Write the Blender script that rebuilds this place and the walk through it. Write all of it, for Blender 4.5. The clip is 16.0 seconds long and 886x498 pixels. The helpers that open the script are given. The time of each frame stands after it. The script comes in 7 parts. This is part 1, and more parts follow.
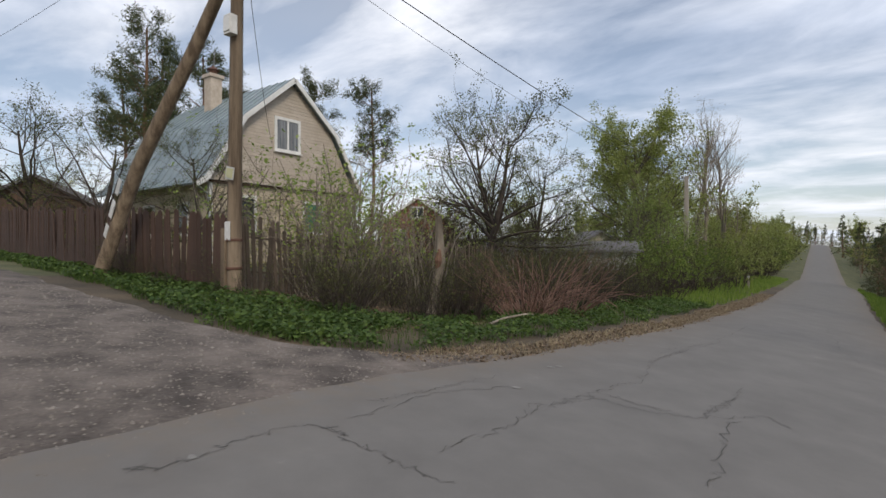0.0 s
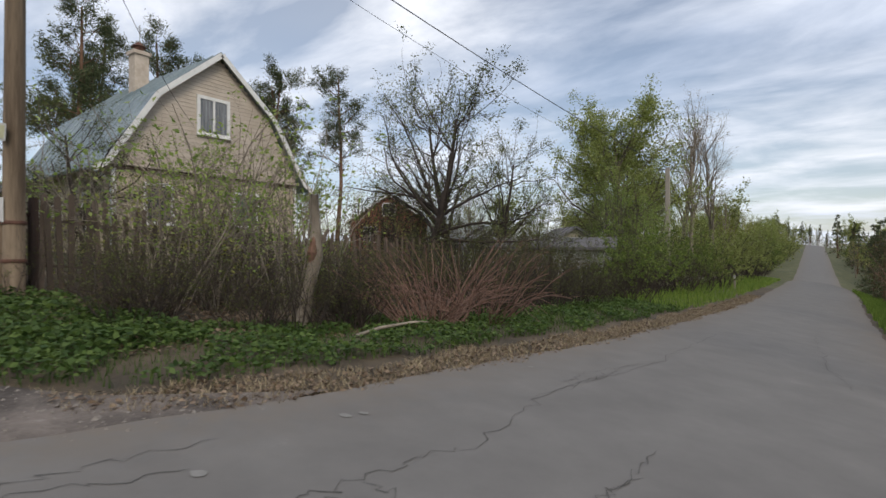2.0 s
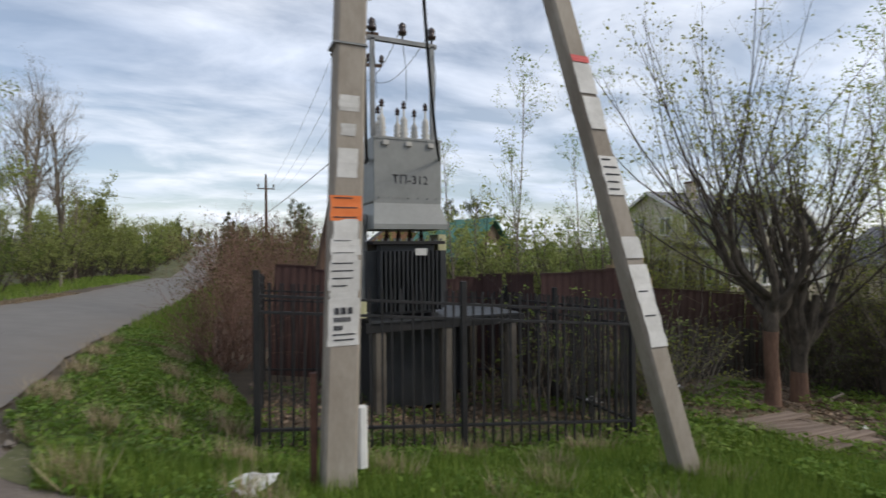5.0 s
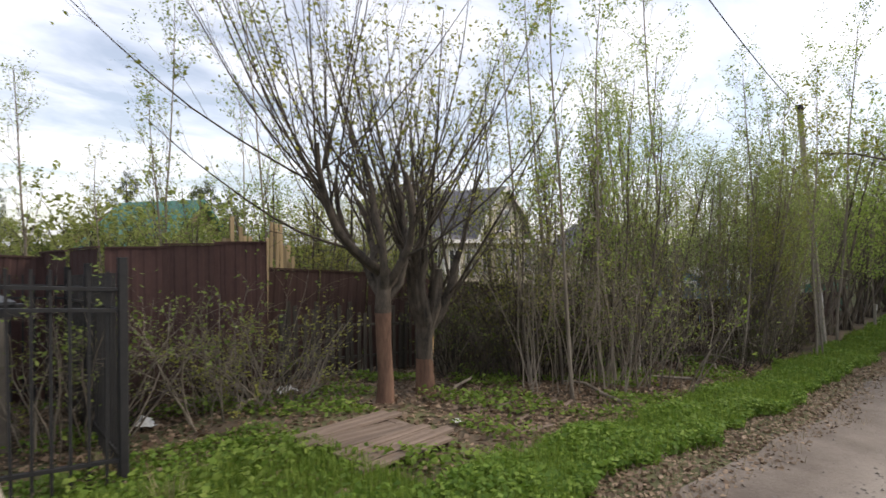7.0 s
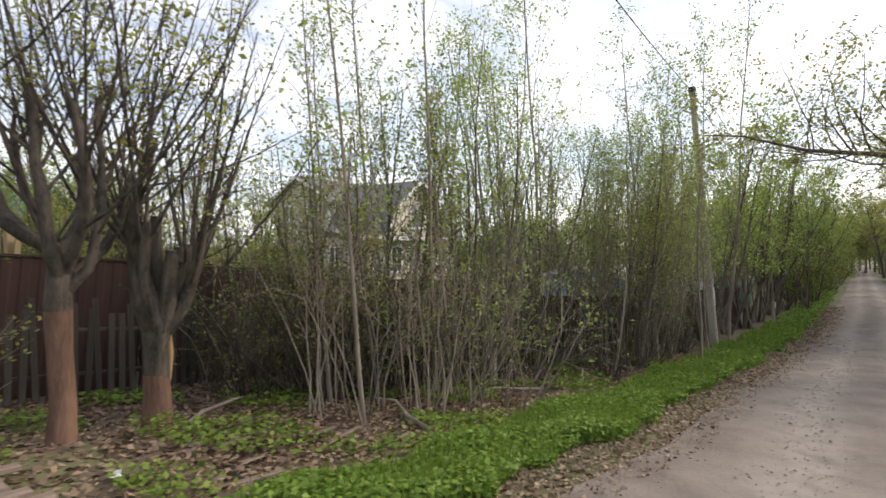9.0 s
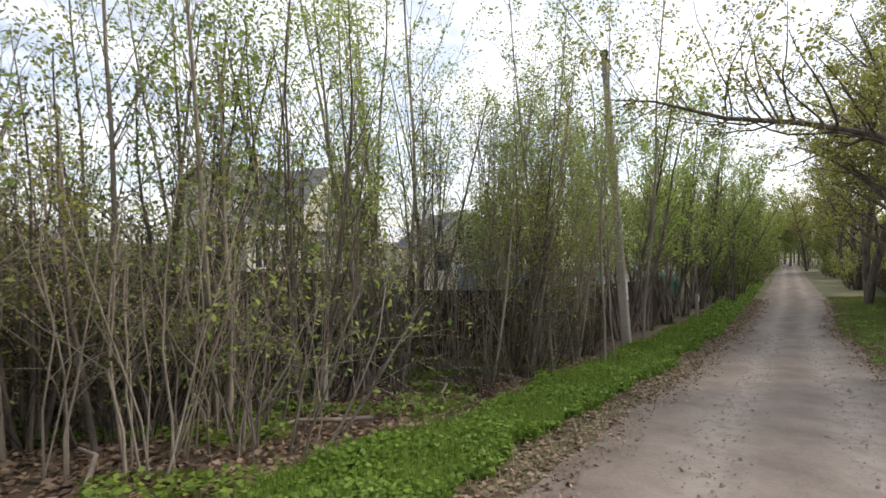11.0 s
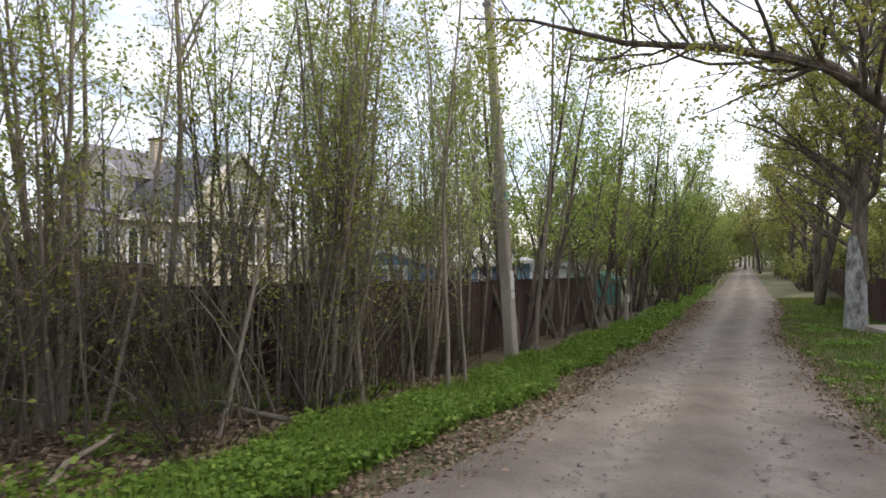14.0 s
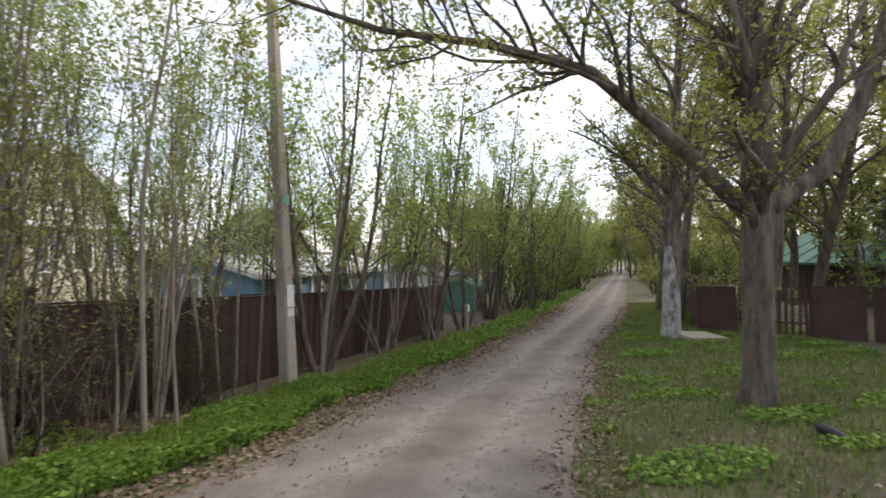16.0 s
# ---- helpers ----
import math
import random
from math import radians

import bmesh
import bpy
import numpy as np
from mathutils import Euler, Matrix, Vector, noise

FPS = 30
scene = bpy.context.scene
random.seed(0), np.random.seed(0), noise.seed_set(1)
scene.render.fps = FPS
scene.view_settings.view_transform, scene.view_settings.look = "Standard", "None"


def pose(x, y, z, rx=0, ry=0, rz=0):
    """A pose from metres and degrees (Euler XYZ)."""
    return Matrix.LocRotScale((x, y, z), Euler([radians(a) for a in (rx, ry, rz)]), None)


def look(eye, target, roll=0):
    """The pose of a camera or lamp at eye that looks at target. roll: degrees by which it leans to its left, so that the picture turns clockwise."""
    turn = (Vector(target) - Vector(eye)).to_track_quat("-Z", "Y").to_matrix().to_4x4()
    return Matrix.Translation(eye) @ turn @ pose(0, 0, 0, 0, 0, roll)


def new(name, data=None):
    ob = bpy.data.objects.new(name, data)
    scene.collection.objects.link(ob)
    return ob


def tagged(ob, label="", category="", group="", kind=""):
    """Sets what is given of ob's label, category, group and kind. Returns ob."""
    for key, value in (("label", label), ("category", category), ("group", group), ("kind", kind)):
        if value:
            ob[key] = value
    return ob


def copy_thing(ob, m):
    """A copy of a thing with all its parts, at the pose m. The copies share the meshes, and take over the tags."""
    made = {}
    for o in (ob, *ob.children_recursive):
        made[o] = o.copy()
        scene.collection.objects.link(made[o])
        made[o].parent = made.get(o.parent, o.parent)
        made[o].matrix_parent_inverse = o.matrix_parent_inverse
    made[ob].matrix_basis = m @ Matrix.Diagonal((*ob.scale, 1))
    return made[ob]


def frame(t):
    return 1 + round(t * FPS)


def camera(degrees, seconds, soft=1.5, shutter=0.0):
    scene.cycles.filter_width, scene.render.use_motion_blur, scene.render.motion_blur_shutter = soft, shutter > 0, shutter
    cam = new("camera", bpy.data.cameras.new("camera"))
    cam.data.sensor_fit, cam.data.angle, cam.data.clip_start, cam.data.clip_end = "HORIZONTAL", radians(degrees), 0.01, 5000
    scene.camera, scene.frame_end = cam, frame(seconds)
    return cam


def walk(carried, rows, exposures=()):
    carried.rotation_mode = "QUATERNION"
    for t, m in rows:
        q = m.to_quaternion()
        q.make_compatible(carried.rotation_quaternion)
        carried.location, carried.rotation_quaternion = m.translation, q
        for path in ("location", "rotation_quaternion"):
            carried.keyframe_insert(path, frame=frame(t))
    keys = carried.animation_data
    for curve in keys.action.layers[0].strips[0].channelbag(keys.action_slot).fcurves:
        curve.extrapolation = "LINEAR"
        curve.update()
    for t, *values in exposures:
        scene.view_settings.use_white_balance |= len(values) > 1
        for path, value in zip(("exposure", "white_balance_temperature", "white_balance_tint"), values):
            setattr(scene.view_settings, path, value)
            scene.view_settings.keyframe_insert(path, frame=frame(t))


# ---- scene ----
# x runs along the side lane, y along the asphalt road
cam = camera(81.2, 16.0, 1.5, 0.25)
PATH = [
    (0.0, -0.053, -0.051, 1.508, 89.81, 0.01, 35.99),
    (0.5, -0.008, 0.849, 1.434, 89.88, -0.02, 36.42),
    (1.0, 0.009, 1.614, 1.386, 89.96, -0.22, 36.27),
    (1.5, 0.031, 2.428, 1.336, 89.90, -0.29, 35.95),
    (2.0, 0.139, 3.249, 1.276, 89.95, 0.01, 35.67),
    (2.5, 0.377, 4.012, 1.178, 90.26, 0.00, 30.31),
    (3.0, 1.051, 4.528, 1.143, 90.28, 0.19, 22.92),
    (3.5, 1.519, 4.916, 1.091, 90.34, 1.18, 7.35),
    (4.0, 2.231, 5.518, 0.903, 90.25, 0.48, -2.63),
    (4.5, 3.070, 5.839, 0.773, 90.10, 0.34, -15.01),
    (5.0, 3.859, 6.065, 0.674, 90.05, 0.55, -23.14),
    (5.2, 4.202, 6.076, 0.690, 89.90, 0.83, -27.05),
    (7.3, 7.997, 6.406, 0.116, 89.87, 0.14, -48.46),
    (7.5, 8.259, 6.373, 0.091, 89.98, 0.15, -49.15),
    (8.0, 8.985, 6.291, 0.028, 89.96, 0.05, -49.68),
    (8.5, 9.692, 6.155, -0.050, 89.99, 0.11, -51.82),
    (9.0, 10.443, 6.010, -0.133, 89.95, -0.06, -53.03),
    (9.2, 10.722, 5.942, -0.162, 89.99, -0.10, -54.25),
    (11.3, 13.552, 5.844, -0.413, 89.78, -0.11, -58.68),
    (11.5, 13.737, 5.836, -0.460, 90.06, -0.20, -58.81),
    (12.0, 14.431, 5.761, -0.563, 89.93, -0.20, -58.96),
    (12.5, 15.102, 5.663, -0.605, 90.06, -0.15, -59.06),
    (13.0, 15.824, 5.540, -0.637, 89.94, -0.21, -59.28),
    (13.5, 16.469, 5.421, -0.710, 90.05, -0.22, -59.81),
    (14.0, 17.103, 5.266, -0.782, 90.06, -0.20, -61.67),
    (14.5, 17.611, 5.068, -0.868, 90.21, -0.26, -62.56),
    (15.0, 18.112, 4.674, -0.833, 90.04, -0.42, -64.30),
    (15.5, 18.469, 4.249, -0.663, 90.40, -0.58, -66.81),
    (16.0, 18.788, 3.799, -0.648, 90.51, -0.45, -72.01),
]
walk(cam, [(t, pose(*p)) for t, *p in PATH], [(0.0, -0.05, 6700, 11), (4.0, -0.05, 6600, 10), (5.0, 0.05, 6600, 10), (7.3, 0.62, 7100, 14), (12.0, 0.86, 7050, 14), (16.0, 0.98, 6950, 15)])
# ---- sky and sun ----
world = bpy.data.worlds.new("cloudy_sky")
scene.world = world
world.use_nodes = True
wn, wl = world.node_tree.nodes, world.node_tree.links
wn.clear()
SUN_EL, SUN_AZ = 38.0, 125.0   # elevation, and bearing clockwise from +y


def wnode(kind, **values):
    n = wn.new(kind)
    for k, v in values.items():
        n.inputs[k].default_value = v
    return n


w_out = wn.new("ShaderNodeOutputWorld")
w_bg = wnode("ShaderNodeBackground", Strength=1.3)
sky = wn.new("ShaderNodeTexSky")
sky.sky_type, sky.sun_disc = "NISHITA", False
sky.sun_elevation, sky.sun_rotation = radians(SUN_EL), radians(SUN_AZ)
w_sky = wn.new("ShaderNodeMix")
w_sky.data_type, w_sky.blend_type = "RGBA", "MULTIPLY"
w_sky.inputs["Factor"].default_value = 1.0
w_sky.inputs["B"].default_value = (0.085, 0.085, 0.085, 1)
wl.new(sky.outputs["Color"], w_sky.inputs["A"])
w_co = wn.new("ShaderNodeTexCoord")
w_sep = wn.new("ShaderNodeSeparateXYZ")
wl.new(w_co.outputs["Generated"], w_sep.inputs[0])
w_h = wn.new("ShaderNodeMath")
w_h.operation = "MAXIMUM"
w_h.inputs[1].default_value = 0.0
wl.new(w_sep.outputs["Z"], w_h.inputs[0])
w_h2 = wn.new("ShaderNodeMath")
w_h2.operation = "ADD"
w_h2.inputs[1].default_value = 0.16
wl.new(w_h.outputs[0], w_h2.inputs[0])
w_flat = wn.new("ShaderNodeVectorMath")
w_flat.operation = "DIVIDE"
w_c3 = wn.new("ShaderNodeCombineXYZ")
for k in range(3):
    wl.new(w_h2.outputs[0], w_c3.inputs[k])
wl.new(w_co.outputs["Generated"], w_flat.inputs[0])
wl.new(w_c3.outputs[0], w_flat.inputs[1])
w_map = wn.new("ShaderNodeMapping")
w_map.inputs["Rotation"].default_value = (0, 0, radians(28))
w_map.inputs["Scale"].default_value = (0.62, 1.0, 0.0)
wl.new(w_flat.outputs[0], w_map.inputs["Vector"])
w_n1 = wnode("ShaderNodeTexNoise", Scale=2.1, Detail=7.0, Roughness=0.56, Distortion=0.35)
wl.new(w_map.outputs[0], w_n1.inputs["Vector"])
w_r = wn.new("ShaderNodeValToRGB")
w_r.color_ramp.elements[0].position, w_r.color_ramp.elements[1].position = 0.40, 0.68
w_r.color_ramp.elements[0].color, w_r.color_ramp.elements[1].color = (0.28, 0.28, 0.28, 1), (1, 1, 1, 1)
wl.new(w_n1.outputs["Fac"], w_r.inputs[0])
w_n2 = wnode("ShaderNodeTexNoise", Scale=0.9, Detail=5.0, Roughness=0.5)
wl.new(w_map.outputs[0], w_n2.inputs["Vector"])
w_cl = wn.new("ShaderNodeValToRGB")
w_cl.color_ramp.elements[0].position, w_cl.color_ramp.elements[1].position = 0.35, 0.68
w_cl.color_ramp.elements[0].color, w_cl.color_ramp.elements[1].color = (0.54, 0.62, 0.77, 1), (0.86, 0.89, 0.95, 1)
wl.new(w_n2.outputs["Fac"], w_cl.inputs[0])
w_mix = wn.new("ShaderNodeMix")
w_mix.data_type = "RGBA"
wl.new(w_r.outputs[0], w_mix.inputs["Factor"])
wl.new(w_sky.outputs["Result"], w_mix.inputs["A"])
wl.new(w_cl.outputs[0], w_mix.inputs["B"])
wl.new(w_mix.outputs["Result"], w_bg.inputs["Color"])
wl.new(w_bg.outputs[0], w_out.inputs[0])

sun = new("sun", bpy.data.lights.new("sun", "SUN"))
sun.data.energy, sun.data.angle, sun.data.color = 1.7, radians(14), (1.0, 0.93, 0.82)
a = radians(SUN_AZ)
sun.matrix_world = look((60 * math.sin(a), 60 * math.cos(a), 60 * math.tan(radians(SUN_EL))), (0, 0, 0))

# ---- materials ----


def surface(name, c1, c2, scale=4.0, rough=0.8, bump=0.3, metal=0.0, fine=40.0, stretch=(1, 1, 1), spot=None, vary=0.0, coat=0.0):
    """Two colours mixed by coarse and fine noise, with relief."""
    m = bpy.data.materials.new(name)
    m.use_nodes = True
    nt = m.node_tree
    b = nt.nodes["Principled BSDF"]
    co = nt.nodes.new("ShaderNodeTexCoord")
    mp = nt.nodes.new("ShaderNodeMapping")
    mp.inputs["Scale"].default_value = stretch
    nt.links.new(co.outputs["Object"], mp.inputs["Vector"])
    n1, n2 = nt.nodes.new("ShaderNodeTexNoise"), nt.nodes.new("ShaderNodeTexNoise")
    for n, sc, de in ((n1, scale, 6.0), (n2, fine, 4.0)):
        n.inputs["Scale"].default_value, n.inputs["Detail"].default_value, n.inputs["Roughness"].default_value = sc, de, 0.62
        nt.links.new(mp.outputs[0], n.inputs["Vector"])
    add = nt.nodes.new("ShaderNodeMath")
    add.operation = "MULTIPLY_ADD"
    add.inputs[1].default_value = 0.45
    nt.links.new(n2.outputs["Fac"], add.inputs[0])
    half = nt.nodes.new("ShaderNodeMath")
    half.operation = "MULTIPLY_ADD"
    half.inputs[1].default_value, half.inputs[2].default_value = 1.5, -0.5
    nt.links.new(n1.outputs["Fac"], half.inputs[0])
    nt.links.new(half.outputs[0], add.inputs[2])
    ramp = nt.nodes.new("ShaderNodeValToRGB")
    ramp.color_ramp.elements[0].position, ramp.color_ramp.elements[1].position = 0.22, 0.78
    ramp.color_ramp.elements[0].color, ramp.color_ramp.elements[1].color = (*c1, 1), (*c2, 1)
    if spot:
        e = ramp.color_ramp.elements.new(0.93)
        e.color = (*spot, 1)
    nt.links.new(add.outputs[0], ramp.inputs[0])
    last = ramp.outputs[0]
    if vary:
        oi, hs, mr = nt.nodes.new("ShaderNodeObjectInfo"), nt.nodes.new("ShaderNodeHueSaturation"), nt.nodes.new("ShaderNodeMapRange")
        mr.inputs["To Min"].default_value, mr.inputs["To Max"].default_value = 1 - vary, 1 + vary
        nt.links.new(oi.outputs["Random"], mr.inputs["Value"])
        nt.links.new(mr.outputs[0], hs.inputs["Value"])
        nt.links.new(last, hs.inputs["Color"])
        last = hs.outputs[0]
    nt.links.new(last, b.inputs["Base Color"])
    b.inputs["Roughness"].default_value, b.inputs["Metallic"].default_value = rough, metal
    b.inputs["Coat Weight"].default_value = coat
    if bump:
        bp = nt.nodes.new("ShaderNodeBump")
        bp.inputs["Strength"].default_value, bp.inputs["Distance"].default_value = bump, 0.02
        nt.links.new(add.outputs[0], bp.inputs["Height"])
        nt.links.new(bp.outputs[0], b.inputs["Normal"])
    return m


def leafy(name, c1, c2, c3, through_light=0.45):
    """Leaves: each one its own shade, some light passing through."""
    m = bpy.data.materials.new(name)
    m.use_nodes = True
    nt = m.node_tree
    nt.nodes.clear()
    o = nt.nodes.new("ShaderNodeOutputMaterial")
    ge = nt.nodes.new("ShaderNodeNewGeometry")
    ramp = nt.nodes.new("ShaderNodeValToRGB")
    ramp.color_ramp.elements[0].color, ramp.color_ramp.elements[1].color = (*c1, 1), (*c3, 1)
    ramp.color_ramp.elements.new(0.5).color = (*c2, 1)
    nt.links.new(ge.outputs["Random Per Island"], ramp.inputs[0])
    oi, hs, mr = nt.nodes.new("ShaderNodeObjectInfo"), nt.nodes.new("ShaderNodeHueSaturation"), nt.nodes.new("ShaderNodeMapRange")
    mr.inputs["To Min"].default_value, mr.inputs["To Max"].default_value = 0.85, 1.15
    nt.links.new(oi.outputs["Random"], mr.inputs["Value"])
    nt.links.new(mr.outputs[0], hs.inputs["Value"])
    nt.links.new(ramp.outputs[0], hs.inputs["Color"])
    b, tr, mx = nt.nodes.new("ShaderNodeBsdfPrincipled"), nt.nodes.new("ShaderNodeBsdfTranslucent"), nt.nodes.new("ShaderNodeMixShader")
    b.inputs["Roughness"].default_value = 0.6
    b.inputs["Specular IOR Level"].default_value = 0.3
    mx.inputs[0].default_value = through_light
    nt.links.new(hs.outputs[0], b.inputs["Base Color"])
    nt.links.new(hs.outputs[0], tr.inputs["Color"])
    nt.links.new(b.outputs[0], mx.inputs[1])
    nt.links.new(tr.outputs[0], mx.inputs[2])
    nt.links.new(mx.outputs[0], o.inputs["Surface"])
    return m


def add_mask(m, attr, colour, amount=0.8):
    """Blends a second colour in where the mesh's float attribute says so, broken up by noise."""
    nt = m.node_tree
    b = nt.nodes["Principled BSDF"]
    src = b.inputs["Base Color"].links[0].from_socket
    at, nz, ml, mx = nt.nodes.new("ShaderNodeAttribute"), nt.nodes.new("ShaderNodeTexNoise"), nt.nodes.new("ShaderNodeMath"), nt.nodes.new("ShaderNodeMix")
    at.attribute_name = attr
    nz.inputs["Scale"].default_value, nz.inputs["Detail"].default_value = 5.0, 6.0
    co = nt.nodes.new("ShaderNodeTexCoord")
    nt.links.new(co.outputs["Object"], nz.inputs["Vector"])
    rmp = nt.nodes.new("ShaderNodeMapRange")
    rmp.inputs["From Min"].default_value, rmp.inputs["From Max"].default_value = 0.35, 0.6
    rmp.inputs["To Min"].default_value, rmp.inputs["To Max"].default_value = 0.35, 1.0
    nt.links.new(nz.outputs["Fac"], rmp.inputs["Value"])
    ml.operation = "MULTIPLY"
    ml.use_clamp = True
    nt.links.new(at.outputs["Fac"], ml.inputs[0])
    nt.links.new(rmp.outputs[0], ml.inputs[1])
    mx.data_type = "RGBA"
    mx.inputs["B"].default_value = (*colour, 1)
    nt.links.new(ml.outputs[0], mx.inputs["Factor"])
    nt.links.new(src, mx.inputs["A"])
    nt.links.new(mx.outputs["Result"], b.inputs["Base Color"])


ASPHALT = surface("worn_asphalt", (0.143, 0.134, 0.124), (0.180, 0.169, 0.156), 1.6, 0.9, 0.05, fine=150, spot=(0.25, 0.235, 0.215))
GRAVEL = surface("lane_gravel", (0.115, 0.092, 0.075), (0.225, 0.19, 0.16), 1.3, 0.95, 0.9, fine=30, spot=(0.34, 0.31, 0.28))
DUST = surface("gravel_apron", (0.06, 0.048, 0.040), (0.20, 0.165, 0.14), 1.6, 0.95, 1.0, fine=22, spot=(0.29, 0.26, 0.24))
add_mask(ASPHALT, "dust", (0.175, 0.145, 0.115))
add_mask(GRAVEL, "track", (0.27, 0.235, 0.20))
SOIL = surface("leaf_mould_soil", (0.045, 0.035, 0.022), (0.13, 0.095, 0.06), 0.8, 0.95, 0.8, fine=18, spot=(0.17, 0.13, 0.08))
TURF = surface("far_grass", (0.055, 0.062, 0.022), (0.13, 0.125, 0.055), 0.8, 0.95, 0.6, fine=14)
CRACK = surface("crack_tar", (0.06, 0.056, 0.05), (0.105, 0.098, 0.09), 6, 0.9, 0.4)
PATCH = surface("pale_patch", (0.19, 0.18, 0.165), (0.25, 0.24, 0.22), 6, 0.9, 0.3)
# darker concrete than the poles', for the platform posts
DARKCONCRETE = surface("dark_concrete", (0.09, 0.075, 0.06), (0.19, 0.165, 0.135), 2.5, 0.9, 0.5, fine=26, stretch=(1, 1, 0.4))
CONCRETE = surface("pole_concrete", (0.24, 0.205, 0.165), (0.38, 0.34, 0.285), 2.2, 0.9, 0.35, fine=30, stretch=(1, 1, 0.4))
OLDWOOD = surface("pole_timber", (0.085, 0.058, 0.036), (0.24, 0.18, 0.12), 3.0, 0.9, 0.7, fine=26, stretch=(3, 3, 0.18), vary=0.1)
DARKWOOD = surface("tarred_timber", (0.045, 0.027, 0.018), (0.12, 0.07, 0.045), 3.0, 0.85, 0.6, fine=26, stretch=(3, 3, 0.18))
PICKET = surface("weathered_picket", (0.058, 0.042, 0.032), (0.15, 0.112, 0.082), 2.5, 0.9, 0.6, fine=28, stretch=(3, 3, 0.25), vary=0.28)
REDFENCE = surface("red_brown_board", (0.040, 0.022, 0.016), (0.092, 0.052, 0.036), 2.5, 0.85, 0.5, fine=28, stretch=(3, 3, 0.25), vary=0.22)
BROWNFENCE = surface("dark_brown_sheet", (0.036, 0.016, 0.013), (0.060, 0.028, 0.022), 1.2, 0.8, 0.15, fine=20, vary=0.15)
GREYPICKET = surface("grey_picket", (0.04, 0.033, 0.026), (0.105, 0.09, 0.074), 2.5, 0.9, 0.6, fine=28, stretch=(3, 3, 0.25), vary=0.25)
PLUMFENCE = surface("plum_brown_sheet", (0.050, 0.023, 0.020), (0.088, 0.044, 0.038), 1.4, 0.8, 0.2, fine=22, vary=0.15)
PALEBOARD = surface("fresh_board", (0.33, 0.24, 0.13), (0.46, 0.36, 0.22), 2.5, 0.8, 0.4, fine=28, stretch=(3, 3, 0.25), vary=0.15)
SIDING = surface("beige_siding", (0.43, 0.36, 0.285), (0.55, 0.475, 0.39), 1.0, 0.6, 0.1, fine=16, vary=0.05)
SIDING_LOW = surface("cream_siding", (0.42, 0.35, 0.24), (0.53, 0.45, 0.33), 1.0, 0.6, 0.1, fine=16, vary=0.05)
WHITEPAINT = surface("white_paint", (0.62, 0.61, 0.58), (0.78, 0.77, 0.74), 3, 0.55, 0.08)
ZINC = surface("zinc_roof", (0.20, 0.25, 0.26), (0.36, 0.41, 0.42), 0.8, 0.45, 0.1, metal=0.5, fine=12, vary=0.12)
ROOFGREY = surface("grey_roof", (0.11, 0.105, 0.11), (0.19, 0.18, 0.19), 0.8, 0.7, 0.2, fine=16)
GREENROOF = surface("green_roof", (0.04, 0.15, 0.11), (0.08, 0.23, 0.17), 0.9, 0.5, 0.1)
BRICK = surface("red_brick", (0.20, 0.075, 0.05), (0.32, 0.13, 0.085), 5, 0.9, 0.4)
ORANGEWOOD = surface("orange_wall", (0.26, 0.13, 0.07), (0.36, 0.19, 0.10), 1.5, 0.8, 0.2)
CREAMWALL = surface("cream_wall", (0.52, 0.47, 0.35), (0.66, 0.60, 0.47), 0.8, 0.8, 0.15)
BLUEWALL = surface("blue_wall", (0.12, 0.24, 0.36), (0.18, 0.32, 0.45), 1.5, 0.7, 0.15)
CHIMNEY = surface("chimney_render", (0.40, 0.33, 0.26), (0.55, 0.47, 0.39), 3, 0.9, 0.4)
TANKGREY = surface("grey_enamel", (0.21, 0.215, 0.205), (0.28, 0.285, 0.27), 1.3, 0.45, 0.06, fine=14)
TANKDARK = surface("dark_radiator", (0.022, 0.024, 0.026), (0.05, 0.052, 0.055), 2, 0.5, 0.1)
BLACKMETAL = surface("black_paint", (0.008, 0.008, 0.009), (0.024, 0.022, 0.022), 5, 0.7, 0.2)
STEEL = surface("weathered_steel", (0.16, 0.165, 0.165), (0.28, 0.28, 0.27), 3, 0.5, 0.15, metal=0.5)
RUST = surface("rusty_steel", (0.07, 0.03, 0.02), (0.15, 0.07, 0.045), 6, 0.85, 0.4)
PORCELAIN = surface("pale_porcelain", (0.42, 0.40, 0.36), (0.55, 0.53, 0.48), 5, 0.25, 0.03)
BROWNGLAZE = surface("dark_glaze", (0.025, 0.016, 0.013), (0.06, 0.035, 0.027), 5, 0.2, 0.03)
RUBBER = surface("black_cable", (0.010, 0.010, 0.011), (0.022, 0.022, 0.022), 5, 0.55, 0.05)
PAPER = surface("old_paper", (0.50, 0.49, 0.46), (0.66, 0.65, 0.62), 5, 0.8, 0.2, fine=24, vary=0.12)
ORANGEPAPER = surface("orange_paper", (0.72, 0.17, 0.04), (0.82, 0.24, 0.07), 5, 0.75, 0.1)
REDPAPER = surface("red_tape", (0.60, 0.09, 0.09), (0.70, 0.16, 0.14), 5, 0.7, 0.1)
INK = surface("print_ink", (0.03, 0.03, 0.035), (0.06, 0.06, 0.065), 8, 0.8, 0.0)
GREENPAINT = surface("green_mark", (0.12, 0.34, 0.25), (0.20, 0.42, 0.32), 8, 0.8, 0.1)
BARK = surface("grey_brown_bark", (0.045, 0.036, 0.028), (0.215, 0.172, 0.132), 4.0, 0.95, 1.0, fine=20, stretch=(2, 2, 0.4), vary=0.15)
BARKDARK = surface("rough_dark_bark", (0.026, 0.021, 0.016), (0.135, 0.108, 0.082), 5.0, 0.95, 1.0, fine=22, stretch=(1.6, 1.6, 0.6))
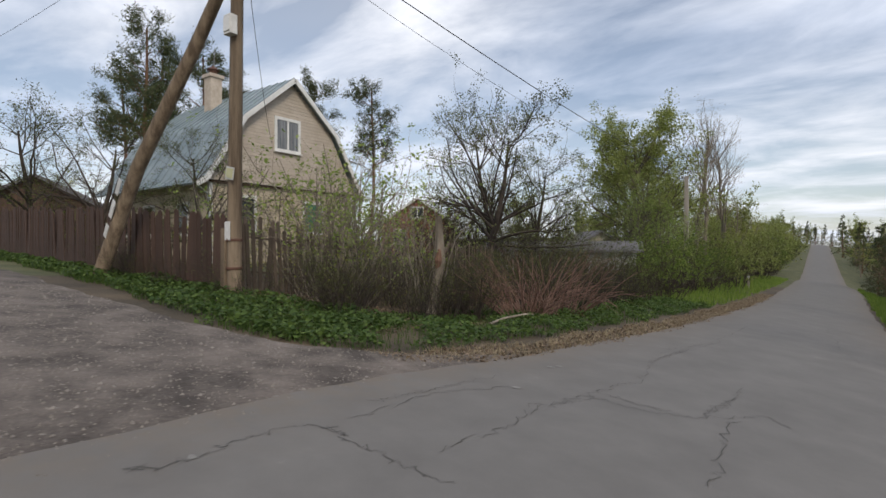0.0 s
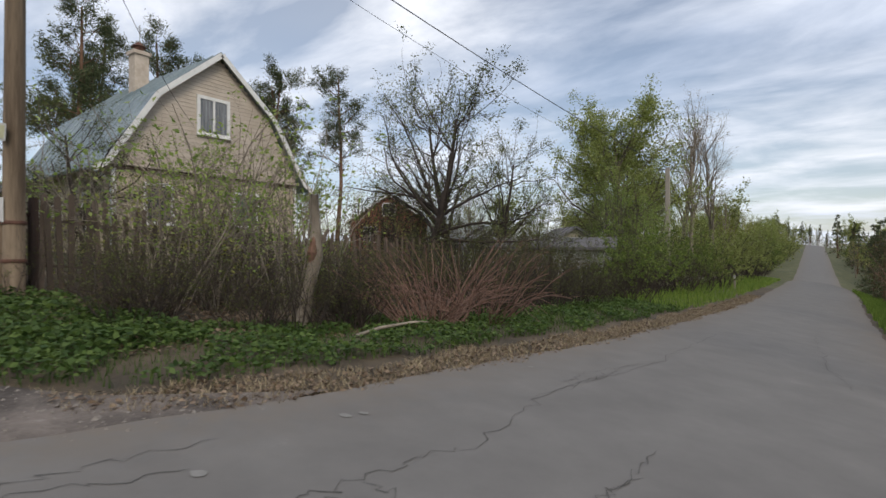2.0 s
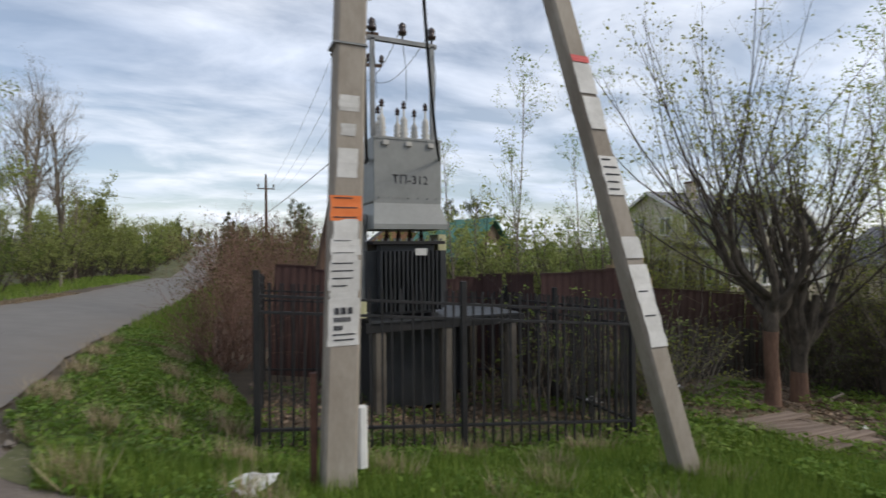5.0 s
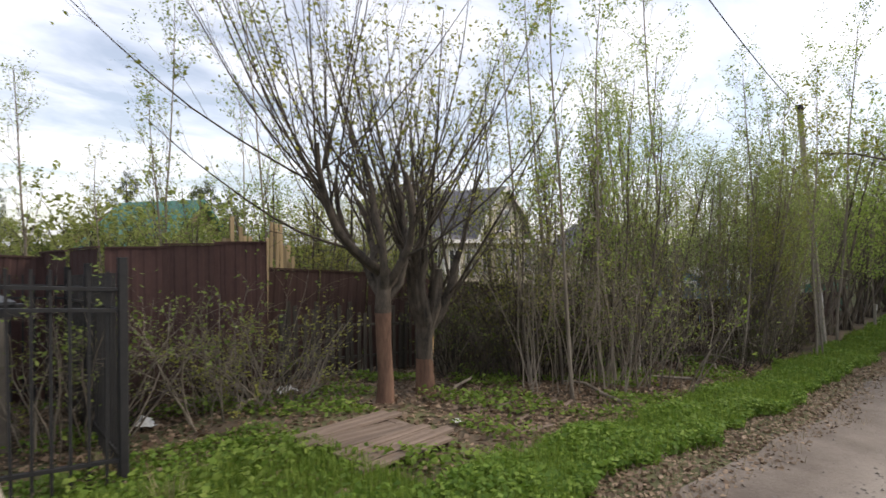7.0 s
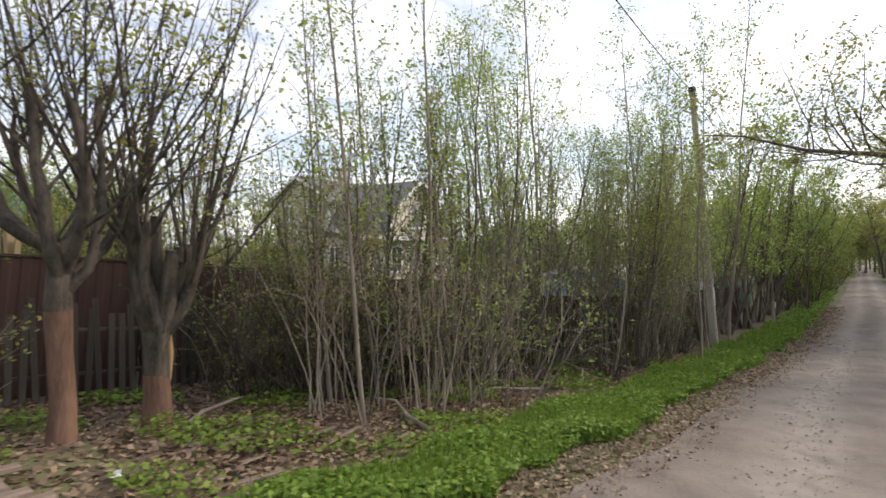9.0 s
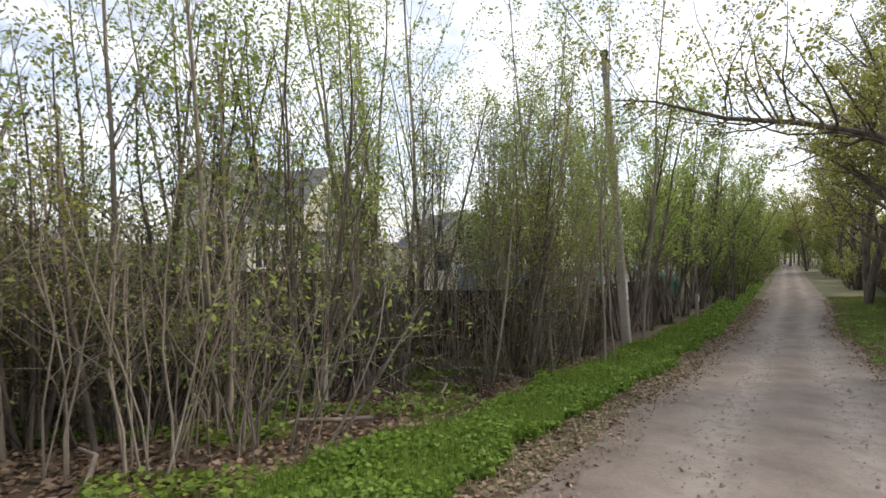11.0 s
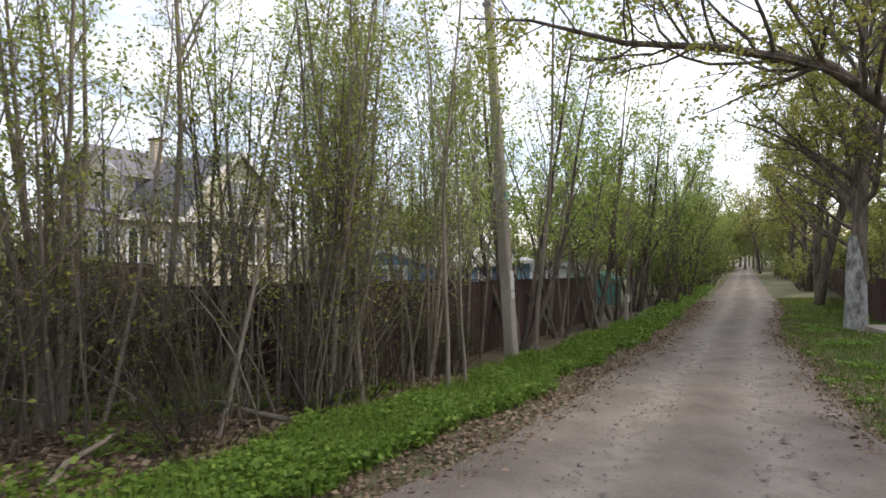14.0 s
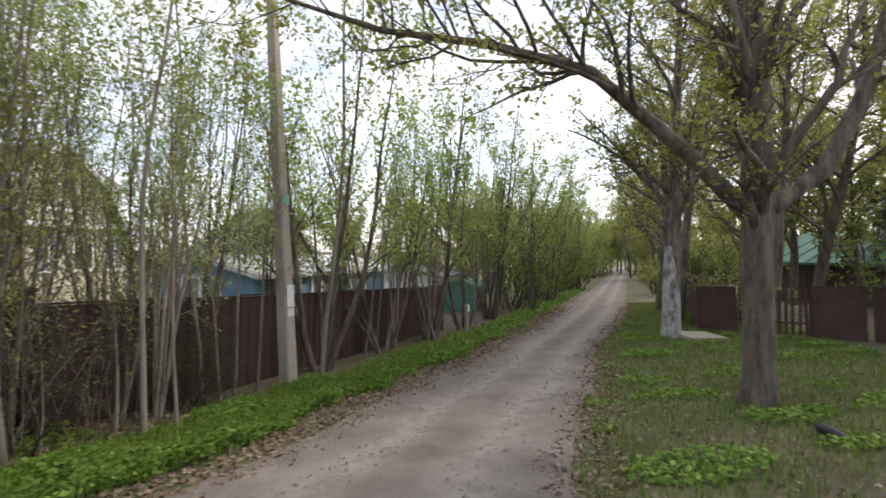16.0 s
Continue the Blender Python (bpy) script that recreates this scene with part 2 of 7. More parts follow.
BARKLIGHT = surface("light_sapling_bark", (0.14, 0.115, 0.088), (0.31, 0.262, 0.205), 2.5, 0.95, 0.5, fine=24, stretch=(2, 2, 0.5), vary=0.2)
BARKRED = surface("stripped_bark", (0.10, 0.053, 0.035), (0.25, 0.14, 0.09), 2.5, 0.9, 0.6, fine=20, stretch=(2, 2, 0.35))
BARKWHITE = surface("flaking_pale_bark", (0.09, 0.085, 0.078), (0.50, 0.49, 0.46), 5.0, 0.95, 0.8, fine=16, stretch=(1.5, 1.5, 0.7))
BARKPINE = surface("pine_bark", (0.10, 0.05, 0.03), (0.21, 0.12, 0.075), 2.0, 0.95, 0.6)
CANE = surface("red_cane", (0.13, 0.068, 0.048), (0.28, 0.17, 0.125), 3, 0.85, 0.2, vary=0.15)
TWIG = surface("dark_twig", (0.022, 0.016, 0.012), (0.068, 0.050, 0.036), 3, 0.9, 0.2, vary=0.15)
SPLITWOOD = surface("split_wood", (0.36, 0.22, 0.10), (0.50, 0.34, 0.18), 3, 0.85, 0.5, stretch=(2, 2, 0.4))
PLANK = surface("wet_plank", (0.13, 0.09, 0.065), (0.27, 0.205, 0.16), 2.0, 0.85, 0.6, fine=24, stretch=(0.5, 4, 4), vary=0.2)
L_SPRING = leafy("spring_leaf", (0.15, 0.225, 0.045), (0.25, 0.34, 0.075), (0.37, 0.44, 0.13), 0.55)
L_YELLOW = leafy("yellow_green_leaf", (0.19, 0.21, 0.04), (0.29, 0.305, 0.065), (0.40, 0.40, 0.115), 0.52)
L_OLIVE = leafy("olive_leaf", (0.055, 0.07, 0.018), (0.10, 0.118, 0.032), (0.165, 0.178, 0.055))
L_PALE = leafy("pale_poplar_leaf", (0.24, 0.31, 0.085), (0.36, 0.44, 0.14), (0.50, 0.56, 0.23), 0.55)
L_MID = leafy("mid_green_leaf", (0.085, 0.13, 0.024), (0.14, 0.195, 0.036), (0.215, 0.265, 0.062), 0.45)
L_POPLAR = leafy("muted_poplar_leaf", (0.155, 0.185, 0.045), (0.25, 0.285, 0.078), (0.36, 0.39, 0.135), 0.5)
L_NEEDLE = leafy("pine_needle", (0.038, 0.056, 0.024), (0.075, 0.095, 0.040), (0.125, 0.140, 0.060), 0.2)
L_BUD = leafy("bronze_bud", (0.06, 0.04, 0.018), (0.10, 0.08, 0.03), (0.15, 0.135, 0.045))
L_GRASS = leafy("fresh_grass", (0.085, 0.145, 0.022), (0.14, 0.22, 0.032), (0.23, 0.30, 0.06), 0.35)
L_HERB = leafy("ground_elder_leaf", (0.08, 0.155, 0.022), (0.145, 0.25, 0.035), (0.24, 0.345, 0.06), 0.35)
L_WEED = leafy("dull_weed_leaf", (0.035, 0.07, 0.016), (0.07, 0.12, 0.026), (0.13, 0.19, 0.045), 0.3)
L_STRAW = leafy("dry_straw", (0.17, 0.13, 0.075), (0.28, 0.22, 0.13), (0.40, 0.33, 0.21), 0.15)
L_DEAD = leafy("dead_leaf", (0.085, 0.056, 0.036), (0.185, 0.125, 0.082), (0.32, 0.235, 0.16), 0.1)
GLASS = bpy.data.materials.new("window_glass")
GLASS.use_nodes = True
g = GLASS.node_tree.nodes["Principled BSDF"]
g.inputs["Base Color"].default_value, g.inputs["Roughness"].default_value = (0.03, 0.035, 0.04, 1), 0.06
CURTAIN = surface("net_curtain", (0.10, 0.11, 0.12), (0.30, 0.31, 0.32), 2, 0.9, 0.2, stretch=(6, 6, 0.3))
GREENCLOTH = surface("green_curtain", (0.03, 0.14, 0.08), (0.06, 0.22, 0.13), 2, 0.9, 0.2, stretch=(6, 6, 0.3))
DARKROOM = surface("dark_interior", (0.03, 0.03, 0.028), (0.07, 0.065, 0.06), 2, 0.9, 0.0)
LAMPYELLOW = surface("yellow_box", (0.46, 0.44, 0.25), (0.56, 0.54, 0.33), 3, 0.6, 0.1)
# ---- helpers for meshes ----
rng = np.random.default_rng(7)


class Geo:
    """Collects vertices and faces for one mesh."""

    def __init__(self):
        self.v, self.f, self.n = [], [], 0

    def add(self, verts, faces):
        self.v.append(np.asarray(verts, float).reshape(-1, 3))
        k = self.n
        self.f.extend([tuple(i + k for i in q) for q in faces])
        self.n += len(self.v[-1])
        return self

    def box(self, c, size, rz=0.0, bevel=0.0, m=None):
        x, y, z = (d / 2 for d in size)
        b = min(bevel, x * 0.9, y * 0.9)
        if b:
            ring = [(x - b, -y), (x, -y + b), (x, y - b), (x - b, y), (-x + b, y), (-x, y - b), (-x, -y + b), (-x + b, -y)]
        else:
            ring = [(x, -y), (x, y), (-x, y), (-x, -y)]
        k = len(ring)
        pts = np.array([(px, py, -z) for px, py in ring] + [(px, py, z) for px, py in ring])
        faces = [(i, (i + 1) % k, k + (i + 1) % k, k + i) for i in range(k)] + [tuple(range(k - 1, -1, -1)), tuple(range(k, 2 * k))]
        if m is not None:
            pts = np.array([m @ Vector(p) for p in pts])
        if rz:
            ca, sa = math.cos(rz), math.sin(rz)
            pts = np.stack([pts[:, 0] * ca - pts[:, 1] * sa, pts[:, 0] * sa + pts[:, 1] * ca, pts[:, 2]], 1)
        return self.add(pts + np.array(c), faces)

    def beam(self, a, b, w, h, bevel=0.0):
        """A bar of section w x h from a to b."""
        a, b = Vector(a), Vector(b)
        m = (b - a).to_track_quat("Z", "Y").to_matrix().to_4x4()
        return self.box((a + b) / 2, (w, h, (b - a).length), 0.0, bevel, m)

    def tube(self, pts, radii, k=6, cap=True):
        pts = np.asarray(pts, float)
        n = len(pts)
        radii = np.broadcast_to(np.asarray(radii, float), (n,))
        d = np.gradient(pts, axis=0)
        d /= np.linalg.norm(d, axis=1)[:, None] + 1e-9
        ref = np.array([0.0, 0, 1]) if abs(d[0, 2]) < 0.9 else np.array([1.0, 0, 0])
        u = np.cross(d, ref)
        u /= np.linalg.norm(u, axis=1)[:, None] + 1e-9
        w = np.cross(d, u)
        ang = np.arange(k) * 2 * np.pi / k
        ring = pts[:, None, :] + radii[:, None, None] * (np.cos(ang)[None, :, None] * u[:, None, :] + np.sin(ang)[None, :, None] * w[:, None, :])
        faces = [(i * k + j, i * k + (j + 1) % k, (i + 1) * k + (j + 1) % k, (i + 1) * k + j) for i in range(n - 1) for j in range(k)]
        if cap:
            faces += [tuple(range(k)), tuple((n - 1) * k + j for j in range(k - 1, -1, -1))]
        return self.add(ring.reshape(-1, 3), faces)

    def lathe(self, base, profile, k=12):
        """Round body about z: profile of (radius, height)."""
        ang = np.arange(k) * 2 * np.pi / k
        v = [(base[0] + r * math.cos(t), base[1] + r * math.sin(t), base[2] + h) for r, h in profile for t in ang]
        n = len(profile)
        faces = [(i * k + j, i * k + (j + 1) % k, (i + 1) * k + (j + 1) % k, (i + 1) * k + j) for i in range(n - 1) for j in range(k)]
        faces += [tuple(range(k - 1, -1, -1)), tuple((n - 1) * k + j for j in range(k))]
        return self.add(v, faces)

    def mesh(self, name, material, smooth=False):
        me = bpy.data.meshes.new(name)
        me.from_pydata(np.concatenate(self.v).tolist(), [], self.f)
        me.materials.append(material)
        if smooth:
            me.polygons.foreach_set("use_smooth", np.ones(len(me.polygons), bool))
        me.update()
        return me


def quads_mesh(name, verts, material, per=4):
    """Loose faces of `per` corners each, from an array of corners."""
    me = bpy.data.meshes.new(name)
    nv = len(verts)
    nf = nv // per
    me.vertices.add(nv)
    me.vertices.foreach_set("co", np.asarray(verts, np.float32).ravel())
    me.loops.add(nv)
    me.loops.foreach_set("vertex_index", np.arange(nv, dtype=np.int32))
    me.polygons.add(nf)
    me.polygons.foreach_set("loop_start", np.arange(0, nv, per, dtype=np.int32))
    me.polygons.foreach_set("loop_total", np.full(nf, per, dtype=np.int32))
    me.materials.append(material)
    me.update(calc_edges=True)
    return me


def part(name, geo, material, parent, label="", smooth=False, at=None):
    """One mesh object under a thing or a part."""
    ob = new(name, geo if isinstance(geo, bpy.types.Mesh) else geo.mesh(name, material, smooth))
    ob.parent = parent
    if at is not None:
        ob.matrix_basis = at
    return tagged(ob, label)


def thing(name, label, category, x, y, z=None, rz=0.0, group="", kind=""):
    ob = new(name)
    ob.empty_display_size = 0.2
    ob.matrix_basis = pose(x, y, ground(x, y) if z is None else z, 0, 0, rz)
    return tagged(ob, label, category, group, kind)


# ---- lie of the land ----
ACROSS = ((-60, -12, -9, -2, 0, 4, 8, 11, 14, 18, 25, 35, 60, 96, 140, 200), (3, .75, .55, -.12, -.33, -.87, -1.43, -1.72, -1.98, -2.28, -2.65, -3.05, -3.4, -3.65, -3.3, -3.0))
ALONG = ((-40, 0, 6, 30, 60, 75, 90, 200, 400), (1.2, .3, 0, -.95, -1.6, -2.3, -2.0, 2.6, 3.5))


def ease(a, lo, hi):
    k = np.clip((a - lo) / (hi - lo), 0, 1)
    return k * k * (3 - 2 * k)


def ground_of(x, y):
    x, y = np.asarray(x, float), np.asarray(y, float)
    z = 0
    for d in (-1.5, -.75, 0, .75, 1.5):
        z = z + (np.interp(x + d, *ACROSS) + np.interp(y + d, *ALONG)) / 5
    z = z - ease(y, 9.3, 12.5) * ease(x, 2.2, 4.5) * (0.42 - 0.36 * ease(x, 7, 10.5))
    # hummock under the lopped trees
    z = z + .14 * ease(y, 9.8, 11.2) * ease(x, 9.8, 11.2) * (1 - ease(x, 14, 17))
    # shallow ditch behind the hedge-side strip
    z = z - 0.28 * ease(-x, 4.2, 6.8) * ease(y, 6.0, 9.0) * (1 - ease(-x, 9, 13))
    return z


def ground(x, y):
    return float(ground_of(x, y))


def wave(x, s=1.0, k=0.0):
    return np.sin(x * 0.9 * s + k) * 0.5 + np.sin(x * 2.3 * s + 1.7 * k) * 0.3 + np.sin(x * 5.1 * s + 2.9 * k) * 0.2


def lane_north(x):
    return np.interp(x, (1.6, 2.4, 4, 6.5, 12.7, 22, 30, 40, 96, 140), (11.8, 10.0, 9.0, 8.45, 7.75, 6.95, 6.35, 5.95, 3.9, 2.5)) + 0.10 * wave(x, 1.1, 1)


def lane_south(x):
    return np.interp(x, (1.6, 3, 6, 14, 24, 32, 40, 96, 140), (-2.5, 1.0, 3.2, 4.0, 4.1, 4.1, 3.3, 1.6, 0.3)) + 0.08 * wave(x, 1.3, 4)


def sheet(name, xs, ys_of, n, lift, material, label, cat="ground", crown=0.0, ruts=False):
    """A strip laid on the land between two edges y0(x), y1(x)."""
    k = np.linspace(0, 1, n)
    X = np.repeat(xs[:, None], n, 1)
    y0, y1 = ys_of(xs)
    Y = y0[:, None] * (1 - k) + y1[:, None] * k
    Zs = ground_of(X, Y) + lift + crown * np.sin(k * np.pi)[None, :]
    track = np.zeros_like(X)
    if ruts:
        kk = k[None, :] + 0.03 * wave(xs, .5, 1)[:, None]
        track = np.exp(-((kk - .27) / .10) ** 2) + np.exp(-((kk - .66) / .10) ** 2)
        Zs = Zs - .035 * track + .002 * np.sin(X * 1.7 + 3 * np.sin(Y * 2 + X)) * np.sin(Y * 3.3 + X * .7)
    v = np.stack([X, Y, Zs], -1).reshape(-1, 3)
    m = len(xs)
    f = [(i * n + j, (i + 1) * n + j, (i + 1) * n + j + 1, i * n + j + 1) for i in range(m - 1) for j in range(n - 1)]
    ge = Geo().add(v, f)
    me = ge.mesh(name, material, True)
    if ruts:
        me.attributes.new("track", "FLOAT", "POINT").data.foreach_set("value", track.ravel().astype(np.float32))
    return tagged(new(name, me), label, cat, kind="structure")


# land to the horizon
gx = np.concatenate([[-900, -500, -250, -130, -80], np.arange(-60, 60, 0.8), np.arange(60, 130, 4), [140, 180, 260, 500, 900]])
gy = np.concatenate([[-900, -400, -150, -60], np.arange(-30, 40, 0.8), np.arange(40, 240, 4), [260, 320, 400, 600, 900]])
GX, GY = np.meshgrid(gx, gy, indexing="ij")
GZ = ground_of(GX, GY)
off_road = ease(np.abs(GX + 0.8), 2.6, 3.6)
off_lane = 1 - ease(lane_north(GX) + 0.4 - GY, 0, 0.6) * ease(GY - lane_south(GX) + 0.4, 0, 0.6) * (GX > 0)
bumps = np.array([noise.noise(Vector((x * 0.7, y * 0.7, 0))) for x, y in zip(GX.ravel(), GY.ravel())]).reshape(GX.shape)
off_apron = 1 - ease(-GX, 2.9, 3.6) * ease(GY, -3.5, -2.5) * (1 - ease(GY, 4.6, 5.6))
GZ = GZ + 0.07 * bumps * off_road * off_lane * off_apron - 0.015 * off_apron - 0.03 * (1 - off_apron)
nx, ny = GX.shape
land = Geo().add(np.stack([GX, GY, GZ], -1).reshape(-1, 3), [(i * ny + j, (i + 1) * ny + j, (i + 1) * ny + j + 1, i * ny + j + 1) for i in range(nx - 1) for j in range(ny - 1)])
land_me = land.mesh("ground", SOIL, True)
land_me.materials.append(TURF)
mid = np.stack([(GX[:-1, :-1] + GX[1:, 1:]) / 2, (GY[:-1, :-1] + GY[1:, 1:]) / 2], -1).reshape(-1, 2)
far = ((mid[:, 1] > 42) | (mid[:, 0] > 45) | (mid[:, 0] < -14)).astype(np.int32)
land_me.polygons.foreach_set("material_index", far)
tagged(new("ground", land_me), "brown leaf-strewn soil under grass and shrubs", "ground", kind="structure")

# asphalt road, worn at its edges; it runs along y
ry = np.concatenate([np.arange(-40, 60, 0.5), np.arange(60, 260, 4.0)])
rk = np.linspace(0, 1, 22)
left = np.interp(ry, (-40, 4, 7, 13, 22, 50, 260), (-3.9, -3.75, -3.25, -2.62, -2.2, -1.85, -1.9)) + 0.07 * wave(ry, 1.2, 2)
right = np.interp(ry, (-40, 8, 12, 18, 30, 50, 260), (3.2, 2.6, 1.85, 1.6, 1.9, 2.6, 2.8)) + 0.07 * wave(ry, 1.3, 5)
RX = left[:, None] * (1 - rk) + right[:, None] * rk
RY = np.repeat(ry[:, None], len(rk), 1)
RZ = ground_of(RX, RY) + 0.015 + 0.05 * np.sin(rk * np.pi)[None, :]
nr = len(rk)
road_geo = Geo().add(np.stack([RX, RY, RZ], -1).reshape(-1, 3), [(i * nr + j, i * nr + j + 1, (i + 1) * nr + j + 1, (i + 1) * nr + j) for i in range(len(ry) - 1) for j in range(nr - 1)])
road_me = road_geo.mesh("road", ASPHALT, True)
dust = np.exp(-(RX - left[:, None]) / .45) + 1.2 * np.exp(-(right[:, None] - RX) / .5)
road_me.attributes.new("dust", "FLOAT", "POINT").data.foreach_set("value", np.clip(dust, 0, 1).ravel().astype(np.float32))
road = tagged(new("road", road_me), "grey worn cracked asphalt village road", "road", kind="structure")


def road_z(x, y):
    l, r = np.interp(y, ry, left), np.interp(y, ry, right)
    k = np.clip((x - l) / (r - l), 0, 1)
    return float(ground_of(x, y) + 0.015 + 0.05 * np.sin(k * np.pi))


# lane to the right of the road and the gravel mouth of the lane across
sheet("lane", np.concatenate([np.arange(1.7, 60, 0.2), np.arange(60, 140, 3.0)]), lambda x: (lane_south(x), lane_north(x)), 30, 0.03, GRAVEL, "dusty grey-brown gravel lane with stones and ruts", "lane", 0.02, True)


def apron_edges(x):
    return np.interp(x, (-40, -5, -3.4), (-1.2, -1.6, -5.0)) + 0.1 * wave(x, 1, 2), np.interp(x, (-40, -15, -9, -7, -5.3, -4.2, -3.3), (4.6, 3.5, 3.4, 3.6, 4.1, 4.9, 6.6)) + 0.12 * wave(x, 1.4, 6)


sheet("gravel_apron", np.arange(-40, -3.1, 0.3), apron_edges, 16, 0.012, DUST, "dark gravel mouth of a side lane with potholes", "gravel", 0.0)

sheet("grass_verge_south", np.arange(11, 90, 0.5), lambda x: (lane_south(x) - 7, lane_south(x) + .05), 14, 0.012, TURF, "worn turf beside the lane trees", "grass")
sheet("grass_verge_north", np.arange(7.0, 90, 0.5), lambda x: (lane_north(x) - .02, np.interp(x, (6, 11, 19, 29, 40, 80), (10.2, 9.6, 8.8, 7.8, 7.3, 5.9))), 8, 0.012, TURF, "turf strip along the lane", "grass")
sheet("dusty_shoulder", np.arange(1.7, 12.5, 0.2), lambda x: (lane_north(x) - .05, lane_north(x) + .8), 8, 0.010, GRAVEL, "dusty shoulder between the lane and the turf", "gravel")
sheet("grass_verge_corner", np.arange(2.35, 12.5, 0.25), lambda x: (lane_north(x) + np.interp(x, (2.3, 5, 9), (.5, .4, .05)) + .08 * wave(x, 3, 4), np.full_like(x, 13.0)), 20, 0.014, TURF, "turf of the crossing's verge", "grass")
# cracks and pale spots in the asphalt
def crack(pts, w, name="crack"):
    pts = np.array(pts, float)
    t = np.linspace(0, 1, 14 * (len(pts) - 1) + 1)
    src = np.linspace(0, 1, len(pts))
    x, y = np.interp(t, src, pts[:, 0]), np.interp(t, src, pts[:, 1])
    x, y = x + rng.normal(0, 0.035, len(t)), y + rng.normal(0, 0.035, len(t))
    d = np.stack([np.gradient(x), np.gradient(y)], 1)
    d /= np.linalg.norm(d, axis=1)[:, None]
    ww = w * rng.uniform(0.3, 1.0, len(t))
    ww[0] = ww[-1] = 0.001
    L = np.stack([x - d[:, 1] * ww, y + d[:, 0] * ww], 1)
    R = np.stack([x + d[:, 1] * ww, y - d[:, 0] * ww], 1)
    v = []
    for (a, b) in zip(L, R):
        v += [(a[0], a[1], road_z(*a) + 0.005), (b[0], b[1], road_z(*b) + 0.005)]
    ge = Geo().add(v, [(2 * i, 2 * i + 1, 2 * i + 3, 2 * i + 2) for i in range(len(t) - 1)])
    part(name, ge, CRACK, road)


crack([(-1.81, 2.46), (-2.26, 2.47), (-2.72, 2.46), (-2.89, 2.56), (-3.14, 2.43)], 0.005)
crack([(-3.14, 2.43), (-3.17, 1.92), (-3.11, 1.58), (-3.17, 1.26)], 0.005)
crack([(-3.01, 2.79), (-3.02, 3.82), (-2.69, 4.76)], 0.005)
crack([(-2.19, 2.8), (-2.07, 3.53), (-2.17, 4.35), (-1.91, 5.13), (-1.42, 5.14), (-0.97, 5.44), (-0.77, 6.72)], 0.005)
crack([(-0.97, 5.44), (-0.46, 6.18), (-0.31, 5.92)], 0.005)
crack([(-0.71, 5.71), (-0.66, 4.4), (-0.65, 3.76)], 0.005)
crack([(-2.04, 7.82), (-1.71, 9.89), (-1.44, 15.3)], 0.005)
crack([(-3.22, 3.21), (-3.16, 3.63), (-3.09, 4.03), (-2.99, 5.1)], 0.005)
crack([(-2.24, 4.28), (-2.04, 4.75), (-1.99, 5.33), (-1.81, 6.28), (-1.99, 8.28), (-1.86, 9.4)], 0.005)
crack([(-1.88, 5.38), (-1.53, 5.3), (-1.24, 5.36)], 0.005)
crack([(-0.96, 5.72), (-0.85, 6.44), (-0.76, 7.25)], 0.005)
crack([(0.13, 18.13), (0.36, 13.11), (0.6, 11.74)], 0.005)
crack([(-1.95, 8.37), (-1.9, 9.36), (-1.82, 10.25)], 0.005)
crack([(-2.09, 8.55), (-2.06, 9.17), (-1.69, 10.64)], 0.005)
for px, py, pr in ((-3.11, 1.58, 0.03), (-2.79, 6.04, 0.044), (-2.74, 6.19, 0.037), (-2.63, 8.91, 0.03), (-2.6, 4.77, 0.044)):
    ge = Geo()
    k = 9
    rr = pr * rng.uniform(0.7, 1.2, k)
    ring = [(px + rr[i] * math.cos(i * 6.283 / k) * 1.3, py + rr[i] * math.sin(i * 6.283 / k)) for i in range(k)]
    ge.add([(x, y, road_z(x, y) + 0.006) for x, y in ring], [tuple(range(k))])
    part("pale_patch", ge, PATCH, road)
# ---- poles and wires ----
def concrete_pole(label, x, y, height, lean=(0, 0), w0=0.25, w1=0.17, z=None, name="utility_pole"):
    p = thing(name, label, "utility pole", x, y, z)
    ge = Geo()
    rings = 9
    v = []
    for i in range(rings):
        k = i / (rings - 1)
        w = w0 * (1 - k) + w1 * k
        d, b = w * 0.8, 0.022
        cx, cy, h = lean[0] * k, lean[1] * k, -0.3 + k * (height + 0.3)
        for px, py in ((w / 2 - b, -d / 2), (w / 2, -d / 2 + b), (w / 2, d / 2 - b), (w / 2 - b, d / 2), (-w / 2 + b, d / 2), (-w / 2, d / 2 - b), (-w / 2, -d / 2 + b), (-w / 2 + b, -d / 2)):
            v.append((cx + px, cy + py, h))
    ge.add(v, [(i * 8 + j, i * 8 + (j + 1) % 8, (i + 1) * 8 + (j + 1) % 8, (i + 1) * 8 + j) for i in range(rings - 1) for j in range(8)] + [tuple((rings - 1) * 8 + j for j in range(8))])
    part("shaft", ge, CONCRETE, p)
    return p


def insulator(parent, x, y, z, s=1.0, mat=None):
    ge = Geo().lathe((x, y, z), [(0.012 * s, 0), (0.012 * s, 0.06 * s), (0.05 * s, 0.065 * s), (0.055 * s, 0.10 * s), (0.035 * s, 0.115 * s), (0.045 * s, 0.14 * s), (0.045 * s, 0.17 * s), (0.02 * s, 0.20 * s)], 10)
    return part("insulator", ge, mat or BROWNGLAZE, parent, smooth=True)


def wire(a, b, sag, r, label="black overhead electric wire", name="overhead_wire", mat=None):
    a, b = np.array(a, float), np.array(b, float)
    k = np.linspace(0, 1, 22)
    pts = a + (b - a) * k[:, None]
    pts[:, 2] -= sag * 4 * k * (1 - k)
    o = new(name, Geo().tube(pts, r, 5).mesh(name, mat or RUBBER, True))
    return tagged(o, label, "wire")


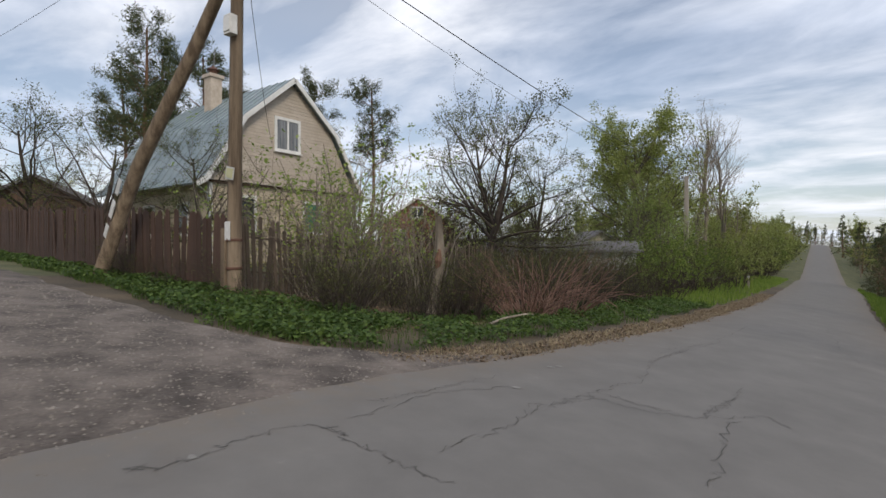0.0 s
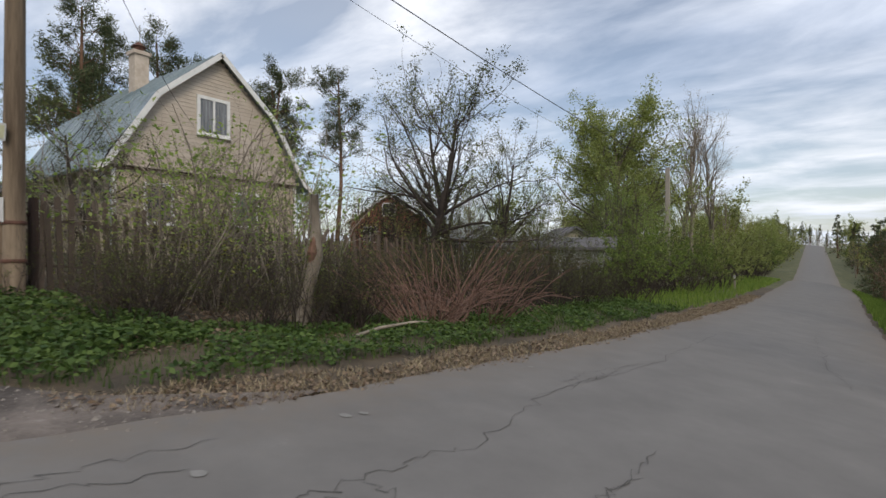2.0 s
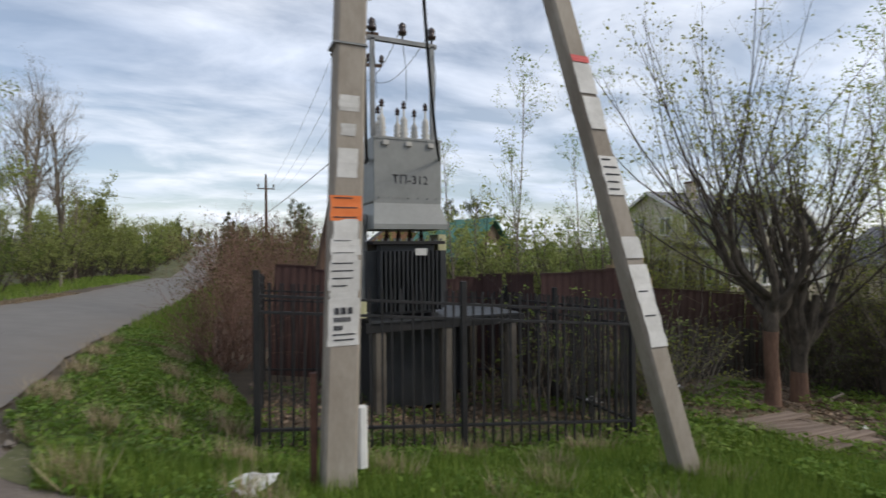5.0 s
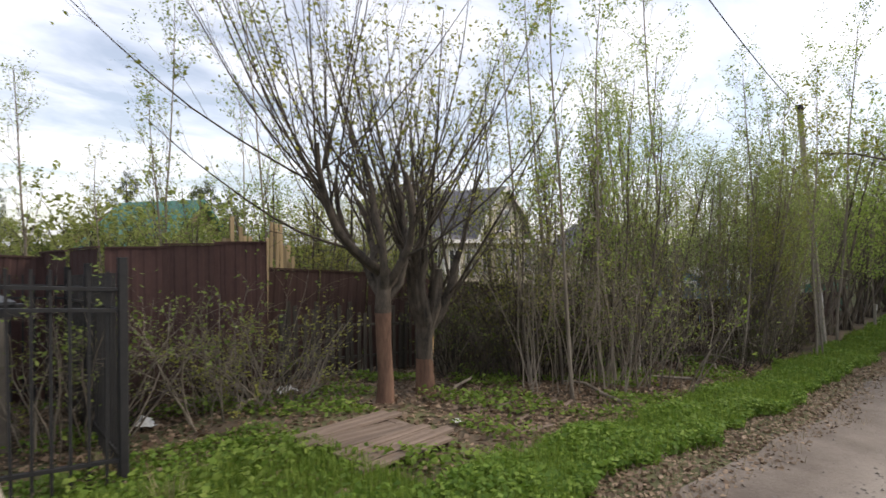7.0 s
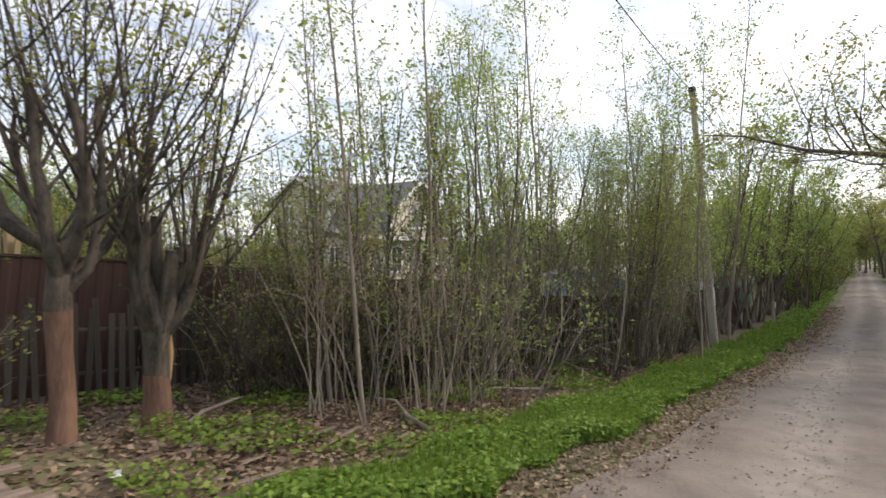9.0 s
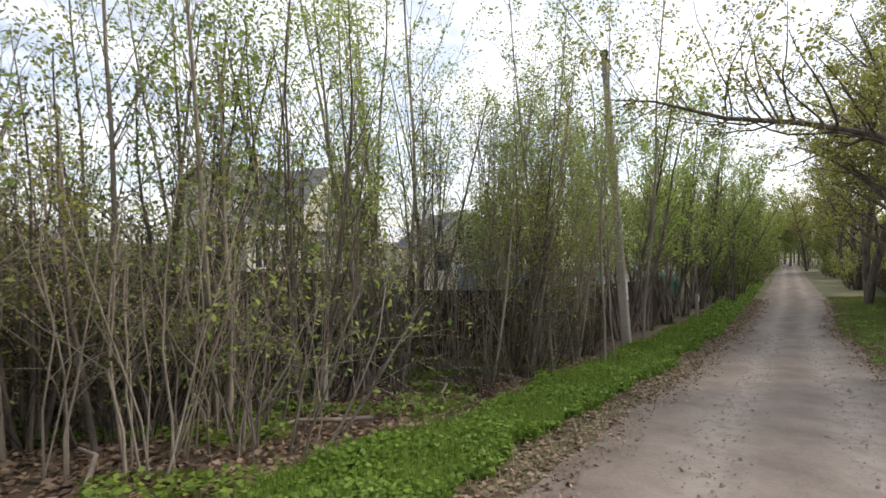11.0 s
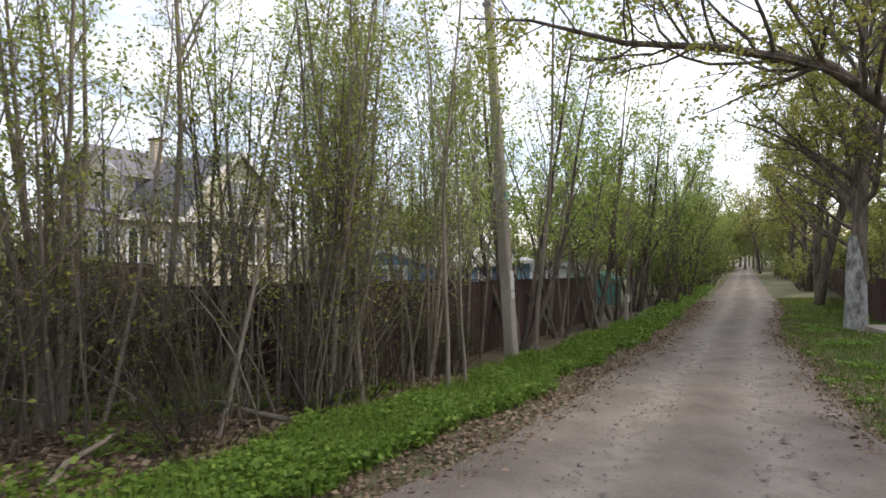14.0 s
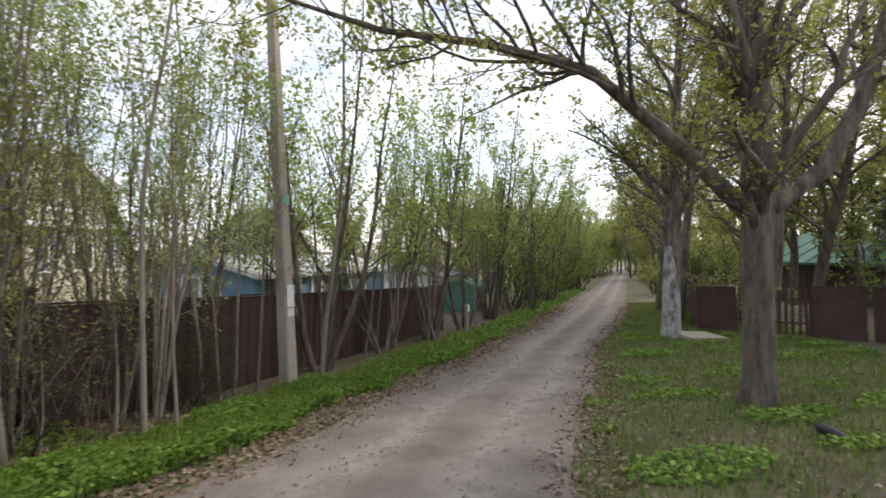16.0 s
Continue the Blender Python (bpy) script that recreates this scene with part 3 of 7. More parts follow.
def sheet_of_paper(parent, cx, cy, z, w, h, lean_y=0.0, lean=0.0, mat=PAPER, bars=0, name="poster", label="", depth=0.004):
    """A thin bill stuck flat on a pole's face that looks along -y."""
    ge = Geo()
    n = 5
    v = []
    for i in range(n):
        for j in (0, 1):
            k = i / (n - 1)
            v.append((cx + (j - .5) * w + lean * (k - .5) * h + rng.normal(0, .004), cy - depth + lean_y * (k - .5) * h - abs(rng.normal(0, .002)), z + (k - .5) * h))
    ge.add(v, [(2 * i, 2 * i + 1, 2 * i + 3, 2 * i + 2) for i in range(n - 1)])
    p = part(name, ge, mat, parent, label)
    for b in range(bars):
        zz = z + h * (0.38 - 0.76 * b / max(bars - 1, 1))
        bw = w * rng.uniform(0.45, 0.8)
        g2 = Geo().add([(cx - w * .4 + lean * (zz - z), cy - depth - .006 + lean_y * (zz - z), zz), (cx - w * .4 + bw + lean * (zz - z), cy - depth - .006 + lean_y * (zz - z), zz), (cx - w * .4 + bw + lean * (zz - z), cy - depth - .006 + lean_y * (zz - z), zz + h * .045), (cx - w * .4 + lean * (zz - z), cy - depth - .006 + lean_y * (zz - z), zz + h * .045)], [(0, 1, 2, 3)])
        part("print_line", g2, INK, p)
    return p


# concrete pole with bills beside the substation
CPX, CPY = 4.64, 10.0
cp = concrete_pole("grey concrete pole plastered with torn paper bills", CPX, CPY, 8.8, (0.32, 0.0), 0.26, 0.19)
lean = 0.32 / 9.1
for zz, hh, ww, m, bars in ((2.16, 0.19, 0.235, ORANGEPAPER, 3), (1.98, 0.20, 0.19, PAPER, 0), (1.87, 0.12, 0.22, PAPER, 2), (1.76, 0.14, 0.20, PAPER, 0), (1.66, 0.22, 0.235, PAPER, 4), (1.52, 0.10, 0.21, PAPER, 0), (1.31, 0.35, 0.235, PAPER, 0), (2.95, 0.12, 0.15, PAPER, 0), (2.75, 0.09, 0.11, PAPER, 0), (2.5, 0.22, 0.15, PAPER, 0)):
    q = sheet_of_paper(cp, lean * zz + 0.0, -0.104 + 0.004 * zz, zz, ww, hh, 0.0, lean, m, bars, label="orange paper bill" if m is ORANGEPAPER else "faded white paper bill")
    if abs(zz - 1.31) < .01:
        for dz, hh2, w2, xo in ((.085, .05, .15, 0), (.02, .034, .13, -.01), (-.04, .034, .07, -.04), (-.09, .010, .17, 0), (-.13, .010, .15, 0)):
            n = 3 if hh2 > .04 else 5 if hh2 > .03 else 1
            for k in range(n):
                part("print_block", Geo().box((xo - w2 / 2 + (k + .5) * w2 / n + lean * zz, -0.104 + .004 * zz - .010, zz + dz), (w2 / n * .7 if n > 1 else w2, .002, hh2)), INK, q)
part("channel_bar", Geo().box((-0.16, 0.03, 0.35), (0.05, 0.04, 1.15), bevel=.006), RUST, cp, "rusty steel channel")
part("conduit_box", Geo().box((0.19, -0.05, 0.42), (0.075, 0.09, 0.46), bevel=.02), WHITEPAINT, cp, "white plastic conduit box")
part("strap", Geo().box((lean * 3.4, 0, 3.4), (0.262, 0.212, 0.015)), STEEL, cp)
cp_top = (CPX + 0.32, CPY, ground(CPX, CPY) + 8.6)
arm = Geo().beam((0.32 - .5, -.12, 8.3), (0.32 + .5, -.12, 8.3), .06, .06)
part("crossarm", arm, STEEL, cp)
insulator(cp, -.12, -.12, 8.33)
insulator(cp, .76, -.12, 8.33)

# leaning concrete stay
LPX, LPY = 8.03, 9.68
lp = concrete_pole("leaning concrete stay pole with torn paper bills", LPX, LPY, 8.6, (-2.3, 0.78), 0.25, 0.19, name="leaning_stay_pole")
sl, sy = -2.3 / 8.9, 0.78 / 8.9
for zz, hh, ww, m, bars in ((4.0, 0.06, 0.2, REDPAPER, 0), (3.82, 0.28, 0.2, PAPER, 0), (3.5, 0.3, 0.19, PAPER, 0), (2.92, 0.36, 0.21, PAPER, 5), (2.25, 0.2, 0.21, PAPER, 0), (1.98, 0.22, 0.22, PAPER, 0), (1.72, 0.3, 0.2, PAPER, 2), (1.45, 0.26, 0.2, PAPER, 0)):
    sheet_of_paper(lp, sl * (zz + .3), sy * (zz + .3) - 0.108 + 0.004 * zz, zz, ww, hh, sy, sl, m, bars, label="red tape band" if m is REDPAPER else "weathered white paper bill", depth=.008)
part("bracket", Geo().beam((-2.12, .7, 8.35), (CPX + .3 - LPX, CPY - LPY, 8.35), .05, .05), STEEL, lp)

# lane pole, leaning away from the lane
LNX, LNY = 25.6, 8.45
lane_pole = concrete_pole("tall grey concrete pole leaning beside the lane", LNX, LNY, 6.95, (0.22, 0.62), 0.25, 0.16)
zl = ground(LNX, LNY)
for zz, hh, m in ((1.45, 0.34, PAPER), (1.2, .12, PAPER), (2.95, 0.16, GREENPAINT)):
    k = (zz + .3) / 7.25
    sheet_of_paper(lane_pole, .22 * k, .62 * k - .10 + .004 * zz, zz, .17, hh, .62 / 7.25, .03, m, 0, name="painted_mark" if m is GREENPAINT else "poster", label="faded green painted band" if m is GREENPAINT else "small white paper bill", depth=.008)
part("top_cap", Geo().box((.22, .62, 6.98), (.2, .17, .12), bevel=.02), BLACKMETAL, lane_pole)
part("clamp", Geo().beam((.22 - .28, .5, 6.75), (.22 + .2, .55, 6.85), .04, .04), BLACKMETAL, lane_pole)
part("band", Geo().box((.2, .58, 6.45), (.19, .17, .05)), STEEL, lane_pole)
insulator(lane_pole, -.05, .5, 6.78, .8)
ln_top = (LNX + .22, LNY + .6, zl + 6.9)

# wooden poles at the far corner of the crossing
WX, WY = -9.25, 5.7
wz = ground(WX, WY)
wp = thing("wooden_utility_pole", "weathered grey-brown timber utility pole on a concrete stub", "utility pole", WX, WY)
part("shaft", Geo().tube([(0, 0, -.2), (.02, 0, 2), (.09, 0, 5), (.20, 0, 8.8)], [.14, .135, .12, .10], 10), OLDWOOD, wp, smooth=True)
part("stub_post", Geo().box((-.17, -.06, .55), (.16, .18, 1.5), bevel=.02), OLDWOOD, wp)
for zz in (.5, 1.05):
    part("wire_binding", Geo().lathe((0, 0, zz), [(.155, 0), (.16, .02), (.155, .05)], 12), RUST, wp)
mb = part("meter_box", Geo().box((.16, -.17, 5.15), (.24, .16, .36), bevel=.02), PAPER, wp, "pale grey meter box")
part("lid", Geo().box((.16, -.258, 5.15), (.2, .012, .26), bevel=.01), WHITEPAINT, mb)
tag = part("number_plate", Geo().box((.1, -.155, 2.35), (.27, .012, .24), m=pose(0, 0, 0, 0, 12, 0)), PAPER, wp, "tilted pale number plate")
part("frame", Geo().box((.1, -.164, 2.35), (.21, .008, .18), m=pose(0, 0, 0, 0, 12, 0)), LAMPYELLOW, tag)
bill = part("poster", Geo().box((.0, -.145, 1.25), (.17, .012, .36)), PAPER, wp, "white paper bill")
part("crossarm", Geo().beam((-.7, -.1, 8.3), (1.1, -.1, 8.3), .09, .09, .01), OLDWOOD, wp)
for xx in (-.6, -.2, .6, 1.0):
    insulator(wp, xx, -.1, 8.34, 1.1)
BX, BY = -13.05, 4.72
br = thing("timber_brace_pole", "old timber brace pole leaning on the utility pole", "utility pole", BX, BY)
part("shaft", Geo().tube([(0, 0, -.2), (1.55, .2, 2.3), (3.1, .6, 4.6), (3.95, .95, 6.3)], [.15, .14, .125, .11], 10), OLDWOOD, br, smooth=True)
for zz, hh in ((1.9, .35), (1.45, .4), (1.0, .3)):
    part("poster", Geo().box((zz * .66 + .0, .06 - .115, zz), (.15, .012, hh), m=pose(0, 0, 0, 0, 33, 0)), PAPER, br, "torn yellowed paper bill")

# far concrete pole by the road, pole beyond it
rp = concrete_pole("pale concrete pole standing in the roadside bushes", -6.8, 35.4, 7.0, (0, 0), .30, .22)
part("crossarm", Geo().beam((-.5, 0, 6.9), (.5, 0, 6.9), .06, .06), STEEL, rp)
rtop = (-6.8, 35.4, ground(-6.8, 35.4) + 7.0)
fp = thing("wooden_utility_pole", "distant dark timber pole with a crossarm", "utility pole", 10.0, 88.0)
part("shaft", Geo().tube([(0, 0, -.2), (0, 0, 15.5)], [.22, .17], 8), DARKWOOD, fp)
part("crossarm", Geo().beam((-1.2, 0, 13.8), (1.2, 0, 13.8), .16, .16), DARKWOOD, fp)
for xx in (-1.1, 1.1, 0):
    insulator(fp, xx, 0, 13.9 if xx else 15.4, 3.0)
wtop = np.array((WX + .19, WY, wz + 8.6))
wire(wtop + (.35, 0, -1.05), rtop, 0.35, .014)
wire(wtop + (-.1, .0, -1.1), (rtop[0] - .4, rtop[1], rtop[2] - .05), 0.75, .006, "thin grey overhead wire")
wire(rtop, (-4.8, 70, 6.5), .6, .012)
wire(wtop + (-.6, 0, 0), (-42, 2.2, 10.2), 0.9, .012)
wire(wtop + (-.3, .2, -.2), (-42, 3.4, 10.0), 1.2, .006, "thin grey overhead wire")
wire(wtop + (0, 0, -1.0), (-19.6, 14.0, 6.1), 0.5, .008)
wire((CPX + .76, CPY - .12, cp_top[2] - .1), ln_top, 0.55, .012)
wire(ln_top, (58, 9.0, 3.4), 0.7, .012)

# ---- substation ----
def hv_pole():
    x, y = 7.35, 20.6
    p = thing("high_voltage_pole", "dark tarred A-frame timber pole with insulator arms", "utility pole", x, y)
    z0 = ground(x, y)
    part("shaft", Geo().tube([(0, 0, -.2), (.05, 0, 4.5), (.1, 0, 10.4)], [.17, .15, .12], 10), DARKWOOD, p, smooth=True)
    part("brace", Geo().tube([(-1.55, -.4, -.2), (-.02, -.05, 7.6)], [.16, .12], 10), DARKWOOD, p, smooth=True)
    part("band", Geo().lathe((.07, 0, 6.3), [(.165, 0), (.165, .06)], 12), STEEL, p)
    for zz, w in ((10.2, .4), (9.2, .6), (8.3, .7)):
        a = part("crossarm", Geo().beam((.1 - w, -.1, zz - .04), (.1 + w, -.1, zz + .02), .08, .08), DARKWOOD, p)
        for s in (-1, -.45, .45, 1) if zz < 9 else (-.8, .8):
            insulator(a, .1 + s * w, -.1, zz + .03, 1.5)
        part("cross_pin", Geo().beam((.1 + w * .2, -.7, zz - .06), (.1 + w * .2, .7, zz - .02), .05, .05), BLACKMETAL, p)
    part("junction_box", Geo().box((-.05, -.2, 5.4), (.16, .14, .22), bevel=.02), PAPER, p)
    return (x, y, z0)


hvx, hvy, hvz = hv_pole()
TX, TY = 6.62, 14.35       # transformer's middle
tz = ground(TX, TY)
base_z = -0.42             # top of the platform
pf = thing("transformer_platform", "concrete posts carrying a dark steel platform", "platform", 7.2, 14.45)
gz = ground(7.2, 14.45)
for px in (-1.15, -.05, 1.15):
    for py in (-.75, .75):
        part("post", Geo().box((px, py, (base_z - gz - .12) / 2 - .1), (.17, .17, base_z - gz + .05), bevel=.02), DARKCONCRETE, pf)
for py in (-.8, .8):
    part("beam", Geo().box((0, py, base_z - gz - .08), (2.75, .10, .14)), BLACKMETAL, pf)
for px in (-1.2, -.4, .4, 1.2):
    part("joist", Geo().box((px, 0, base_z - gz - .075), (.1, 1.5, .12)), BLACKMETAL, pf)
part("deck", Geo().box((0, 0, base_z - gz + .005), (2.6, 1.75, .03)), TANKDARK, pf)
for px in (-.9, -.3, .3, .9):
    part("back_panel", Geo().box((px, .9, (base_z - gz) / 2 - .15), (.58, .04, base_z - gz - .15)), TANKDARK, pf)

part("cable_cabinet", Geo().box((-.35, .2, (base_z - gz) / 2 - .05), (1.5, .8, base_z - gz - .3), bevel=.03), TANKDARK, pf)
tr = thing("transformer", "grey enamelled pole-mount transformer with finned dark oil tank", "transformer", TX, TY, base_z)
tank = part("oil_tank", Geo().box((0, 0, .62), (1.0, .72, 1.12), bevel=.06), TANKDARK, tr, "dark finned oil tank")
for k in range(15):
    part("fin", Geo().box((-.5 + k / 14, -.47, .6), (.022, .22, .96)), TANKDARK, tank)
for k in range(9):
    part("fin", Geo().box((-.60, -.3 + k * .075, .6), (.2, .022, .96)), TANKDARK, tank)
    part("fin", Geo().box((.60, -.3 + k * .075, .6), (.2, .022, .96)), TANKDARK, tank)
part("rim", Geo().box((0, 0, 1.21), (1.24, 1.0, .05), bevel=.02), BLACKMETAL, tank)
for k in range(12):
    part("bolt", Geo().lathe((-.55 + k * .1, -.46, 1.235), [(.02, 0), (.02, .04)], 6), STEEL, tank)
for k in range(4):
    part("bushing", Geo().lathe((-.3 + k * .2, -.2, 1.235), [(.05, 0), (.05, .05), (.03, .07), (.05, .09), (.03, .12), (.02, .2)], 10), BROWNGLAZE, tr)
part("rating_plate", Geo().box((.15, -.592, 1.06), (.2, .012, .11)), PAPER, tr, "white rating plate")
cab = part("cabinet", Geo().box((.02, .05, 2.38), (1.16, .86, 1.05), bevel=.015), TANKGREY, tr, "pale grey steel terminal cabinet")
hood = Geo()
v = []
for zz, hw, y0, y1 in ((1.42, .62, -.60, .5), (1.50, .62, -.60, .5), (1.84, .56, -.40, .46), (1.87, .58, -.40, .48)):
    v += [(-hw, y0, zz), (hw, y0, zz), (hw, y1, zz), (-hw, y1, zz)]
hood.add(v, [(i * 4 + j, i * 4 + (j + 1) % 4, (i + 1) * 4 + (j + 1) % 4, (i + 1) * 4 + j) for i in range(3) for j in range(4)] + [(3, 2, 1, 0), (12, 13, 14, 15)])
part("hood", hood, TANKGREY, tr, "flared grey sheet-metal hood")
part("seam", Geo().box((.02, -.386, 2.88), (1.18, .012, .03)), TANKGREY, cab)
for k in range(7):
    for zz in (2.86, 1.92):
        part("rivet", Geo().lathe((-.48 + k * .165, -.392, zz), [(.012, 0), (.012, .02)], 6), STEEL, cab)
txt = bpy.data.curves.new("station_number", "FONT")
txt.body, txt.size, txt.align_x, txt.extrude = "\u0422\u041f-312", 0.195, "CENTER", 0.002
to = new("station_number", txt)
to.data.materials.append(INK)
to.parent = cab
to.matrix_basis = pose(.05, -.386, 2.16, 90, 0, 0)
for k, (px, py) in enumerate(((-.36, -.18), (.02, -.18), (.40, -.18), (-.3, .25), (.05, .25), (.36, .25))):
    prof = [(.055, 0)]
    for i in range(5):
        prof += [(.085 - .006 * i, .04 + i * .07), (.05, .07 + i * .07)]
    prof += [(.02, .40), (.015, .52)]
    bs = part("bushing", Geo().lathe((px, py, 2.905), prof, 12), PORCELAIN, tr, "ribbed pale porcelain bushing", smooth=True)
    part("arrester", Geo().lathe((px, py, 3.425), [(.03, 0), (.045, .02), (.03, .05), (.045, .07), (.03, .1), (.015, .13)], 8), BROWNGLAZE, bs)
for k in range(3):
    part("lug", Geo().box((-.36 + k * .38, -.4, 2.80), (.10, .05, .07), bevel=.01), PORCELAIN, tr)
gl, gr = -.46, .60
for gx0 in (gl, gr):
    part("gantry_post", Geo().box((gx0, .0, 3.72), (.07, .07, 1.75)), STEEL, tr)
gan = part("gantry_arm", Geo().box(((gl + gr) / 2, .0, 4.60), (gr - gl + .16, .07, .07)), STEEL, tr)
for px in (gl, (gl + gr) / 2, gr):
    insulator(gan, px, 0, 4.635, 1.45)
    part("dropper", Geo().tube([(px, 0, 4.62), (px + .03, -.1, 4.1), (px * .95, -.18, 3.55)], .006, 4), RUBBER, tr)
part("side_box", Geo().box((-.70, .05, .92), (.16, .5, 1.5), bevel=.02), TANKGREY, tr, "tall grey side cabinet")
part("conduit", Geo().tube([(-.72, -.3, .15), (-.72, -.3, 0.9), (-.72, -.28, 1.6)], .03, 8), STEEL, tr)
part("small_box", Geo().box((-.82, -.45, .18), (.2, .14, .26), bevel=.03), LAMPYELLOW, tr, "pale yellow junction box")
part("right_box", Geo().box((.70, .05, 1.1), (.16, .4, .5), bevel=.02), LAMPYELLOW, tr, "pale yellow side box")
zc = base_z
for sx, ex in ((-.62, 4.9), (.66, 5.05)):
    a = np.array((TX + sx, TY - .2, zc + 2.55))
    e = np.array((ex + (.15 if sx > 0 else 0), CPY + .15, 7.0))
    k = np.linspace(0, 1, 18)[:, None]
    pts = a * (1 - k) + e * k
    pts[:, 2] -= 1.5 * (4 * k * (1 - k))[:, 0] * (0.75 - .3 * k[:, 0])
    pts = np.concatenate([[(TX + sx * .8, TY, zc + 2.7), (TX + sx, TY - .1, zc + 2.5)], pts])
    tagged(new("power_cable", Geo().tube(pts, .022, 6).mesh("power_cable", RUBBER, True)), "thick black cable sagging from pole to transformer", "cable")
for px in (gl, (gl + gr) / 2, gr):
    wire((TX + px, TY, zc + 4.9), (hvx + .1 + px * .8, hvy - .1, hvz + 7.85), .35, .007, "thin bare wire between pole and transformer")
wire((hvx, hvy, hvz + 6.2), (TX - .5, TY, zc + 2.6), .5, .014)
wire((hvx, hvy, hvz + 6.1), (2.8, 55, 1.5), .6, .014)
for k in range(3):
    wire((hvx - .5 + k * .5, hvy, hvz + 8.7), (10.0 - 1 + k, 88, ground(10, 88) + 13.9), 1.5, .006, "thin high voltage wire")

# black picket enclosure: corners in plan
PEN = ((4.20, 12.10), (8.95, 11.50), (9.35, 15.60), (4.55, 16.30))
pen = thing("metal_fence", "black-painted steel picket enclosure round the transformer", "fence", 6.7, 13.8)
pgz = ground(6.7, 13.8)
picket_me = None
for (ax, ay), (bx, by) in zip(PEN, PEN[1:] + PEN[:1]):
    L = math.hypot(bx - ax, by - ay)
    n = int(L / 0.125)
    za, zb = ground(ax, ay) - .05, ground(bx, by) - .05
    ang = math.atan2(by - ay, bx - ax)
    for hh in (0.28, 1.58, 1.76):
        part("rail", Geo().beam((ax - 6.7, ay - 13.8, za + hh - pgz), (bx - 6.7, by - 13.8, zb + hh - pgz), .045, .03), BLACKMETAL, pen)
    if picket_me is None:
        picket_me = Geo().box((0, 0, .98), (.024, .024, 1.86)).mesh("picket", BLACKMETAL)
        post_me = Geo().box((0, 0, .98), (.075, .075, 2.12), bevel=.01).mesh("post", BLACKMETAL)
    for i in range(1, n):
        k = i / n
        o = new("picket", picket_me)
        o.parent = pen
        o.matrix_basis = pose(ax + (bx - ax) * k - 6.7, ay + (by - ay) * k - 13.8, za + (zb - za) * k - pgz, rng.normal(0, .4), rng.normal(0, .4), math.degrees(ang))
    for k in (0, .5):
        o = new("post", post_me)
        o.parent = pen
        o.matrix_basis = pose(ax + (bx - ax) * k - 6.7, ay + (by - ay) * k - 13.8, za + (zb - za) * k - pgz, 0, 0, math.degrees(ang))

# ---- fences ----
def fence(label, pts, h, w, gap, mat, posts=2.4, rails=(.3, .8), ragged=0.05, tilt=1.2, thick=.022, rail_mat=None, name="wooden_fence", pointed=True, lift=0.05):
    cx, cy = pts[0]
    f = thing(name, label, "fence", cx, cy)
    gz0 = ground(cx, cy)
    meshes = []
    for k in range(5):
        hh = h * (1 + ragged * (k - 2) / 2)
        ge = Geo()
        if pointed:
            ge.add([(-w / 2, -thick / 2, 0), (w / 2, -thick / 2, 0), (w / 2, -thick / 2, hh - w * .5), (0, -thick / 2, hh), (-w / 2, -thick / 2, hh - w * .5), (-w / 2, thick / 2, 0), (w / 2, thick / 2, 0), (w / 2, thick / 2, hh - w * .5), (0, thick / 2, hh), (-w / 2, thick / 2, hh - w * .5)],
                   [(0, 1, 2, 3, 4), (9, 8, 7, 6, 5), (0, 5, 6, 1), (1, 6, 7, 2), (2, 7, 8, 3), (3, 8, 9, 4), (4, 9, 5, 0)])
        else:
            ge.box((0, 0, hh / 2), (w, thick, hh), bevel=.004)
        meshes.append(ge.mesh("board", mat))
    pm = Geo().box((0, .05, h / 2 - .05), (.10, .10, h * 1.02), bevel=.01).mesh("post", rail_mat or mat)
    for (ax, ay), (bx, by) in zip(pts, pts[1:]):
        L = math.hypot(bx - ax, by - ay)
        ang = math.atan2(by - ay, bx - ax)
        n = max(1, int(L / (w + gap)))
        for i in range(n):
            k = (i + .5) / n
            x, y = ax + (bx - ax) * k, ay + (by - ay) * k
            o = new("board", meshes[int(rng.integers(5))])
            o.parent = f
            o.matrix_basis = pose(x - cx, y - cy, ground(x, y) - gz0 + lift, rng.normal(0, tilt), rng.normal(0, tilt), math.degrees(ang))
        m = max(1, int(L / posts))
        for i in range(m + 1):
            k = i / m
            x, y = ax + (bx - ax) * k, ay + (by - ay) * k
            o = new("post", pm)
            o.parent = f
            o.matrix_basis = pose(x - cx - .04 * math.sin(ang), y - cy + .04 * math.cos(ang), ground(x, y) - gz0, 0, 0, math.degrees(ang))
            if i < m:
                k2 = (i + 1) / m
                x2, y2 = ax + (bx - ax) * k2, ay + (by - ay) * k2
                for r in rails:
                    part("rail", Geo().beam((x - cx - .04 * math.sin(ang), y - cy + .04 * math.cos(ang), ground(x, y) - gz0 + h * r), (x2 - cx - .04 * math.sin(ang), y2 - cy + .04 * math.cos(ang), ground(x2, y2) - gz0 + h * r), .06, .04), rail_mat or mat, f)
    return f


fence("red-brown board fence with narrow gaps along the side lane", [(-22.5, 5.3), (-12.6, 5.35), (-9.6, 5.95)], 1.5, .115, .018, REDFENCE)
fence("old grey picket fence with crooked pointed pickets", [(-9.6, 6.05), (-9.9, 10.0), (-10.3, 17.5)], 1.45, .085, .055, PICKET, tilt=2.2, ragged=.08)
fence("weathered picket fence behind the roadside hedge", [(-10.3, 18.0), (-10.6, 30.0)], 1.25, .085, .07, GREYPICKET, tilt=2.5, ragged=.1)


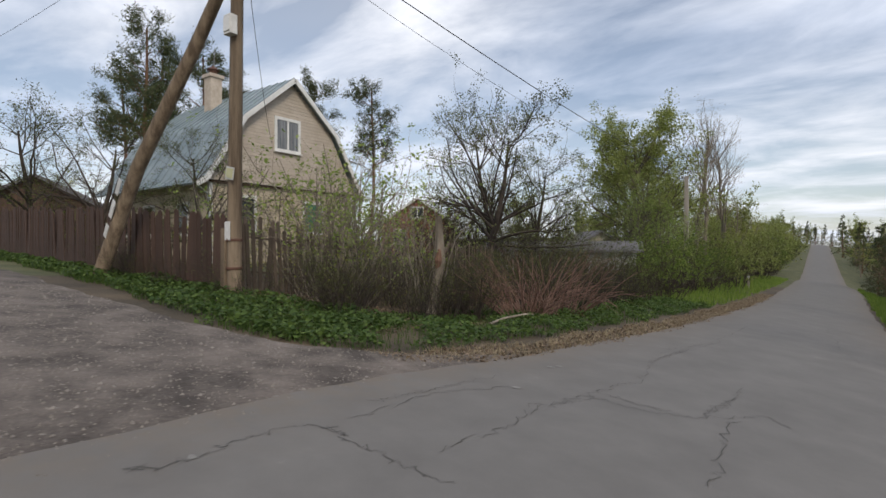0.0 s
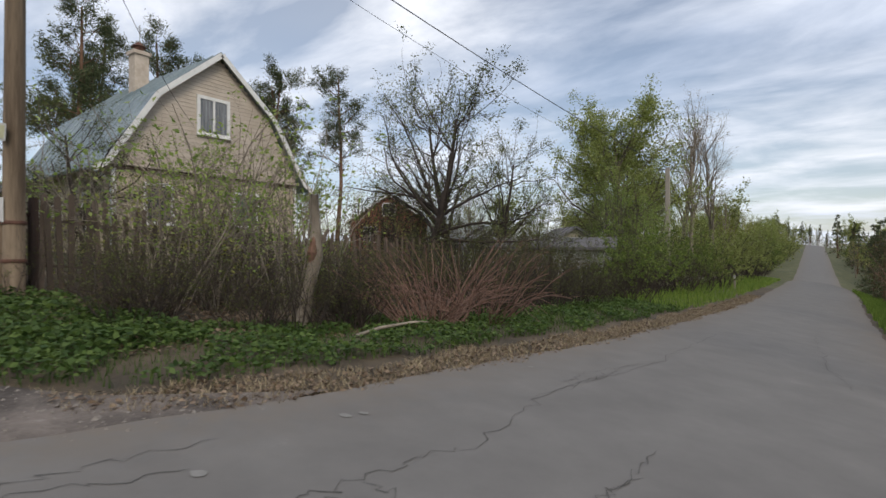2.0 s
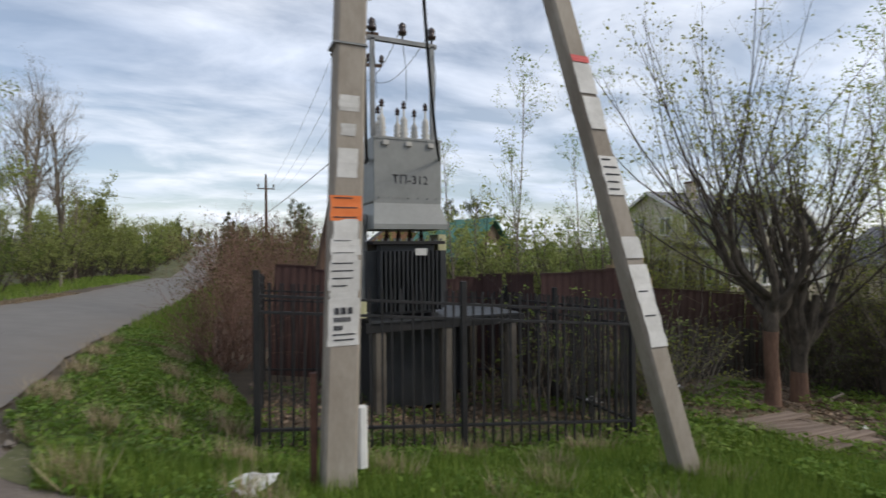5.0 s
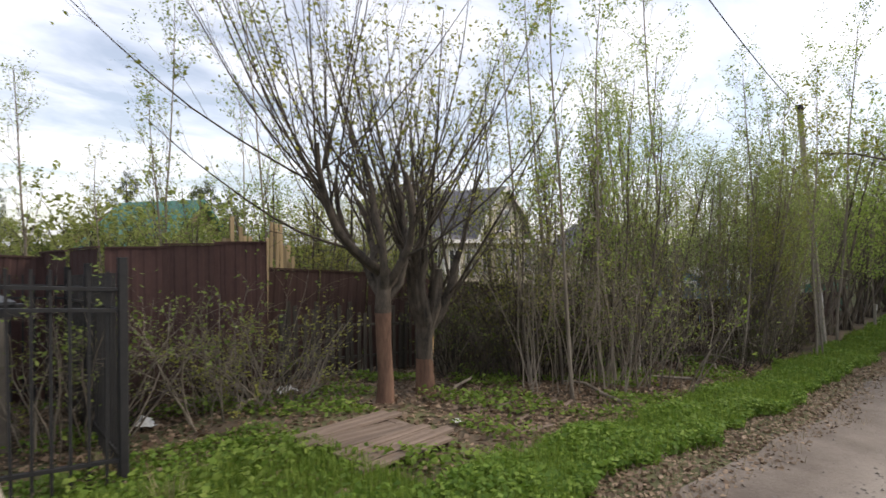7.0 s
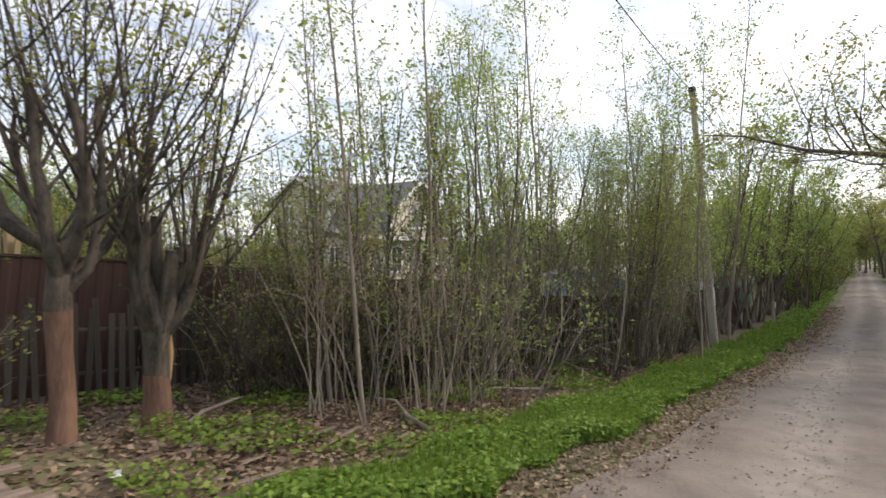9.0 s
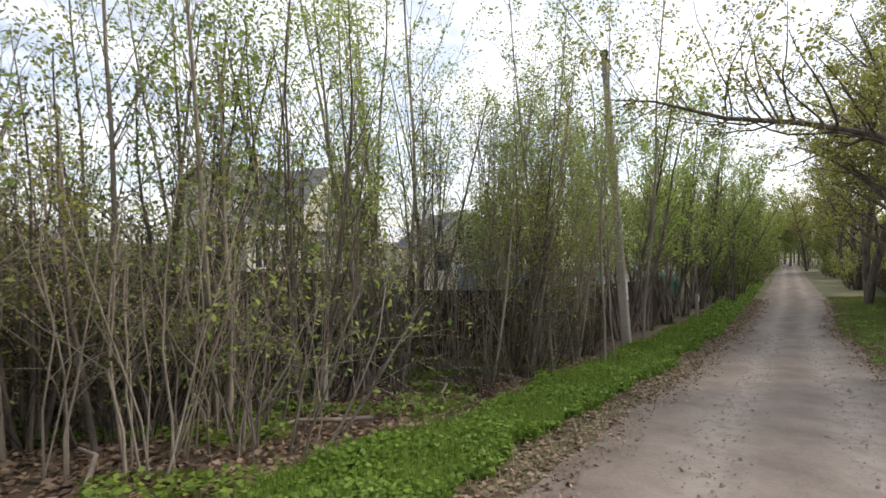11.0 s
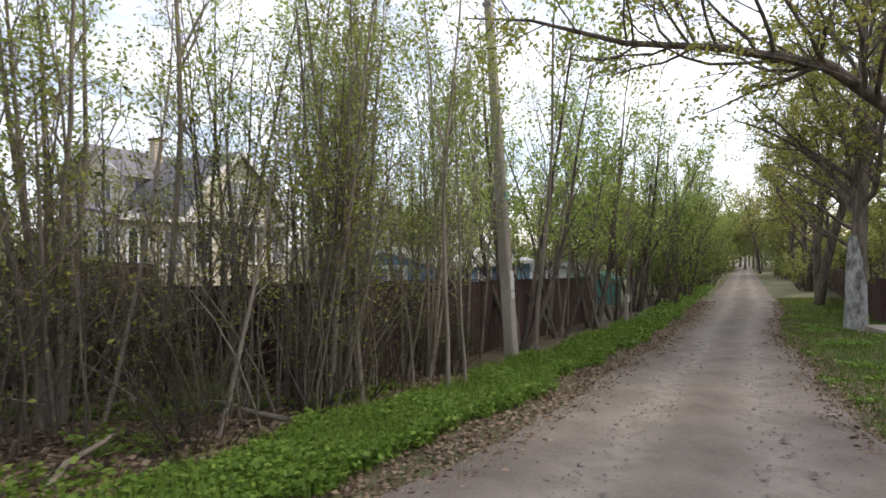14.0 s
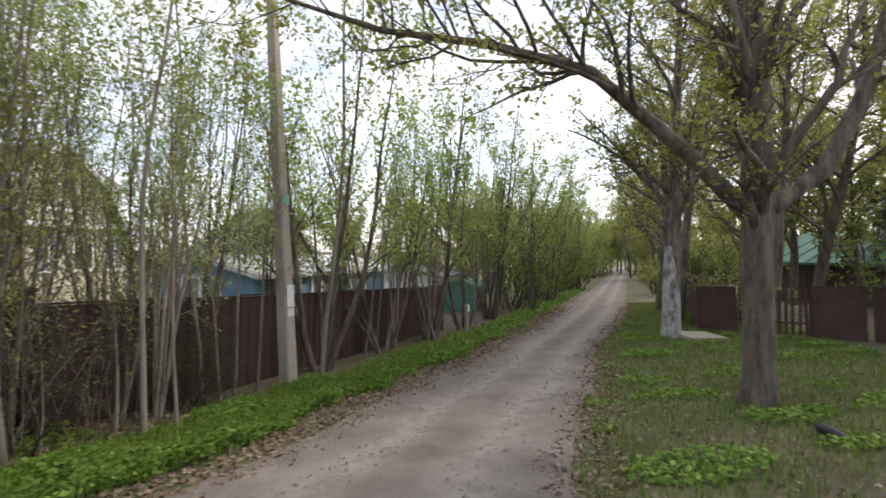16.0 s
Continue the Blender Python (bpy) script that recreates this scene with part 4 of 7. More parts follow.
def sheet_fence(label, pts, h, mat, pitch=.21, name="sheet_fence"):
    """Profiled steel sheets, each about a metre wide."""
    cx, cy = pts[0]
    f = thing(name, label, "fence", cx, cy)
    gz0 = ground(cx, cy)
    ge = Geo()
    v = []
    n = 5
    for i in range(n):
        x0 = i * pitch
        for dx, dy in ((0, 0), (pitch * .35, 0), (pitch * .5, .012), (pitch * .85, .012)):
            v += [(x0 + dx, dy, 0), (x0 + dx, dy, h)]
    v += [(n * pitch, 0, 0), (n * pitch, 0, h)]
    k = len(v) // 2
    ge.add(v, [(2 * i, 2 * i + 2, 2 * i + 3, 2 * i + 1) for i in range(k - 1)])
    me = ge.mesh("panel", mat)
    cap = Geo().box((n * pitch / 2, .01, h + .01), (n * pitch, .05, .025)).mesh("cap_rail", mat)
    for (ax, ay), (bx, by) in zip(pts, pts[1:]):
        L = math.hypot(bx - ax, by - ay)
        ang = math.atan2(by - ay, bx - ax)
        m = max(1, round(L / (n * pitch)))
        for i in range(m):
            x, y = ax + (bx - ax) * i / m, ay + (by - ay) * i / m
            slope = math.degrees(math.atan2(ground(bx, by) - ground(ax, ay), L))
            for nm, q in (("panel", me), ("cap_rail", cap)):
                o = new(nm, q)
                o.parent = f
                o.matrix_basis = pose(x - cx, y - cy, ground(x, y) - gz0 - .08 + rng.normal(0, .008), 0, -slope, math.degrees(ang))
    return f


sheet_fence("tall dark plum-brown sheet fence behind the substation", [(4.7, 17.1), (9.2, 16.4), (9.6, 14.6), (11.7, 14.25)], 2.3, PLUMFENCE, .16, "boarded_fence")
sheet_fence("dark brown profiled sheet fence behind saplings", [(11.8, 14.65), (22.6, 14.0)], 1.95, BROWNFENCE)
fence("low grey picket fence in front of the dark sheet fence", [(11.9, 13.9), (17.0, 13.75), (22.4, 13.3)], 1.15, .075, .06, GREYPICKET, tilt=1.5, ragged=.12, pointed=False)
sheet_fence("dark brown sheet-metal fence along the lane", [(22.6, 14.0), (22.7, 9.75), (35.2, 9.1)], 1.52, BROWNFENCE)
for x, y in ((22.62, 14.05), (22.66, 9.72)):
    cpst = thing("fence_post", "dark brown square steel fence post", "post", x, y)
    part("post", Geo().box((0, 0, .75), (.12, .12, 1.75), bevel=.01), BROWNFENCE, cpst)
fence("short row of fresh pale boards on top of the fence line", [(11.3, 14.55), (12.5, 14.75)], 2.35, .07, .03, PALEBOARD, pointed=False, ragged=.12)
sheet_fence("dark red sheet fence round a garden corner behind the lane trees", [(62, -1.0), (35.2, 1.4), (34.5, .2)], 1.35, PLUMFENCE)
fence("dark red slatted garden gate between sheet fences", [(34.45, .12), (33.85, -.95)], 1.2, .075, .07, PLUMFENCE, pointed=False, name="garden_gate")
sheet_fence("dark red sheet fence beside the garden gate", [(33.8, -1.0), (33.2, -2.0), (31.4, -6.0), (20, -9)], 1.35, PLUMFENCE)
# ---- houses ----
def window_on(parent, c, w, h, face, panes=2, curtain=None, trim=0.1, frame_mat=None):
    """A window on a wall; face is the wall's outward direction in plan as (ux, uy)."""
    fx, fy = face
    tx, ty = -fy, fx
    fm = frame_mat or WHITEPAINT

    def bx(dx, dz, sx, sz, out, th):
        g = Geo()
        m = Matrix(((tx, fx, 0, 0), (ty, fy, 0, 0), (0, 0, 1, 0), (0, 0, 0, 1)))
        g.box((0, 0, 0), (sx, th, sz), m=m)
        g.v[-1] = g.v[-1] + np.array((c[0] + tx * dx + fx * out, c[1] + ty * dx + fy * out, c[2] + dz))
        return g

    win = part("window", bx(0, 0, w, h, .005, .02), curtain or DARKROOM, parent)
    part("pane", bx(0, 0, w - .05, h - .05, .03, .006), GLASS if curtain is None else curtain, win)
    for dx, dz, sx, sz in ((0, h / 2 + trim / 2, w + 2 * trim, trim), (0, -h / 2 - trim / 2, w + 2 * trim, trim), (-w / 2 - trim / 2, 0, trim, h), (w / 2 + trim / 2, 0, trim, h)):
        part("casing", bx(dx, dz, sx, sz, .03, .06), fm, win)
    for k in range(panes - 1):
        part("mullion", bx(-w / 2 + w * (k + 1) / panes, 0, .09, h, .04, .05), fm, win)
    part("sill", bx(0, -h / 2 - trim - .02, w + 2 * trim + .06, .04, .07, .14), fm, win)
    return win


def simple_house(name, label, x, y, w, l, wall_h, ridge_h, rz, wall, roof, windows=(), over=.35, trim=None, z=None, wall_part="wall"):
    """Gable house: gable of width w looks along local -y, length l along +y. Heights over the ground."""
    h = thing(name, label, "house", x, y, z, rz)
    ge = Geo()
    hw, t = w / 2, .18
    ge.add([(-hw, 0, -.5), (hw, 0, -.5), (hw, 0, wall_h), (0, 0, ridge_h - .1), (-hw, 0, wall_h), (-hw, l, -.5), (hw, l, -.5), (hw, l, wall_h), (0, l, ridge_h - .1), (-hw, l, wall_h)],
           [(0, 1, 2, 3, 4), (9, 8, 7, 6, 5), (1, 6, 7, 2), (5, 0, 4, 9)])
    part("wall", ge, wall, h)
    sl = (ridge_h - wall_h) / hw
    for s in (-1, 1):
        g = Geo()
        xe, ze = s * (hw + over), wall_h - sl * over
        g.add([(0, -over, ridge_h), (xe, -over, ze), (xe, l + over, ze), (0, l + over, ridge_h), (0, -over, ridge_h - .12), (xe, -over, ze - .12), (xe, l + over, ze - .12), (0, l + over, ridge_h - .12)],
              [(0, 1, 2, 3), (7, 6, 5, 4), (0, 4, 5, 1), (1, 5, 6, 2), (2, 6, 7, 3)])
        r = part("roof", g, roof, h)
        for k in range(int(l / .9) + 1):
            yy = -over + .1 + k * .9
            part("seam", Geo().beam((s * .03, yy, ridge_h + .01), (xe, yy, ze + .01), .03, .04), roof, r)
        if trim:
            part("barge_board", Geo().beam((0, -over - .02, ridge_h - .08), (xe, -over - .02, ze - .08), .03, .2), trim, h)
    for (wx, wz, ww, wh, side, cur) in windows:
        if side == "front":
            window_on(h, (wx, 0, wz), ww, wh, (0, -1), curtain=cur)
        else:
            window_on(h, (-hw if side == "left" else hw, wx, wz), ww, wh, (-1 if side == "left" else 1, 0), curtain=cur)
    return h


def gambrel_house():
    HX, HY, HL = -19.7, 15.03, 9.0
    z0 = ground(HX, HY)
    h = thing("house", "beige sided wooden house with a zinc gambrel roof", "house", HX, HY)
    e, k1, rg = 4.35 - z0, 7.05 - z0, 9.2 - z0
    EH, KH = 4.2, 2.5
    wall = Geo()
    hw = 3.85
    wall.box((-HL / 2, 0, e / 2 - .2), (HL - .1, hw * 2, e + .4))
    wl_ob = part("wall", wall, SIDING_LOW, h, "cream horizontal siding")
    for face_x, out in ((0.0, .03),):
        for i in range(int(e / .15)):
            zz = .05 + i * .15
            part("siding_board", Geo().box((face_x - .05 + .02, 0, zz + .075), (.035, hw * 2, .14)), SIDING_LOW, wl_ob)
    for i in range(int(e / .15)):
        part("siding_board", Geo().box((-HL / 2, -hw - .012, .125 + i * .15), (HL - .1, .03, .14)), SIDING_LOW, wl_ob)
    gable = Geo()
    gable.add([(.06, -EH + .3, e), (.06, EH - .3, e), (.06, KH - .12, k1), (.06, 0, rg - .15), (.06, -KH + .12, k1), (-.3, -EH + .3, e), (-.3, EH - .3, e), (-.3, KH - .12, k1), (-.3, 0, rg - .15), (-.3, -KH + .12, k1)], [(0, 1, 2, 3, 4), (9, 8, 7, 6, 5), (0, 5, 6, 1)])
    gb = part("gable", gable, SIDING, h, "beige clapboard gable")
    z = e + .02
    while z < rg - .25:
        zz = z + .075
        hwid = EH - .32 - (zz - e) / (k1 - e) * (EH - KH - .16) if zz < k1 else (KH - .14) * (rg - .15 - zz) / (rg - .15 - k1)
        part("clapboard", Geo().box((.075, 0, zz), (.03, max(hwid, .05) * 2, .138)), SIDING, gb)
        z += .15
    part("belt_board", Geo().box((.10, 0, e - .08), (.22, hw * 2 + .3, .10)), SIDING, h)
    # dark strip stands in for the shade under the belt board
    part("belt_shade_strip", Geo().box((.06, 0, e - .19), (.12, hw * 2 + .1, .10)), DARKWOOD, h)
    for s in (-1, 1):
        prof = [(0, rg), (s * KH, k1), (s * (EH), e - .02), (s * (EH + .42), e - .30)]
        rf = None
        for (ya, za), (yb, zb) in zip(prof, prof[1:]):
            g = Geo()
            x0, x1 = .38, -HL - .3
            g.add([(x0, ya, za), (x0, yb, zb), (x1, yb, zb), (x1, ya, za), (x0, ya, za - .09), (x0, yb, zb - .09), (x1, yb, zb - .09), (x1, ya, za - .09)], [(0, 1, 2, 3), (7, 6, 5, 4), (0, 4, 5, 1), (2, 6, 7, 3), (1, 5, 6, 2), (0, 3, 7, 4)])
            rf = part("roof", g, ZINC, h, "grey-green zinc sheet roof")
            for i in range(16):
                xx = .3 - i * .6
                part("seam", Geo().beam((xx, ya, za + .02), (xx, yb, zb + .02), .03, .045), ZINC, rf)
            part("barge_board", Geo().beam((.40, ya, za - .10), (.40, yb, zb - .10), .05, .20), WHITEPAINT, h)
    part("gutter", Geo().tube([(.3, -EH - .46, e - .36), (-HL, -EH - .46, e - .38)], .06, 6), ZINC, h)
    part("downpipe", Geo().tube([(.2, EH + .4, e - .35), (.1, hw + .12, e - .75), (.1, hw + .12, .3)], .045, 6), ZINC, h)
    part("downpipe", Geo().tube([(.2, -EH - .4, e - .35), (.1, -hw - .12, e - .75), (.1, -hw - .12, .3)], .045, 6), ZINC, h)
    for yy in (-hw - .0, hw + .0):
        part("corner_board", Geo().box((.0, yy, e / 2 - .15), (.14, .14, e - .1)), WHITEPAINT, h)
    window_on(h, (.09, -.2, 6.58 - z0), 1.15, 1.3, (1, 0), 2, CURTAIN, .13)
    window_on(h, (-.01, -2.3, 2.95 - z0), .85, 1.3, (1, 0), 1, None, .12)
    window_on(h, (-.01, 1.32, 2.9 - z0), 1.0, 1.3, (1, 0), 1, GREENCLOTH, .12)
    for xx in (-2.0, -5.0, -7.5):
        window_on(h, (xx, -hw - .03, 2.7 - z0), .8, 1.2, (0, -1), 1, None, .1)
    ch = thing("chimney", "rendered brick chimney with a metal cowl", "chimney", HX - 5.2, HY - .7, k1 + z0 + .8)
    part("shaft", Geo().box((0, 0, 1.0), (.62, .62, 2.4), bevel=.02), CHIMNEY, ch)
    part("crown", Geo().box((0, 0, 2.28), (.78, .78, .16), bevel=.02), CHIMNEY, ch)
    part("cowl", Geo().lathe((0, 0, 2.36), [(.2, 0), (.2, .25), (.32, .26), (.03, .5)], 10), RUST, ch)
    part("aerial", Geo().tube([(.1, 0, 2.3), (.1, 0, 3.6)], .02, 5), STEEL, ch)


gambrel_house()
simple_house("shed", "dark low timber outbuilding behind the board fence", -32, 9.0, 6, 8, 2.0, 3.6, 60, DARKWOOD, ROOFGREY)
simple_house("porch_annex", "low cream annex with a grey roof beside the house", -31.0, 14.5, 4.0, 5, 2.6, 3.4, 85, SIDING_LOW, ZINC, [(0, 1.6, .8, 1.0, "front", None)])
simple_house("brick_house", "small red-brick house with white-edged gable", -29.8, 36.9, 6.6, 8, 3.3, 5.6, 40, BRICK, ROOFGREY, [(0, 4.2, 1.0, .9, "front", None), (-1.6, 2.0, 1.0, 1.2, "front", None)], trim=WHITEPAINT)
simple_house("greenhouse", "long low white garden shed behind the hedge", -16.5, 27.5, 2.4, 8.5, 1.35, 1.75, -75, WHITEPAINT, ROOFGREY)
simple_house("garden_shed", "pale yellow garden shed among roadside bushes", -11.5, 33.0, 2.6, 4, 2.2, 3.0, 40, CREAMWALL, ROOFGREY, [(0, 1.3, .6, .7, "front", None)])
simple_house("orange_house", "brown-orange gabled house beyond the bushes", 23.5, 66.0, 9, 11, 5.4, 8.9, -12, ORANGEWOOD, ROOFGREY, [(-2.2, 4.7, 1.1, 1.4, "front", CURTAIN), (2.0, 4.7, 1.1, 1.4, "front", CURTAIN), (0, 2.0, 1.2, 1.2, "front", None)])
simple_house("green_roof_house", "timber cottage with a bright green metal roof", 17.6, 31.5, 4.2, 4.6, 3.7, 5.7, 25, OLDWOOD, GREENROOF, [(0, 3.9, .6, .6, "front", None), (2.5, 2.4, 1.0, 1.0, "left", None)])


def cream_house():
    h = thing("cream_house", "two-storey cream house with a grey gambrel roof", "house", 34.8, 31.0)
    x0, x1, y0, y1, wh, rh = -2.6, 7.0, 0.4, 6.2, 7.2, 8.75
    ym = (y0 + y1) / 2
    g0 = Geo().add([(x0, y0, -.5), (x1, y0, -.5), (x1, y1, -.5), (x0, y1, -.5), (x0, y0, wh), (x1, y0, wh), (x1, y1, wh), (x0, y1, wh), (x0, ym, rh - .12), (x1, ym, rh - .12)],
                   [(0, 1, 5, 4), (1, 2, 6, 9, 5), (2, 3, 7, 6), (3, 0, 4, 8, 7)])
    wall = part("wall", g0, CREAMWALL, h)
    for zz in (5.5, 5.9, 6.3, 6.7):
        part("siding_board", Geo().box(((x0 + x1) / 2, y0 - .012, zz), (x1 - x0, .02, .34)), CREAMWALL, wall)
    for ye, s in ((y0, -1), (y1, 1)):
        yo, zo = ye + s * .45, wh - .25
        q = Geo().add([(x0 - .4, ym, rh), (x1 + .4, ym, rh), (x1 + .4, yo, zo), (x0 - .4, yo, zo), (x0 - .4, ym, rh - .13), (x1 + .4, ym, rh - .13), (x1 + .4, yo, zo - .13), (x0 - .4, yo, zo - .13)], [(0, 3, 2, 1), (4, 5, 6, 7), (3, 7, 6, 2), (0, 4, 7, 3), (1, 2, 6, 5)])
        part("roof", q, ROOFGREY, h)
        part("fascia", Geo().beam((x0 - .4, yo + .02 * s, zo - .08), (x1 + .4, yo + .02 * s, zo - .08), .2, .04), WHITEPAINT, h)
        part("barge_board", Geo().beam((x0 - .42, ym, rh - .1), (x0 - .42, yo, zo - .1), .04, .2), WHITEPAINT, h)
    for xx in (x0, x1):
        part("corner_board", Geo().box((xx, y0 - .02, 6.0), (.14, .14, 2.2)), WHITEPAINT, h)
    for wx in (-1.7, -.2):
        window_on(h, (wx, y0 - .02, 6.2), .8, 1.1, (0, -1), 2, CURTAIN)
    window_on(h, (x0, 2.0, 6.2), .9, 1.1, (-1, 0), 2, CURTAIN)
    window_on(h, (x0, 4.4, 6.2), .9, 1.1, (-1, 0), 2, CURTAIN)
    # gable wing standing on the porch storey
    W = 2.7
    ring = [(-W, 4.4), (W, 4.4), (W - .75, 6.3), (0, 7.95), (-W + .75, 6.3)]
    g = Geo().add([(x, -4.6, z) for x, z in ring] + [(x, 1.0, z) for x, z in ring], [(0, 1, 2, 3, 4), (9, 8, 7, 6, 5), (1, 6, 7, 2), (5, 0, 4, 9), (2, 7, 8, 3), (3, 8, 9, 4)])
    part("gable_wing", g, CREAMWALL, h)
    for s in (-1, 1):
        for (xa, za), (xb, zb) in zip([(0, 8.1), (s * (W - .62), 6.4)], [(s * (W - .62), 6.4), (s * (W + .5), 4.35)]):
            q = Geo().add([(xa, -5.0, za), (xb, -5.0, zb), (xb, 1.2, zb), (xa, 1.2, za), (xa, -5.0, za - .15), (xb, -5.0, zb - .15), (xb, 1.2, zb - .15), (xa, 1.2, za - .15)], [(0, 1, 2, 3), (7, 6, 5, 4), (0, 4, 5, 1), (1, 5, 6, 2)])
            part("roof", q, ROOFGREY, h)
            part("barge_board", Geo().beam((xa, -5.03, za - .1), (xb, -5.03, zb - .1), .04, .24), WHITEPAINT, h)
    window_on(h, (0, -4.62, 5.9), 1.1, 1.3, (0, -1), 2, CURTAIN)
    # long glazed porch storey with a lean-to roof
    part("porch_wall", Geo().box((-1.4, -2.2, 2.0), (9.0, 5.3, 5.1)), CREAMWALL, h)
    part("porch_roof", Geo().add([(-6.3, -5.3, 4.62), (3.5, -5.3, 4.62), (3.5, .5, 5.5), (-6.3, .5, 5.5), (-6.3, -5.3, 4.5), (3.5, -5.3, 4.5), (3.5, .5, 5.38), (-6.3, .5, 5.38)], [(0, 1, 2, 3), (7, 6, 5, 4), (0, 4, 5, 1), (1, 5, 6, 2), (3, 7, 4, 0)]), ROOFGREY, h)
    part("porch_fascia", Geo().box((-1.4, -5.33, 4.52), (9.9, .04, .22)), WHITEPAINT, h)
    for xx in (-5.9, 3.1):
        part("corner_board", Geo().box((xx, -4.87, 2.2), (.16, .16, 4.5)), WHITEPAINT, h)
    for k in range(6):
        window_on(h, (-5.1 + k * 1.5, -4.86, 3.3), .8, 1.35, (0, -1), 2, CURTAIN if k % 2 else None)
    for k in range(3):
        window_on(h, (-5.92, -4.0 + k * 1.5, 3.3), .8, 1.35, (-1, 0), 2, None)
    ch = thing("chimney", "pale brick chimney on the grey roof", "chimney", 35.1, 33.4, ground(34.8, 31) + 7.9)
    part("shaft", Geo().box((0, 0, .5), (.5, .5, 1.9), bevel=.02), CHIMNEY, ch)
    part("crown", Geo().box((0, 0, 1.5), (.62, .62, .14)), RUST, ch)


cream_house()
simple_house("blue_house", "low blue wooden hut with white windows behind the lane fence", 29.2, 13.5, 3.2, 7.4, 2.05, 2.45, -90, BLUEWALL, WHITEPAINT, [(1.3, 1.55, .9, .7, "right", CURTAIN), (2.9, 1.55, .9, .7, "right", CURTAIN), (5.2, 1.55, .9, .7, "right", CURTAIN), (0, 1.4, 1.0, .9, "front", CURTAIN)], .2)
simple_house("yellow_house", "pale yellow gabled house beyond the lane fence", 44.6, 23.4, 6, 8, 3.6, 6.0, -40, CREAMWALL, ROOFGREY, [(0, 4.2, 1.0, 1.2, "front", None), (-1.5, 2.4, 1.0, 1.2, "front", None), (1.5, 2.4, 1.0, 1.2, "front", None)], trim=WHITEPAINT)
simple_house("garage", "low pale garage roofed in grey behind the lane fence", 41.5, 13.4, 3.6, 6, 1.9, 2.3, -90, WHITEPAINT, ROOFGREY)
simple_house("green_shed", "small teal-painted shed at the end of the fence", 41.6, 10.4, 1.6, 2.0, 1.25, 1.5, -90, GREENROOF, GREENROOF, over=.15)
simple_house("green_roof_cottage", "dark timber cottage with a green roof behind the garden gate", 45.5, -10.0, 6, 7, 1.9, 3.3, -60, DARKWOOD, GREENROOF, [(-1.4, 1.5, .9, 1.0, "front", None), (1.4, 1.5, .9, 1.0, "front", None)], trim=WHITEPAINT)
# ---- plants ----
def tubes_mesh(name, groups, material):
    """groups: (points (B,n,3), radii (B,n), sides)."""
    V, F, base = [], [], 0
    for pts, rad, k in groups:
        B, n, _ = pts.shape
        d = np.gradient(pts, axis=1)
        d /= np.linalg.norm(d, axis=2, keepdims=True) + 1e-9
        ref = np.where(np.abs(d[:, :1, 2:3]) < 0.9, np.array([0., 0, 1]), np.array([1., 0, 0]))
        u = np.cross(d, np.broadcast_to(ref, d.shape))
        u /= np.linalg.norm(u, axis=2, keepdims=True) + 1e-9
        w = np.cross(d, u)
        ang = np.arange(k) * 2 * np.pi / k
        ring = pts[:, :, None, :] + rad[:, :, None, None] * (np.cos(ang)[:, None] * u[:, :, None, :] + np.sin(ang)[:, None] * w[:, :, None, :])
        V.append(ring.reshape(-1, 3))
        b, i, j = np.meshgrid(np.arange(B), np.arange(n - 1), np.arange(k), indexing="ij")
        a0 = base + (b * n + i) * k
        F.append(np.stack([a0 + j, a0 + (j + 1) % k, a0 + k + (j + 1) % k, a0 + k + j], -1).reshape(-1, 4))
        base += B * n * k
    V, F = np.concatenate(V), np.concatenate(F)
    me = bpy.data.meshes.new(name)
    me.vertices.add(len(V))
    me.vertices.foreach_set("co", V.astype(np.float32).ravel())
    me.loops.add(F.size)
    me.loops.foreach_set("vertex_index", F.astype(np.int32).ravel())
    me.polygons.add(len(F))
    me.polygons.foreach_set("loop_start", np.arange(0, F.size, 4, dtype=np.int32))
    me.polygons.foreach_set("loop_total", np.full(len(F), 4, np.int32))
    me.polygons.foreach_set("use_smooth", np.ones(len(F), bool))
    me.materials.append(material)
    me.update(calc_edges=True)
    return me


def unit(a):
    return a / (np.linalg.norm(a, axis=-1, keepdims=True) + 1e-9)


def leaves(r, P, size, spread, flat=0.0, wide=0.55):
    """Diamond leaves scattered round the points P."""
    n = len(P)
    c = P + r.normal(0, spread, (n, 3))
    a = unit(r.normal(0, 1, (n, 3)) * np.array([1, 1, 1 - flat]))
    b = unit(np.cross(a, unit(r.normal(0, 1, (n, 3)) * np.array([1, 1, 1 + 2 * flat]))))
    s = size * r.uniform(0.55, 1.25, (n, 1))
    fold = np.cross(a, b) * s * 0.12
    return np.stack([c - a * s * .5, c + b * s * wide * .5 + fold, c + a * s * .5, c - b * s * wide * .5 + fold], 1).reshape(-1, 3)


